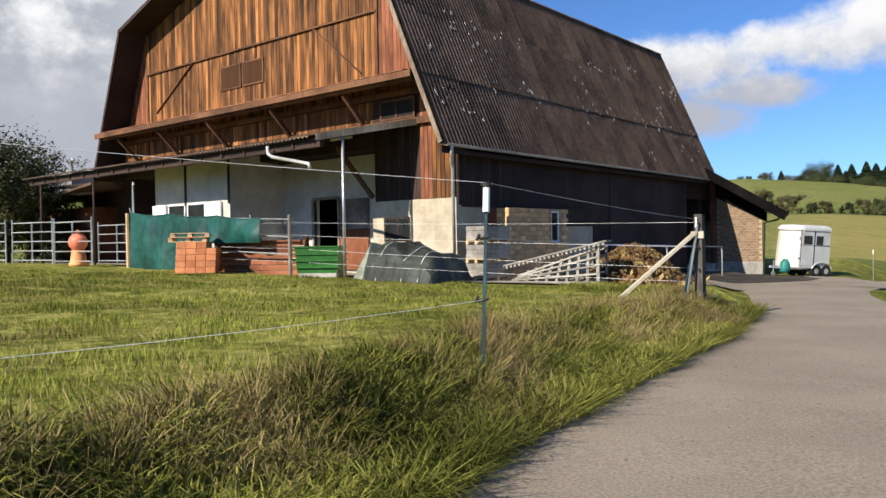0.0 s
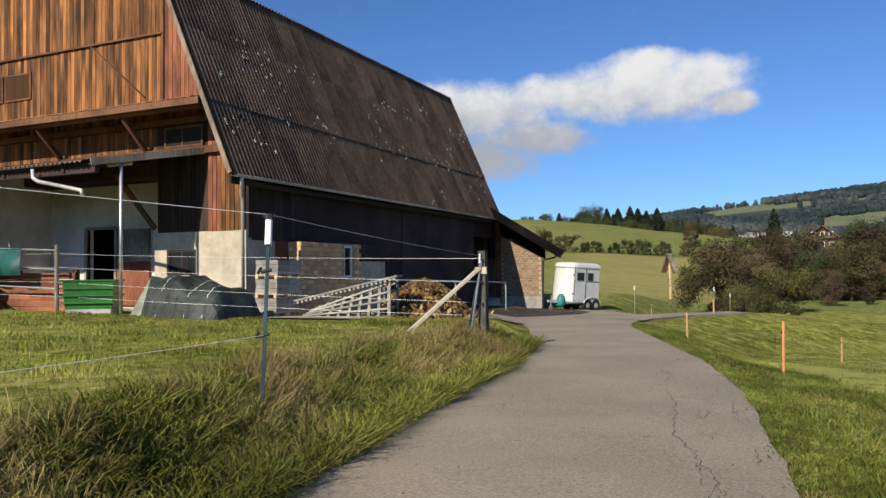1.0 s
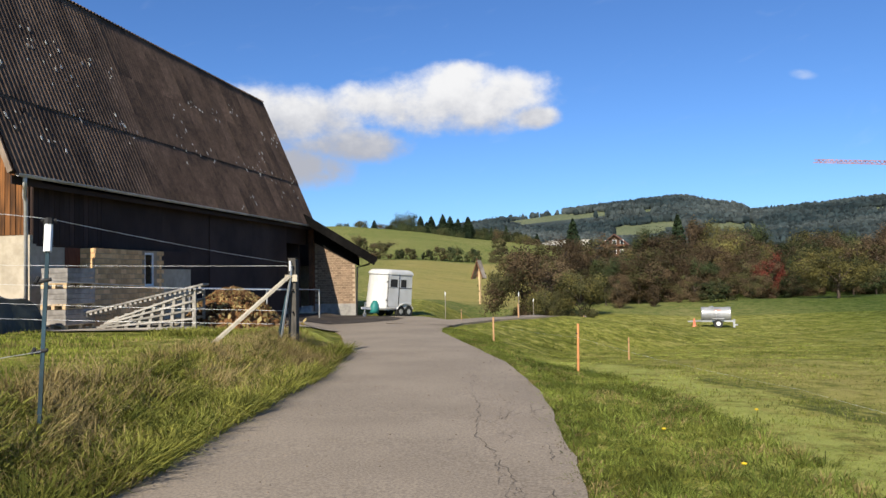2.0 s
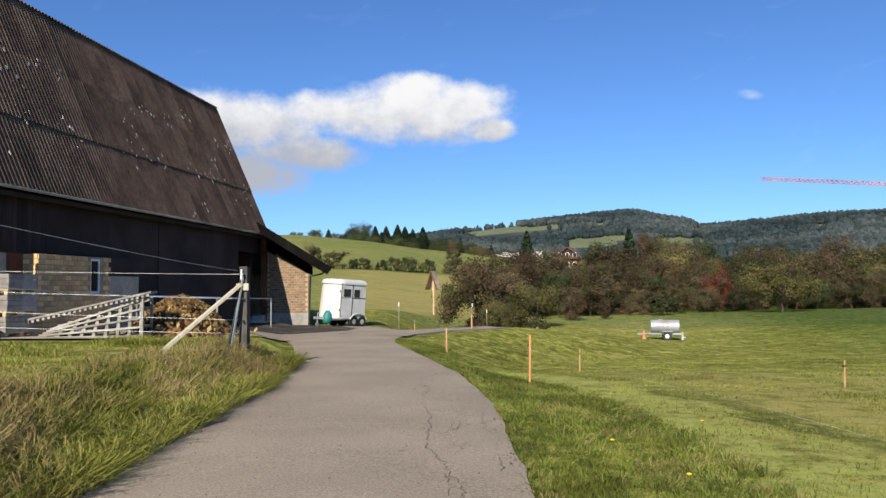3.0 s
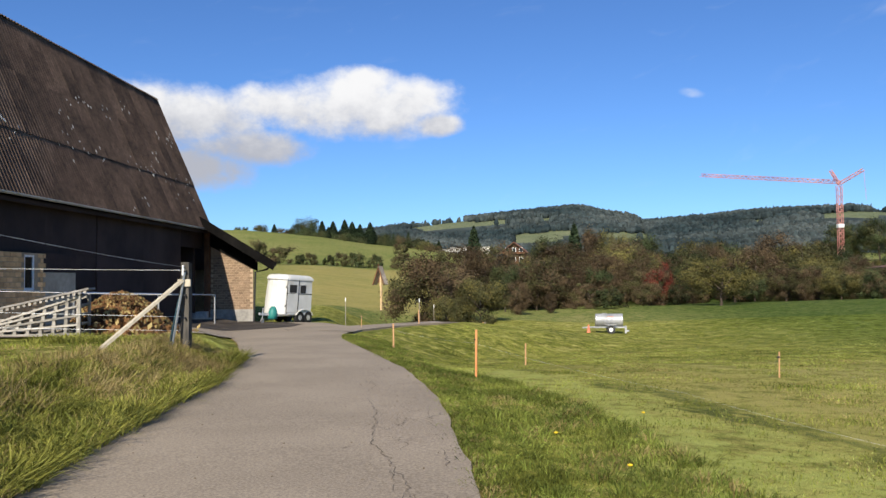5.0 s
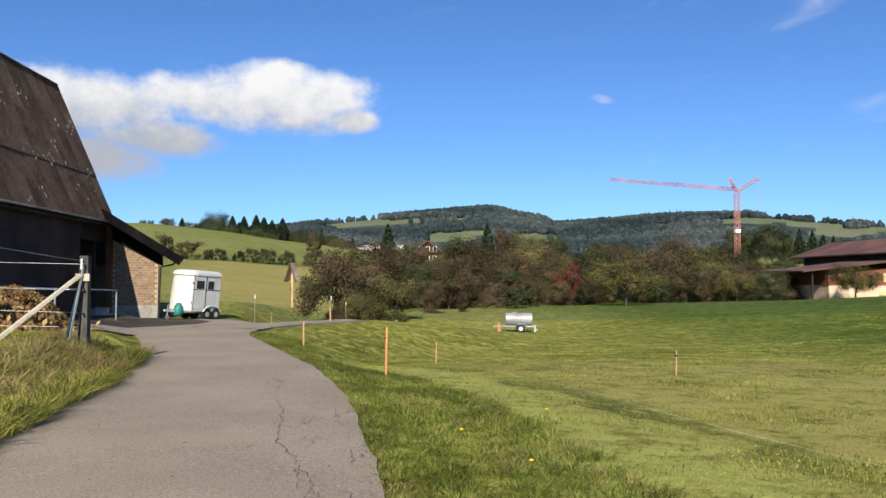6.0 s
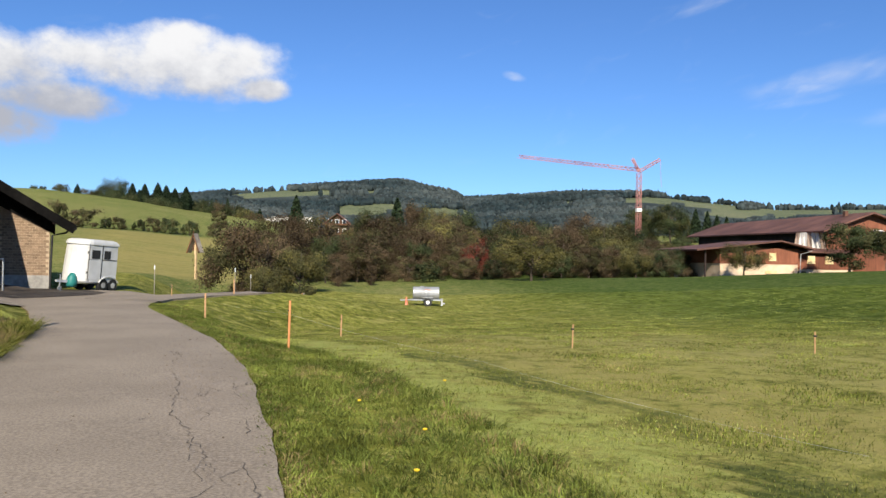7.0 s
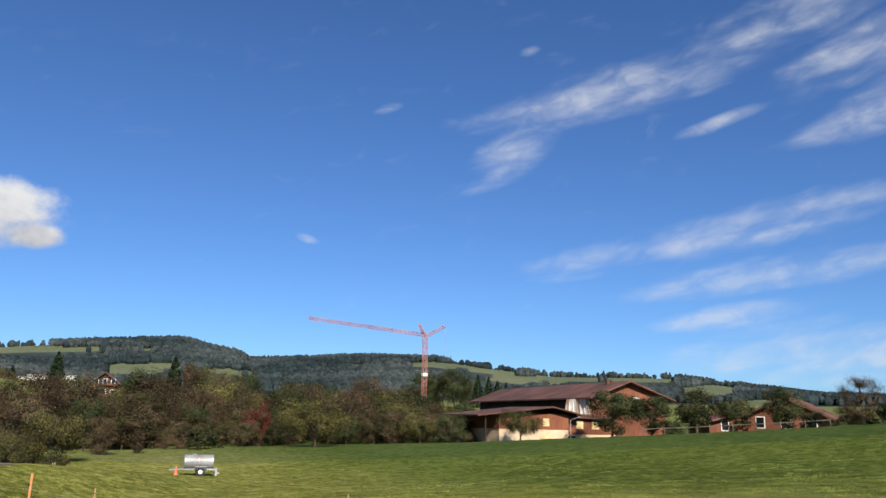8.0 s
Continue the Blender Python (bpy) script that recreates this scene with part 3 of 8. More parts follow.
# yard and lane surfaces
def patch(name, poly, mat, label, lift=0.02, step=0.5):
    """A surface that lies on the land inside a convex outline."""
    s = Solid()
    xs = np.arange(min(p[0] for p in poly), max(p[0] for p in poly) + step, step)
    yv = np.arange(min(p[1] for p in poly), max(p[1] for p in poly) + step, step)

    def pull(x, y):
        for (ax, ay), (bx, by) in zip(poly, poly[1:] + poly[:1]):
            ex, ey = bx - ax, by - ay
            n = math.hypot(ex, ey)
            d = ((x - ax) * ey - (y - ay) * ex) / n
            if d > 0:
                x, y = x - d * ey / n, y + d * ex / n
        return x, y
    for y in yv:
        for x in xs:
            px, py = pull(x, y)
            s.v.append((px, py, float(height(px, py)) + lift))
    w = len(xs)
    for i in range(len(yv) - 1):
        for k in range(w - 1):
            q = [i * w + k, i * w + k + 1, (i + 1) * w + k + 1, (i + 1) * w + k]
            p = [s.v[j] for j in q]
            if abs((p[2][0] - p[0][0]) * (p[3][1] - p[1][1]) - (p[3][0] - p[1][0]) * (p[2][1] - p[0][1])) > 1e-4:
                s.f.append(tuple(q))
                s.s.append(0)
    return structure(name, s, mat, label, True)


patch("yard", [(-46, 15.8), (-13.5, 17.2), (-10.0, 20.2), (-8.3, 25.5), (-14.5, 30), (-46, 24)], GRAVEL, "trodden gravel yard in front of the barn")
patch("forecourt", [(-14.8, 24.5), (-8.6, 24.8), (-6.5, 26.2), (-5.0, 29.0), (-5.4, 33.0), (-8.2, 38.2), (-14.8, 39.6)], ASPHALT, "grey asphalt forecourt beside the barn", 0.03)
# Dark patch before the lean-to: damp stain, with shade painted into its colour.
MUD_SHADE = material("damp dung-stained ground, shade painted in", (0.018, 0.014, 0.011), (0.07, 0.056, 0.043), 0.9, 9.0, (1, 1, 1), 0.7, 0.3, 0.5, bump_scale=20)
patch("stained_ground", [(-14.7, 27.5), (-11.2, 28.6), (-9.7, 31.3), (-8.7, 34.0), (-8.8, 36.3), (-10.3, 38.5), (-12.3, 39.4), (-14.7, 39.4)], MUD_SHADE, "damp stained ground with painted shade before the lean-to", 0.045, 0.4)
lane_l = [(-8.2, 30.8), (-6.3, 34.0), (-4.5, 37.0), (-3.4, 40.4), (-2.8, 44.0), (-2.4, 48.0)]
lane_r = [(-5.0, 28.6), (-5.0, 30.6), (-3.9, 34.0), (-2.2, 37.2), (-1.1, 40.6), (-0.6, 44.6), (-0.3, 48.0)]
structure("lane", ribbon(lane_l, lane_r, lambda x, y: float(height(x, y)) + 0.05), ASPHALT, "narrow asphalt lane that leads off into the fields", True)

# ---------------------------------------------------------------- the barn
BX = Vector((-25.0, 28.0, 0.2))
barn = thing("barn", "large old barn with weathered boards and a dark corrugated mansard roof", "barn", BX)
XR_, XL_, YG, YB = -14.9, -35.1, 18.6, 39.0       # right wall, left wall, gable, back
EAVE_R, KNEE_R, RIDGE, KNEE_L, EAVE_L = (-14.39, 4.37), (-17.3, 11.12), (-25.1, 13.6), (-33.0, 11.05), (-35.7, 4.6)
Y0, Y1 = 17.39, 39.2


def roof_z(x):
    return float(np.interp(x, [EAVE_L[0], KNEE_L[0], RIDGE[0], KNEE_R[0], EAVE_R[0]], [EAVE_L[1], KNEE_L[1], RIDGE[1], KNEE_R[1], EAVE_R[1]]))


# roof: a boarded deck, and on the steep side facing the road single corrugated sheets
def slope_frame(lo, hi):
    d = Vector((hi[0] - lo[0], 0, hi[1] - lo[1]))
    length = d.length
    d.normalize()
    out = Vector((d.z, 0, -d.x)) if lo[0] > hi[0] else Vector((-d.z, 0, d.x))
    if out.z < 0:
        out = -out
    return d, out, length


def deck(lo, hi, y0, y1, t=0.14):
    d, out, n = slope_frame(lo, hi)
    a, b = Vector((lo[0], 0, lo[1])), Vector((hi[0], 0, hi[1]))
    ring = lambda y: [Vector((p.x, y, p.z)) for p in (a, b, b - out * t, a - out * t)]
    return Solid().hull(ring(y0), ring(y1))


for nm, lo, hi in (("steep_slope", EAVE_R, KNEE_R), ("upper_slope", KNEE_R, RIDGE), ("upper_slope", KNEE_L, RIDGE), ("steep_slope", EAVE_L, KNEE_L)):
    slope = part(nm, deck(lo, hi, Y0 + 0.03, Y1 - 0.03), [WOOD_DARK], barn, "dark underside boards", at=BX)
    d, out, n = slope_frame(lo, hi)
    rows = 3 if nm == "steep_slope" else 3
    cols = 24
    wide, tall = (Y1 - Y0) / cols, n / rows
    waves, per = 5, 8
    sh = Solid()
    k = waves * per
    for end in (0, 1):
        for side in (0, 1):
            for i in range(k + 1):
                y = wide * i / k * 1.0
                h = 0.03 * math.cos(2 * math.pi * waves * i / k) + 0.032 + (0.014 if end == 0 else 0.0) - side * 0.012
                sh.v.append((y, (tall + 0.12) * end - 0.1, h))
    c = k + 1
    for i in range(k):
        sh.f.append((i, i + 1, 2 * c + i + 1, 2 * c + i))
        sh.s.append(0)
        sh.face([sh.v[i], sh.v[c + i], sh.v[c + i + 1], sh.v[i + 1]])
    me = sh.mesh("sheet", CORRUGATED, True)
    for rrow in range(rows):
        for col in range(cols):
            o = Vector((lo[0], Y0 + wide * col, lo[1])) + d * (tall * rrow) + out * (0.006 + 0.012 * (rrow % 2))
            ax = Vector((0, 1, 0))
            rot = Matrix.Identity(3)
            rot.col[0], rot.col[1], rot.col[2] = ax, d, out
            wob = (random.random() - 0.5) * 0.012
            mm = Matrix.Translation(o + out * wob) @ rot.to_4x4()
            part("sheet", me, None, slope, m=mm)

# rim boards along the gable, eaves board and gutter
# The right-hand rake boards are paler than the left ones.
RAKE = material("pale brown rake timber", (0.12, 0.085, 0.06), (0.26, 0.20, 0.15), 0.9, 5.0, (2, 2, 0.6), 0.7, 0.25, 0.4)
for lo, hi, mat, label in ((EAVE_R, KNEE_R, RAKE, "pale brown rake board"), (KNEE_R, RIDGE, RAKE, "pale brown rake board"), (KNEE_L, RIDGE, WOOD_DARK, "dark rake board"), (EAVE_L, KNEE_L, WOOD_DARK, "dark rake board")):
    d, out, n = slope_frame(lo, hi)
    a, b = Vector((lo[0], Y0 - 0.02, lo[1])), Vector((hi[0], Y0 - 0.02, hi[1]))
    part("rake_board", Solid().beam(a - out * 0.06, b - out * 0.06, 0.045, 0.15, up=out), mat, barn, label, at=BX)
gut = Solid()
prof = [(-0.075 * math.cos(t), -0.075 * math.sin(t)) for t in np.linspace(0, math.pi, 8)]
prof = prof + [(x * 0.9, z * 0.9 + 0.004) for x, z in reversed(prof)]
gut.hull([(EAVE_R[0] + 0.06 + x, Y0 + 0.1, EAVE_R[1] - 0.05 + z) for x, z in prof], [(EAVE_R[0] + 0.06 + x, Y1, EAVE_R[1] - 0.09 + z) for x, z in prof])
part("gutter", gut, ZINC, barn, "dull zinc gutter", at=BX)
pipe = Solid().tube([(-14.33, 17.75, 4.28), (-14.36, 17.78, 4.08), (-14.72, 18.2, 3.82), (-14.82, 18.38, 3.66), (-14.82, 18.4, 0.4)], 0.052, 10)
part("downpipe", pipe, ZINC, barn, "bent zinc downpipe", True, at=BX)
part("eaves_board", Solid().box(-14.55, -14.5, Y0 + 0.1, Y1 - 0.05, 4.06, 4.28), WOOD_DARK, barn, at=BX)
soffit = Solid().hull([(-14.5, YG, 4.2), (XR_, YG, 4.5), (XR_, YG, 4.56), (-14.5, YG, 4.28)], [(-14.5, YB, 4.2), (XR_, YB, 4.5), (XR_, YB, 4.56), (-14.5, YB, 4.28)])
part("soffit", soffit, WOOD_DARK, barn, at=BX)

# gable: boards one by one on a dark backing
back_poly = [(XL_, 5.2), (XR_ - 0.25, 5.2), (EAVE_R[0] - 0.75, 5.2), (KNEE_R[0] - 0.3, 11.1), (RIDGE[0], 13.4), (KNEE_L[0] + 0.3, 11.0), (EAVE_L[0] + 0.6, 5.2)]
gable = part("gable_wall", Solid().hull([(x, YG + 0.05, z) for x, z in back_poly], [(x, YG + 0.25, z) for x, z in back_poly]), [WOOD_DARK], barn, at=BX)


def board_mesh(w, h, t=0.024):
    return Solid().hull([(0, 0, 0), (w, 0, 0), (w, t, 0), (0, t, 0)], [(0, 0, h), (w, 0, h), (w, t, h), (0, t, h)])


BW = 0.168
x = -34.9
low_board = board_mesh(BW - 0.012, 2.92).mesh("board", WOOD_LIT)
strip_board = board_mesh(BW - 0.012, 0.75).mesh("board", WOOD_LIT)
while x < -15.35:
    top = roof_z(x + BW / 2) - 0.16
    jig = random.uniform(-0.008, 0.008)
    inner = -32.75 < x < -18.2
    if inner:
        part("board", low_board, None, gable, m=pose(x, YG + jig, 6.3))
        if top > 9.35:
            hh = min(roof_z(x), roof_z(x + BW)) - 0.17 - 9.22
            part("board", board_mesh(BW - 0.012, hh), [WOOD_LIT], gable, m=pose(x, YG - 0.05 + jig, 9.22))
    else:
        hh = min(roof_z(x), roof_z(x + BW)) - 0.17 - 6.3
        if hh > 0.2:
            part("board", board_mesh(BW - 0.012, hh), [WOOD_RED], gable, m=pose(x, YG + jig, 6.3))
    if x < -18.4:
        part("board", strip_board, None, gable, m=pose(x, YG + jig, 5.42))
    x += BW
trims = Solid()
trims.box(-32.75, -18.15, YG - 0.09, YG - 0.052, 9.17, 9.23)
trims.box(-32.8, -32.7, YG - 0.05, YG - 0.004, 6.3, 11.0)
trims.box(-18.2, -18.1, YG - 0.05, YG - 0.004, 6.3, 10.9)
part("drip_board", trims, WOOD_BEAM, gable, "thin drip board")
for p, q in (((-21.3, YG - 0.03, 9.15), (-18.9, YG - 0.03, 7.2)), ((-29.1, YG - 0.03, 9.15), (-32.0, YG - 0.03, 7.4))):
    part("batten", Solid().beam(p, q, 0.03, 0.11, up=(0, -1, 0)), WOOD_BEAM, gable, "slanting batten")
for x0 in (-27.05, -25.6):
    lou = part("louvre", Solid().box(x0, x0 + 1.35, YG - 0.05, YG - 0.01, 7.7, 7.76).box(x0, x0 + 1.35, YG - 0.05, YG - 0.01, 8.6, 8.66).box(x0, x0 + 0.06, YG - 0.05, YG - 0.01, 7.76, 8.6).box(x0 + 1.29, x0 + 1.35, YG - 0.05, YG - 0.01, 7.76, 8.6), WOOD_BEAM, gable, "weathered louvre frame")
    sl = Solid().hull([(0, 0, 0), (1.23, 0, 0), (1.23, 0.015, 0.0), (0, 0.015, 0)], [(0, -0.035, 0.06), (1.23, -0.035, 0.06), (1.23, -0.02, 0.06), (0, -0.02, 0.06)]).mesh("slat", WOOD_BEAM)
    for k in range(10):
        part("slat", sl, None, lou, m=pose(x0 + 0.06, YG - 0.014, 7.78 + k * 0.082))

# pent roof across the gable, its rafters and brackets
pent = Solid().hull([(-35.2, 18.62, 7.02), (-35.2, 17.28, 6.62), (-35.2, 17.28, 6.54), (-35.2, 18.62, 6.94)], [(-15.62, 18.62, 7.02), (-15.62, 17.28, 6.62), (-15.62, 17.28, 6.54), (-15.62, 18.62, 6.94)])
pent_ob = part("pent_roof", pent, ROOF_TILE, barn, "narrow tiled pent roof across the gable", at=BX)
row = Solid()
for k in range(4):
    row.hull([(0, 0.35 * k, 0.10 * k - 0.002), (0.2, 0.35 * k, 0.10 * k - 0.002), (0.2, 0.35 * k + 0.38, 0.1 * k + 0.095), (0, 0.35 * k + 0.38, 0.1 * k + 0.095)],
             [(0, 0.35 * k, 0.10 * k + 0.025), (0.2, 0.35 * k, 0.10 * k + 0.025), (0.2, 0.35 * k + 0.38, 0.1 * k + 0.11), (0, 0.35 * k + 0.38, 0.1 * k + 0.11)])
row_me = row.mesh("tile", material("rust-brown roof tile", (0.16, 0.06, 0.03), (0.30, 0.13, 0.07), 0.85, 6.0, each=0.3))
for k in range(92):
    part("tile", row_me, None, pent_ob, m=pose(-35.2 + 0.211 * k, 17.25, 6.63 + random.uniform(0, 0.012)))
part("fascia", Solid().box(-35.2, -15.5, 17.25, 17.285, 6.42, 6.62), WOOD_BEAM, barn, at=BX)
beams = [((-35.1, 18.5, 6.28), (-15.6, 18.5, 6.28)), ((-35.1, 17.5, 6.44), (-15.6, 17.5, 6.44))]
for p, q in beams:
    part("purlin", Solid().beam(p, q, 0.16, 0.18), WOOD_BEAM, barn, at=BX)
for bx in (-33.6, -30.2, -26.6, -22.6, -18.75):
    part("bracket", Solid().beam((bx, 18.55, 5.35), (bx, 17.55, 6.32), 0.12, 0.14), WOOD_BEAM, barn, at=BX)
rafter = Solid().beam((0, 18.55, 6.86), (0, 17.3, 6.48), 0.1, 0.12).mesh("rafter", WOOD_DARK)
for k in range(25):
    part("rafter", rafter, None, barn, m=pose(-34.9 + 0.8 * k - BX.x, -BX.y, -BX.z))

# lower gable: beam, dark boards, board pillar, plaster wall with door, blockwork with window
part("beam", Solid().box(-22.6, -15.05, 18.42, 18.6, 5.2, 5.42), WOOD_BEAM, barn, "brown cross beam", at=BX)
upper_win = part("window", Solid().box(-18.0, -16.45, 18.5, 18.56, 5.45, 5.52).box(-18.0, -16.45, 18.5, 18.56, 6.05, 6.12).box(-18.0, -17.93, 18.5, 18.56, 5.52, 6.05).box(-16.52, -16.45, 18.5, 18.56, 5.52, 6.05).box(-17.3, -17.24, 18.5, 18.56, 5.52, 6.05), WOOD_BEAM, barn, "small loft window", at=BX)
# A near-black pane stands for the gloom of the loft opening.
part("pane", Solid().box(-17.93, -16.52, 18.53, 18.545, 5.52, 6.05), DARK, upper_win)
part("infill", Solid().box(-18.4, -15.1, 18.6, 18.7, 5.4, 6.3), WOOD_DARK, barn, at=BX)
dark_wall = part("board_wall", Solid().box(-18.4, -16.3, 18.64, 18.74, 2.8, 5.3), WOOD_DARK, barn, "black-brown stained boards", at=BX)
db = board_mesh(0.16, 2.5).mesh("board", WOOD_DARK)
for k in range(12):
    part("board", db, None, dark_wall, m=pose(-18.38 + 0.172 * k, 18.61, 2.8))
pillar = part("board_pillar", Solid().box(-16.3, -14.95, 18.62, 18.8, 2.8, 5.0), WOOD_DARK, barn, at=BX)
for k in range(8):
    top = min(6.3, roof_z(-16.3 + 0.168 * k + 0.16) - 0.25)
    part("board", board_mesh(0.15, top - 2.8), [WOOD_RED if k < 3 else WOOD_LIT], pillar, m=pose(-16.3 + 0.168 * k, 18.585 + random.uniform(-0.006, 0.006), 2.8))
wall = Solid().box(-18.5, -18.0, 18.6, 18.85, 0.0, 2.8).box(-18.0, -16.8, 18.6, 18.85, 0.0, 1.45).box(-18.0, -16.8, 18.6, 18.85, 2.25, 2.8).box(-16.8, -14.88, 18.6, 18.85, 0.0, 2.8)
block = part("block_wall", wall, BLOCKWORK, barn, "pale concrete block wall", at=BX)
bw = part("window", Solid().box(-18.0, -17.93, 18.62, 18.68, 1.45, 2.25).box(-16.87, -16.8, 18.62, 18.68, 1.45, 2.25).box(-17.93, -16.87, 18.62, 18.68, 2.18, 2.25).box(-17.93, -16.87, 18.62, 18.68, 1.45, 1.52).box(-17.43, -17.37, 18.63, 18.67, 1.52, 2.18), WOOD_DARK, barn, "dark stable window", at=BX)
part("pane", Solid().box(-17.93, -16.87, 18.645, 18.655, 1.52, 2.18), GLASS, bw)
plast = Solid().box(-24.7, -22.75, 19.7, 19.95, 0.0, 4.62).box(-21.4, -19.6, 19.7, 19.95, 0.0, 4.62).box(-22.75, -21.4, 19.7, 19.95, 3.1, 4.62)
part("plaster_wall", plast, PLASTER, barn, "whitewashed stable wall", at=BX)
part("return_wall", Solid().box(-18.62, -18.45, 18.85, 19.9, 0.0, 4.62), PLASTER, barn, at=BX)
part("plaster_wall", Solid().box(-19.6, -18.5, 19.7, 19.95, 0.0, 4.62), PLASTER, barn, at=BX)
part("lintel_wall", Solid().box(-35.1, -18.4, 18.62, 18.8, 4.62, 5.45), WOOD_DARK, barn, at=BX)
# Ceiling and back wall are added; recess shade is in their dark colour.
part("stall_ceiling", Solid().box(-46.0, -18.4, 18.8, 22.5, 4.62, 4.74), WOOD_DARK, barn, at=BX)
part("stall_wall", Solid().box(-45.0, -29.8, 21.4, 21.6, -0.2, 4.62), WOOD_DARK, barn, "added stall back wall, recess shade in its colour", at=BX)
dr = part("door_frame", Solid().box(-22.85, -22.75, 19.62, 19.8, 0.3, 3.15).box(-21.4, -21.3, 19.62, 19.8, 0.3, 3.15).box(-22.75, -21.4, 19.62, 19.8, 3.08, 3.18), WOOD_GREY, barn, "grey door frame of an open doorway", at=BX)
part("half_door", Solid().box(-21.2, -19.75, 19.58, 19.66, 0.45, 1.95), WOOD_RED, barn, "brown lower stable door leaf", at=BX)
part("upper_leaf", Solid().box(-21.2, -19.75, 19.6, 19.66, 2.0, 3.05).box(-21.2, -21.13, 19.57, 19.6, 2.0, 3.05).box(-19.82, -19.75, 19.57, 19.6, 2.0, 3.05).box(-21.13, -19.82, 19.57, 19.6, 2.98, 3.05), WOOD_GREY, barn, "grey upper stable door leaf", at=BX)
part("bracket", Solid().beam((-18.4, 18.5, 2.95), (-19.9, 18.3, 4.75), 0.12, 0.14), WOOD_BEAM, barn, at=BX)

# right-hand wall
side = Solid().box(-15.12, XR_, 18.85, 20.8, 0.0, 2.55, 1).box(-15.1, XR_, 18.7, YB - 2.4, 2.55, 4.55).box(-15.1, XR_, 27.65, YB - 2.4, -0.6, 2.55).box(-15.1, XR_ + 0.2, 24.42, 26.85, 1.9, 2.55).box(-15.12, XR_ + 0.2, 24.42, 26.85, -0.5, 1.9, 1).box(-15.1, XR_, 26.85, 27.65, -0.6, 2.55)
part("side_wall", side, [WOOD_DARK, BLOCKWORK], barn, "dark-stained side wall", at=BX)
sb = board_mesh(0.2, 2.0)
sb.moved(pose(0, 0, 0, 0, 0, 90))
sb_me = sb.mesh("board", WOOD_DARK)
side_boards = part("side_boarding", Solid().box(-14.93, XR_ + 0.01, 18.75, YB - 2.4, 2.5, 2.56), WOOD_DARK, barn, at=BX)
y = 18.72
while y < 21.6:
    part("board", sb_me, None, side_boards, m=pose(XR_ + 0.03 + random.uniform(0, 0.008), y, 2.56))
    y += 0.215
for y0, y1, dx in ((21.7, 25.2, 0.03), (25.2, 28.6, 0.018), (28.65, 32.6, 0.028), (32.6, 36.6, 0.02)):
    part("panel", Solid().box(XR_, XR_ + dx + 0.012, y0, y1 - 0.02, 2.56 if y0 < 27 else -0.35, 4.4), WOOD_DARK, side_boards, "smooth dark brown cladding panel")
# far end: open passage, inside faces near-black for its gloom, closing walls
shell = Solid().box(XL_, XL_ + 0.25, YG + 0.2, YB, -0.6, 4.7).box(XL_, XR_ - 0.2, YB - 0.25, YB, -0.6, 13.0 - 8.4).box(-33.0, -17.2, YB - 0.25, YB - 0.02, 4.5, 11.0)
part("back_wall", shell, WOOD_DARK, barn, at=BX)
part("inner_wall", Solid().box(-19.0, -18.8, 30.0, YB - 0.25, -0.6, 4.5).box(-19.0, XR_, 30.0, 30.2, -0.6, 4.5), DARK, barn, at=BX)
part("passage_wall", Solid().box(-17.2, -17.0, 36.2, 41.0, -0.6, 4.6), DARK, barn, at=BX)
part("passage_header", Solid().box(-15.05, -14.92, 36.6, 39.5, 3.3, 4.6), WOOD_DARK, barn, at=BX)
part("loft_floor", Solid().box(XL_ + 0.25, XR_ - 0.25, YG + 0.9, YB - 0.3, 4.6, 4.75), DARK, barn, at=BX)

# brick bay under the eaves, brick by brick
bay = part("brick_bay", Solid().box(-15.2, -14.42, 20.75, 23.37, -0.3, 2.5).box(-15.2, -14.42, 23.93, 24.4, -0.3, 2.5).box(-15.2, -14.42, 23.37, 23.93, -0.3, 1.32).box(-15.2, -14.42, 23.37, 23.93, 2.44, 2.5), MORTAR, barn, "sand-coloured brick bay", at=BX)
bl, bh = 0.29, 0.155
ring = lambda x, b: [(x, b, b), (x, bl - 0.014 - b, b), (x, bl - 0.014 - b, bh - 0.014 - b), (x, b, bh - 0.014 - b)]
brick = Solid().hull(ring(0.0, 0), ring(0.014, 0.004)).mesh("brick", BRICK)
half_b = Solid().hull([(0, y * 0.48, z) for _, y, z in ring(0.0, 0)], [(0.014, y * 0.48, z) for _, y, z in ring(0.0, 0.003)]).mesh("brick", BRICK)
for rowk in range(18):
    z = -0.28 + rowk * bh
    y = 20.75 + (-bl / 2 if rowk % 2 else 0)
    while y < 24.38:
        y0, me = y, brick
        if y0 < 20.75:
            y0, me = 20.76, half_b
        if y0 + bl > 24.42:
            me = half_b
        ln = bl if me is brick else bl * 0.48
        if not (y0 + ln > 23.36 and y0 < 23.94 and 1.3 < z + bh and z < 2.45):
            part("brick", me, None, bay, m=pose(-14.42 + random.uniform(-0.003, 0.003), y0, z))
        y += bl
face = Solid().hull([(0, 0, 0), (0.27, 0, 0), (0.27, 0, bh - 0.014), (0, 0, bh - 0.014)], [(0.004, -0.014, 0.004), (0.266, -0.014, 0.004), (0.266, -0.014, bh - 0.018), (0.004, -0.014, bh - 0.018)]).mesh("brick", BRICK)
for rowk in range(18):
    for k in range(3):
        part("brick", face, None, bay, m=pose(-15.2 + 0.28 * k - (0.07 if rowk % 2 else 0.04), 20.75, -0.28 + rowk * bh))
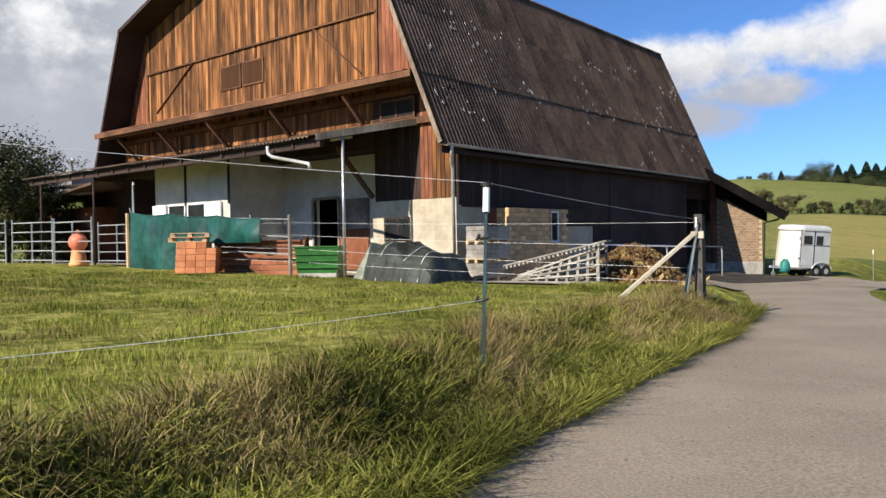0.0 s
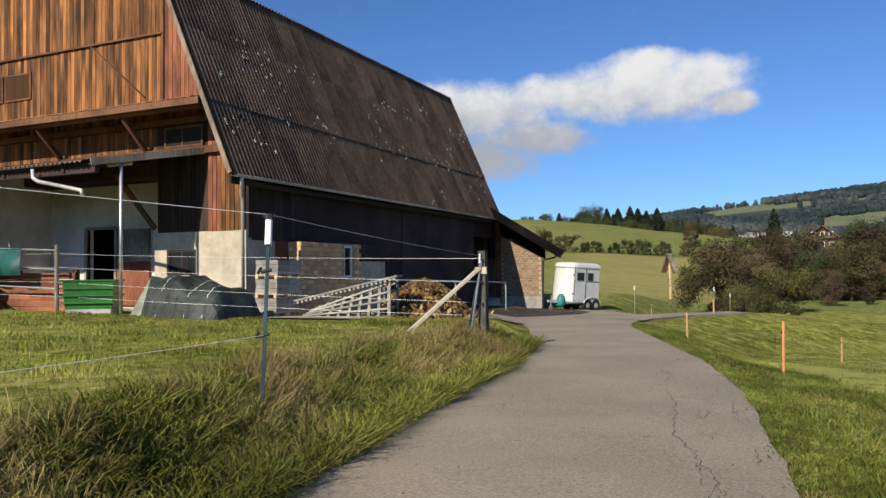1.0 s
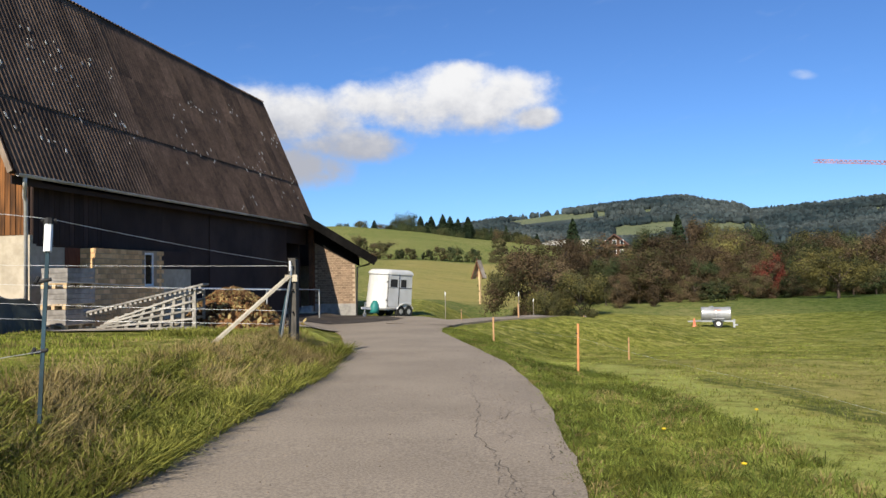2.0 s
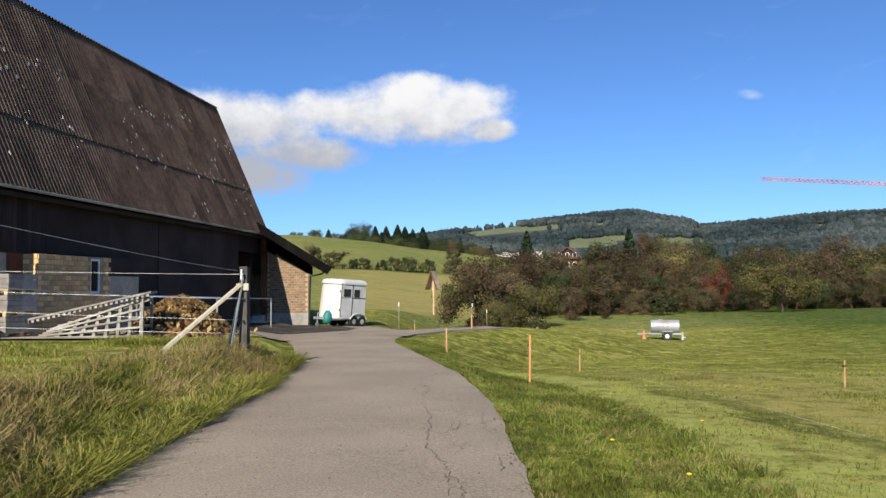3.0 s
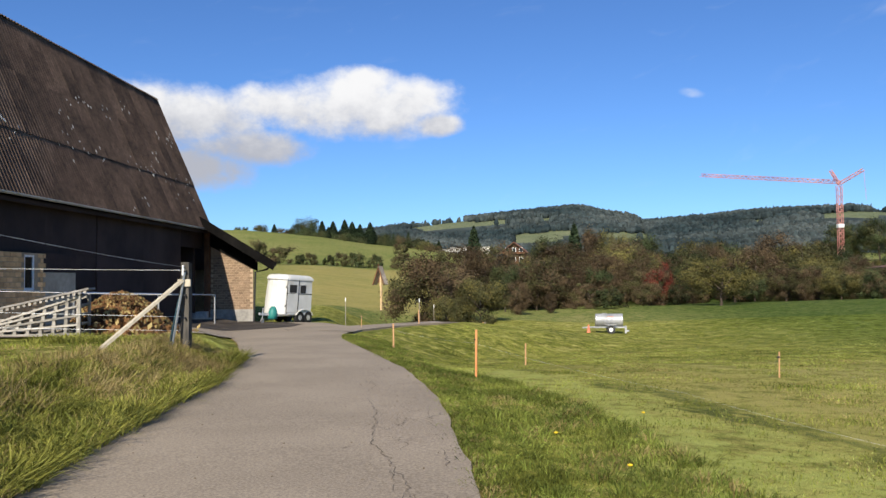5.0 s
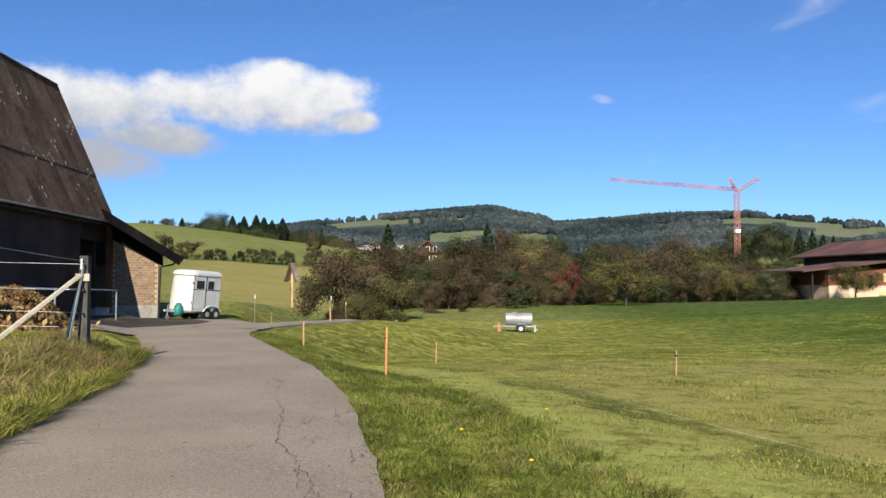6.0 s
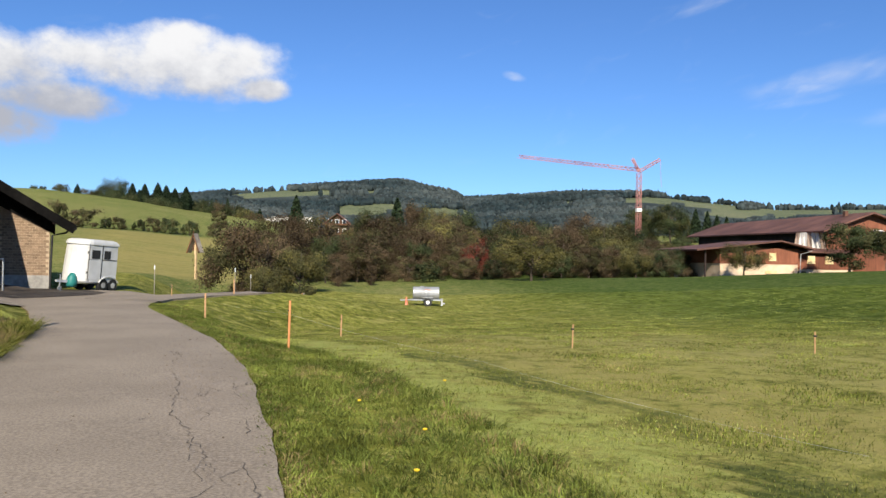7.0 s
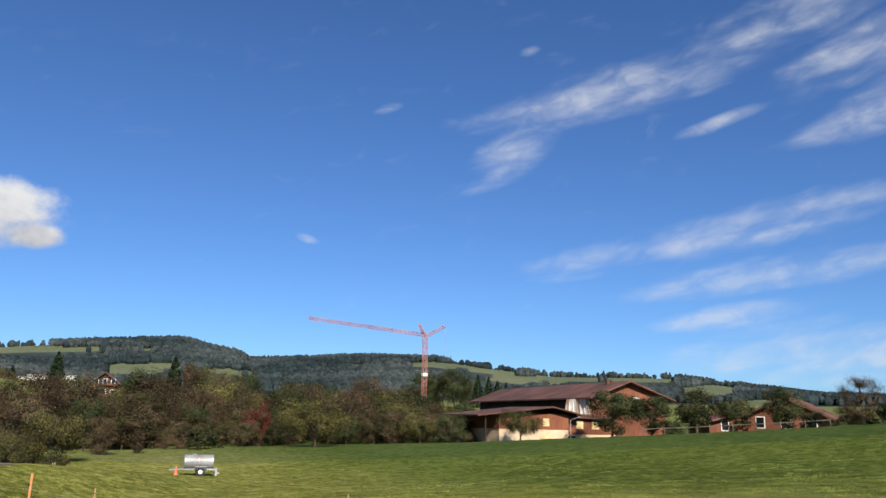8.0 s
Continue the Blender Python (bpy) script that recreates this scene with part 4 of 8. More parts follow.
win = part("window", Solid().box(-14.52, -14.44, 23.37, 23.44, 1.32, 2.44).box(-14.52, -14.44, 23.86, 23.93, 1.32, 2.44).box(-14.52, -14.44, 23.44, 23.86, 2.37, 2.44).box(-14.52, -14.44, 23.44, 23.86, 1.32, 1.39), WHITE_PAINT, barn, "narrow white-framed window", at=BX)
part("pane", Solid().box(-14.49, -14.475, 23.44, 23.86, 1.39, 2.37), GLASS, win)
part("sill", Solid().box(-14.46, -14.34, 23.29, 24.01, 1.27, 1.318), CONCRETE, win)
part("bay_door", Solid().box(-15.0, -14.88, 20.05, 20.72, 0.1, 2.5), WOOD_RED, barn, "reddish wooden side door", at=BX)

# ---------------------------------------------------------------- annex at the barn's end
AX = Vector((-15.0, 41.5, -0.45))
annex = thing("lean_to", "brick lean-to with a dark overhanging roof beside the barn", "lean-to", AX)
front = part("front_wall", Solid().hull([(-14.5, 39.6, -0.6), (-12.25, 39.6, -0.6), (-12.25, 39.6, 2.75), (-14.5, 39.6, 4.25)], [(-14.5, 39.85, -0.6), (-12.3, 39.85, -0.6), (-12.3, 39.85, 2.75), (-14.5, 39.85, 4.25)]), MORTAR, annex, at=AX)
part("side_wall", Solid().hull([(-12.32, 39.85, -0.7), (-14.2, 45.8, -0.7), (-14.5, 45.8, -0.7), (-12.6, 39.85, -0.7)], [(-12.32, 39.85, 2.45), (-14.2, 45.8, 2.6), (-14.5, 45.8, 2.6), (-12.6, 39.85, 2.45)]), MORTAR, annex, at=AX)
part("back_wall", Solid().box(-19.0, -14.3, 45.6, 45.8, -0.7, 3.0), MORTAR, annex, at=AX)
part("plinth", Solid().box(-14.55, -12.22, 39.53, 39.6, -0.6, 0.12), CONCRETE, annex, "grey rendered plinth", at=AX)
lr0 = [(-14.6, 38.1, 4.83), (-10.7, 38.1, 2.46), (-10.7, 38.1, 2.32), (-14.6, 38.1, 4.69)]
lr1 = [(-16.9, 46.2, 4.95), (-13.25, 46.2, 2.68), (-13.25, 46.2, 2.54), (-16.9, 46.2, 4.81)]
lroof = part("roof", Solid().hull(lr0, lr1), CORRUGATED, annex, "dark sheet roof", at=AX)
lrim = Solid().beam((-14.6, 38.06, 4.68), (-10.66, 38.06, 2.3), 0.05, 0.42)
# Shade on the roof edge is put into this near-black colour.
SHADE_BLACK = material("near-black edge, roof shade in its colour", (0.004, 0.004, 0.004), (0.011, 0.010, 0.009), 0.95, 6.0, bump=0.2, spec=0.05)
part("rake_board", lrim, SHADE_BLACK, annex, "black roof edge", at=AX)
# Added board: a black band for the overhang's shade on the wall.
part("gable_board", Solid().hull([(-14.5, 39.5, 3.42), (-12.0, 39.5, 2.1), (-12.0, 39.5, 2.8), (-14.5, 39.5, 4.35)], [(-14.5, 39.58, 3.42), (-12.0, 39.58, 2.1), (-12.0, 39.58, 2.8), (-14.5, 39.58, 4.35)]), SHADE_BLACK, annex, "added black board for the shade under the roof", at=AX)
for k in range(21):
    u = k / 20
    p0 = Vector(lr0[0]).lerp(Vector(lr0[1]), u)
    part("rib", Solid().tube([p0 + Vector((0, -0.05, 0.012)), p0 + Vector((-0.29, 1.0, 0.012))], 0.045, 6), CORRUGATED, lroof)
part("gutter", Solid().tube([(-10.64, 38.05, 2.36), (-13.2, 46.2, 2.5)], 0.065, 8), BLACK, annex, "black gutter", at=AX)
part("downpipe", Solid().tube([(-11.05, 38.6, 2.34), (-11.4, 39.2, 2.18), (-12.1, 39.5, 2.05), (-12.17, 39.5, -0.5)], 0.05, 8), BLACK, annex, "black downpipe", at=AX)
for k in range(5):
    xk = -14.4 + 0.7 * k
    part("rafter", Solid().beam((xk, 38.12, 4.5 - 0.638 * (xk + 14.5)), (xk, 39.6, 4.5 - 0.638 * (xk + 14.5)), 0.1, 0.16), WOOD_DARK, annex, at=AX)
# Brick darkened below its own pale tone to put the wall's shade in.
SHADED_BRICK = material("sand-lime brick with wall shade in its colour", (0.17, 0.115, 0.075), (0.265, 0.185, 0.122), 0.93, 9.0, (1, 1, 1), 1.1, 0.12, 0.4, each=0.16)
ab = Solid().hull([(0, 0, 0), (0.236, 0, 0), (0.236, 0, 0.118), (0, 0, 0.118)], [(0.003, -0.012, 0.003), (0.233, -0.012, 0.003), (0.233, -0.012, 0.115), (0.003, -0.012, 0.115)]).mesh("brick", SHADED_BRICK)
for rowk in range(32):
    z = 0.13 + 0.13 * rowk
    xx = -14.5 + (0.124 if rowk % 2 else 0)
    while xx + 0.24 < -12.25 and z + 0.12 < 4.25 - (xx + 0.24 + 14.5) * 0.667:
        part("brick", ab, None, front, m=pose(xx, 39.6, z))
        xx += 0.248
part("link_wall", Solid().box(-14.75, -14.5, 39.3, 39.6, -0.6, 4.5), WOOD_BEAM, annex, at=AX)
part("passage_header", Solid().hull([(-17.5, 39.4, 3.3), (-14.52, 39.4, 3.3), (-14.52, 39.4, 4.55), (-17.5, 39.4, 5.0)], [(-17.5, 39.55, 3.3), (-14.52, 39.55, 3.3), (-14.52, 39.55, 4.55), (-17.5, 39.55, 5.0)]), WOOD_DARK, annex, "dark boards over the passage", at=AX)
part("back_lintel", Solid().box(-19.0, -16.4, 45.4, 45.58, 2.3, 4.2), WOOD_DARK, annex, at=AX)
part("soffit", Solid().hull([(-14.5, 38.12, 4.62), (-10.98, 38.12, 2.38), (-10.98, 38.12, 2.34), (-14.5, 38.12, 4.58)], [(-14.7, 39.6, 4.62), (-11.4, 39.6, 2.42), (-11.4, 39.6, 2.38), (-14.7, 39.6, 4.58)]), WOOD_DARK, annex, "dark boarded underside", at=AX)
# ---------------------------------------------------------------- plants
def cloud_mesh(name, points, size, mats, slots=None, seed=0, flat=0.0, facing=None):
    """Many small four-sided leaves at the given points, turned at random or roughly towards facing."""
    rng = np.random.default_rng(seed)
    n = len(points)
    u = rng.normal(size=(n, 3))
    u /= np.linalg.norm(u, axis=1)[:, None]
    w = rng.normal(size=(n, 3))
    w[:, 2] *= 1.0 - flat
    if facing is not None:
        w = facing + 0.45 * w
        u = np.cross(w, u)
        u /= np.linalg.norm(u, axis=1)[:, None] + 1e-9
    v = np.cross(u, w)
    v /= np.linalg.norm(v, axis=1)[:, None] + 1e-9
    s = size * rng.uniform(0.6, 1.4, n)[:, None]
    pts = np.stack([points - u * s - v * s * 0.2, points + v * s * 0.55, points + u * s + v * s * 0.1, points - v * s * 0.55], 1).reshape(-1, 3)
    me = bpy.data.meshes.new(name)
    me.vertices.add(4 * n)
    me.vertices.foreach_set("co", pts.ravel())
    me.loops.add(4 * n)
    me.loops.foreach_set("vertex_index", np.arange(4 * n))
    me.polygons.add(n)
    me.polygons.foreach_set("loop_start", np.arange(0, 4 * n, 4))
    for m in mats:
        me.materials.append(m)
    if slots is not None:
        me.polygons.foreach_set("material_index", slots)
    me.update(calc_edges=True)
    return me


def tree(label, h, w, mats, leaves=2600, size=0.16, trunk=0.3, seed=1, category="tree", name="tree", thin=0.0, lean=0.0, dome=False):
    """A tapered trunk with limbs and a broken crown: h high, w wide, the crown starting at trunk * h."""
    rng = np.random.default_rng(seed)
    ob = thing(name, label, category)
    s = Solid()
    r0 = 0.035 * h ** 0.8 + 0.02
    top = Vector((lean * h, 0.05 * h * rng.normal(), h * 0.86))
    mid = Vector((lean * h * 0.5, 0.03 * h * rng.normal(), h * 0.45))
    s.tube([(0, 0, -0.25), (0, 0, h * trunk * 0.7), mid, top], r0, 7, r1=r0 * 0.15)
    tips = []
    for k in range(max(7, int(5 + w))):
        z = h * rng.uniform(trunk * 0.8, 0.82)
        a = rng.uniform(0, 6.283)
        reach = w * 0.5 * rng.uniform(0.55, 1.0) * math.sqrt(max(0.15, 1 - ((z / h - 0.55) / 0.55) ** 2))
        root = Vector((lean * z, 0, z * 0.82))
        tip = Vector((lean * z + reach * math.cos(a), reach * math.sin(a), min(h * 0.97, z + reach * rng.uniform(0.1, 0.6))))
        bend = root.lerp(tip, 0.5) + Vector((0, 0, 0.06 * h))
        s.tube([root, bend, tip], r0 * 0.42, 5, r1=r0 * 0.08)
        tips += [tip, bend, root.lerp(tip, 0.75)]
    part("trunk", s, BARK, ob, "bare trunk and limbs", True)
    clumps = [np.array(t) for t in tips]
    for k in range(int(14 + 5 * w)):
        d = rng.normal(size=3)
        d /= np.linalg.norm(d)
        rad = rng.uniform(0.55, 1.0) ** 0.6
        zc, zh = h * (trunk + 1) / 2, h * (1 - trunk) / 2
        c = np.array([d[0] * w / 2 * rad, d[1] * w / 2 * rad, zc + d[2] * zh * rad * 0.95])
        if dome:
            up = rng.random() ** 0.8
            around = rng.uniform(0, 6.283)
            out = w / 2 * math.sqrt(1 - up ** 2.2) * rad
            c = np.array([out * math.cos(around), out * math.sin(around), h * (0.06 + 0.86 * up)])
        c[0] += lean * c[2]
        if rng.random() > thin:
            clumps.append(c)
    leaves = int(leaves * 1.3)
    which = rng.integers(0, len(clumps), leaves)
    ball = rng.normal(size=(leaves, 3))
    ball /= np.linalg.norm(ball, axis=1)[:, None]
    broad = (rng.uniform(0.09, 0.2, len(clumps)) * (w + h) * 0.5)[which]
    pts = np.array(clumps)[which] + ball * (broad * rng.random(leaves) ** 0.4)[:, None] * np.array([1.0, 1.0, 0.95])
    loose = rng.random(leaves) < 0.12
    pts[loose] += rng.normal(size=(int(loose.sum()), 3)) * 0.05 * w
    pts[:, 2] = np.maximum(pts[:, 2], h * trunk * 0.35)
    outward = pts - np.array([0, 0, h * (trunk + 1) / 2])
    outward /= np.linalg.norm(outward, axis=1)[:, None] + 1e-9
    facing = ball + 0.5 * outward
    slots = (rng.random(len(clumps))[which] < 0.35).astype(int) if len(mats) > 1 else None
    part("crown", cloud_mesh("crown", pts, size, mats, slots, seed, facing=facing), None, ob)
    return ob


def spruce(label, h, w, seed=1, leaves=1500, size=0.3):
    rng = np.random.default_rng(seed)
    ob = thing("spruce", label, "conifer")
    part("trunk", Solid().tube([(0, 0, -0.3), (0, 0, h * 0.5), (0, 0, h)], 0.02 * h, 6, r1=0.01), BARK, ob)
    t = rng.random(leaves) ** 0.75
    z = h * (0.06 + 0.94 * (1 - t))
    tier = 0.72 + 0.28 * np.abs(np.sin(z / h * 26))
    r = w / 2 * t ** 0.8 * tier * rng.uniform(0.3, 1.0, leaves) ** 0.6
    a = rng.uniform(0, 6.283, leaves)
    pts = np.stack([r * np.cos(a), r * np.sin(a), z - r * 0.35], 1)
    part("crown", cloud_mesh("crown", pts, size, [NEEDLE], None, seed), None, ob)
    return ob


def at_az(azimuth, dist, lift=0.0):
    x, y = 0.2 + dist * math.sin(radians(azimuth)), 0.14 + dist * math.cos(radians(azimuth))
    return x, y, float(height(x, y)) + lift


def plant(ob, azimuth, dist, scale=1.0, rz=None, sink=0.0):
    x, y, z = at_az(azimuth, dist)
    c = copy_thing(ob, pose(x, y, z - sink, 0, 0, random.uniform(0, 360) if rz is None else rz) @ Matrix.Scale(scale, 4))
    c.scale = (scale, scale, scale)
    return c


kinds = {
    "brown": [tree("brown autumn tree in the thicket", 7.0, 5.6, [LEAF_BROWN, LEAF_OLIVE], 10000, 0.085, 0.05, 11), tree("half-bare brown autumn tree", 8.5, 5.2, [LEAF_BROWN, LEAF_BROWN], 9000, 0.08, 0.06, 12, thin=0.2), tree("russet brown bushy tree", 6.0, 6.0, [LEAF_BROWN, LEAF_OLIVE], 13000, 0.085, 0.02, 13, dome=True)],
    "green": [tree("dark green broadleaf tree", 9.0, 7.0, [LEAF_GREEN, LEAF_OLIVE], 11500, 0.105, 0.05, 21), tree("dense dark green bushy tree", 6.5, 6.4, [LEAF_GREEN, LEAF_BROWN], 13000, 0.088, 0.02, 22, dome=True)],
    "olive": [tree("olive green bushy tree", 6.2, 5.8, [LEAF_OLIVE, LEAF_YELLOW], 10500, 0.085, 0.03, 31), tree("yellow-green old fruit tree", 4.4, 5.6, [LEAF_YELLOW, LEAF_OLIVE], 9500, 0.07, 0.22, 32)],
    "orchard": [tree("small dark green orchard tree", 5.0, 3.6, [LEAF_GREEN, LEAF_OLIVE], 9000, 0.075, 0.16, 35), tree("small olive orchard tree", 4.8, 3.4, [LEAF_OLIVE, LEAF_GREEN], 8000, 0.075, 0.14, 36)],
    "red": [tree("small tree with bright red autumn leaves", 4.6, 3.8, [LEAF_RED, LEAF_BROWN], 7000, 0.075, 0.1, 41)],
    "bush": [tree("low brown-green bush in the grass", 2.4, 3.2, [LEAF_OLIVE, LEAF_BROWN], 3000, 0.088, 0.02, 51, "bush", "bush", dome=True), tree("low dark green bush in the grass", 2.0, 2.6, [LEAF_GREEN, LEAF_OLIVE], 2600, 0.082, 0.02, 52, "bush", "bush", dome=True)],
    "spruce": [spruce("tall dark spruce at the wood's edge", 15, 7.5, 61, 4200, 0.36), spruce("slim dark spruce among others", 13, 6.0, 62, 3800, 0.34)],
}
SIZES = {"brown": ((7.0, 5.6), (8.5, 5.2), (6.0, 6.0)), "green": ((9.0, 7.0), (6.5, 6.4)), "olive": ((6.2, 5.8), (4.4, 5.6)), "orchard": ((5.0, 3.6), (4.8, 3.4)), "red": ((4.6, 3.8),), "bush": ((2.4, 3.2), (2.0, 2.6)), "spruce": ((15, 7.5), (13, 6.0))}


def plant_to(kind, i, azimuth, dist, top, wide):
    """Plants a tree whose crown reaches top degrees over the horizon and is wide metres across."""
    x, y, z = at_az(azimuth, dist)
    tall, broad = SIZES[kind][i]
    sz = max(0.25, (1.47 + dist * math.tan(radians(top)) - z + 0.1) / tall)
    sx = max(wide * {"spruce": 2.0, "bush": 1.5}.get(kind, 1.15) / broad, (1.9 if kind == "spruce" and dist > 280 else 0.75 if kind == "spruce" else 0.45) * sz)
    if dist > 280 and sz < sx and kind != "spruce":                       # stands lower, beyond the crest
        z -= (sx - sz) * tall
        sz = sx
    sx = min(sx, sz * (1.9 if kind == "bush" or kind == "spruce" and dist > 280 else 1.25))
    c = copy_thing(kinds[kind][i], pose(x, y, z - 0.1, 0, 0, random.uniform(0, 360)))
    c.scale = (sx, sx, sz)
    return c


# trees by kind, compass, distance, height of the top over the horizon in degrees, and width
belt = [
    # thicket next to the lane and the trees behind the field
    ("brown", 2, -5.15, 60, 2.02, 5.1), ("brown", 0, -3.27, 64, 1.59, 4.2), ("olive", 0, -3.49, 55, -0.83, 2.4), ("olive", 0, -0.89, 57, 0.53, 3.1), ("brown", 1, -2.22, 78, 2.85, 4.6), ("brown", 0, -0.12, 84, 3.01, 5.2),
    ("green", 0, 0.92, 72, 1.24, 2.6), ("brown", 1, 1.84, 68, 0.06, 3.1), ("brown", 0, 3.24, 84, 1.85, 5.2), ("brown", 1, 4.26, 72, -1.09, 1.1), ("green", 0, 4.30, 120, 3.31, 5.5), ("spruce", 0, -1.33, 150, 4.06, 3.4),
    ("spruce", 1, 6.06, 150, 4.08, 4.4), ("olive", 0, 8.79, 120, 3.88, 4.4), ("brown", 2, 7.14, 118, 3.61, 5.2), ("brown", 0, 6.16, 95, 1.83, 5.6), ("brown", 1, 8.23, 100, 2.01, 5.9), ("brown", 2, 6.97, 78, -0.27, 3.5),
    ("bush", 1, 8.61, 76, -0.77, 2.3), ("brown", 1, 9.68, 112, 2.83, 5.8), ("green", 0, 11.00, 125, 3.30, 5.5), ("brown", 0, 10.49, 100, 1.99, 4.4), ("red", 0, 12.02, 84, 1.15, 2.6), ("brown", 2, 11.27, 80, -0.21, 3.9),
    ("green", 1, 13.28, 82, -0.30, 2.4), ("green", 0, 14.03, 105, 2.14, 6.2), ("olive", 0, 14.92, 122, 3.07, 7.6), ("olive", 1, 16.14, 74, 1.42, 6.1), ("brown", 0, 17.43, 110, 2.29, 6.5), ("green", 0, 16.86, 118, 2.42, 5.2),
    ("brown", 1, 18.77, 104, 2.26, 6.1), ("olive", 0, 18.55, 92, 0.67, 4.7), ("brown", 1, 19.80, 125, 3.19, 6.4), ("brown", 0, 20.46, 118, 2.62, 6.1), ("olive", 0, 21.38, 112, 2.68, 6.6), ("green", 1, 20.22, 95, 0.26, 4.2),
    ("olive", 0, 22.07, 98, 1.03, 5.8), ("brown", 2, 20.96, 90, 0.06, 4.0), ("green", 0, 23.11, 125, 2.17, 6.4), ("olive", 1, 23.63, 88, 0.23, 3.9), ("brown", 1, 24.57, 104, 1.45, 5.3), ("brown", 0, 25.43, 100, 0.98, 3.7),
    ("green", 1, 26.64, 150, 1.53, 5.0), ("brown", 1, 27.67, 95, 0.20, 3.8), ("brown", 1, 25.93, 110, 0.59, 4.0),
    # tall row farther back
    ("green", 0, 23.67, 240, 3.59, 7.9), ("olive", 0, 24.62, 245, 3.48, 7.2), ("green", 0, 25.94, 238, 3.89, 9.6), ("olive", 0, 26.75, 240, 3.29, 3.9), ("spruce", 0, 27.62, 245, 3.48, 6.8), ("spruce", 1, 28.41, 250, 3.34, 5.9),
    ("spruce", 0, 29.05, 250, 3.06, 5.5), ("spruce", 1, 29.69, 255, 2.96, 6.4), ("brown", 0, 22.65, 240, 2.57, 7.0),
    # round the second farm
    ("orchard", 0, 37.41, 86, 2.70, 4.2), ("orchard", 0, 40.13, 86, 2.33, 4.2), ("orchard", 1, 43.14, 86, 2.67, 5.7), ("orchard", 0, 45.73, 88, 2.22, 3.0), ("orchard", 1, 48.60, 86, 2.76, 5.0), ("brown", 1, 53.35, 80, 3.55, 3.6), ("olive", 1, 30.92, 82, 1.00, 4.0),
    ("bush", 0, 51.52, 80, 0.74, 3.5), ("bush", 0, 53.79, 76, 0.92, 2.8), ("brown", 0, 52.6, 84, 1.7, 3.6),
    # wood along the crest of the pasture
    ("olive", 0, -16.96, 345, 4.33, 5.6), ("spruce", 0, -15.98, 345, 4.29, 4.0), ("brown", 0, -15.43, 345, 4.07, 4.6), ("green", 0, -14.91, 345, 3.97, 3.5), ("green", 0, -14.36, 350, 4.18, 6.7), ("green", 0, -13.69, 345, 4.76, 11.6),
    ("spruce", 1, -12.55, 343, 4.52, 5.0), ("spruce", 0, -11.75, 340, 4.50, 5.5), ("spruce", 1, -10.90, 338, 4.61, 5.0), ("spruce", 0, -10.35, 336, 4.46, 4.9), ("spruce", 1, -9.77, 332, 4.28, 4.9), ("spruce", 0, -9.02, 325, 4.42, 6.7),
    ("green", 0, -18.56, 350, 4.00, 3.1), ("green", 0, -18.03, 350, 3.94, 2.6), ("green", 0, -8.22, 330, 3.58, 8.2), ("green", 0, -7.42, 325, 3.64, 8.6), ("brown", 0, -6.54, 320, 3.54, 8.4), ("green", 0, -5.81, 310, 3.34, 8.2),
    ("olive", 0, -4.99, 300, 3.11, 6.6), ("green", 0, -11.36, 345, 3.79, 7.6), ("green", 0, -9.41, 335, 3.68, 7.4), ("brown", 0, -4.26, 290, 2.87, 6.4), ("spruce", 0, -12.1, 346, 4.1, 5.0), ("spruce", 1, -10.0, 340, 4.0, 5.0),
    # bushes on the pasture
    ("bush", 0, -17.05, 172, 3.01, 2.8), ("bush", 0, -15.60, 168, 2.58, 4.7), ("bush", 1, -14.18, 174, 2.09, 1.8), ("bush", 0, -13.36, 175, 2.11, 2.1), ("bush", 1, -12.10, 175, 2.01, 1.8), ("bush", 0, -11.14, 175, 2.15, 2.3),
    ("bush", 1, -10.02, 174, 2.17, 3.1), ("bush", 1, -8.72, 174, 2.03, 2.6), ("bush", 0, -7.00, 172, 1.89, 2.3), ("bush", 0, -6.77, 210, 2.79, 3.1),
]
for row_ in belt:
    plant_to(*row_)
for k in range(34):
    a_ = -14.2 + 10.4 * (k + random.random()) / 34
    reach = np.interp(a_, [-14.2, -9.0, -5.0, -3.8], [3.95, 3.55, 3.0, 2.8]) * random.uniform(0.9, 1.03)
    if random.random() < 0.35:
        plant_to("spruce", k % 2, a_, random.uniform(318, 340), reach + 0.15, 5.0)
    else:
        plant_to("green", 0, a_, random.uniform(318, 340), reach, random.uniform(6.0, 9.0))
for k in range(26):
    a_ = -2.5 + 30.0 * (k + random.random()) / 26
    if 4.6 < a_ < 6.2 or 9.3 < a_ < 10.6:
        continue
    plant_to(("green", "brown")[k % 2], (1, 2)[k % 2], a_, random.uniform(86, 98), random.uniform(0.0, 0.9), random.uniform(3.5, 5.5))
# the mass of the belt behind its front trees
CROWNS = [(-4.6, 2.3), (-1.2, 2.5), (0.7, 2.2), (2.4, 1.5), (3.4, 2.2), (5.5, 2.9), (8.9, 3.0), (11.0, 2.5), (15.0, 2.6), (19.7, 2.2), (24.6, 1.6), (28.0, 0.8)]
for k in range(46):
    a_ = -4.6 + 32.4 * (k + random.random() * 0.8) / 46
    kind = ("brown", "brown", "green", "olive")[random.randrange(4)]
    i = random.randrange(len(kinds[kind]))
    plant_to(kind, i, a_, random.uniform(100, 140), np.interp(a_, [c[0] for c in CROWNS], [c[1] for c in CROWNS]) * random.uniform(0.62, 1.0), random.uniform(4.5, 8.0))
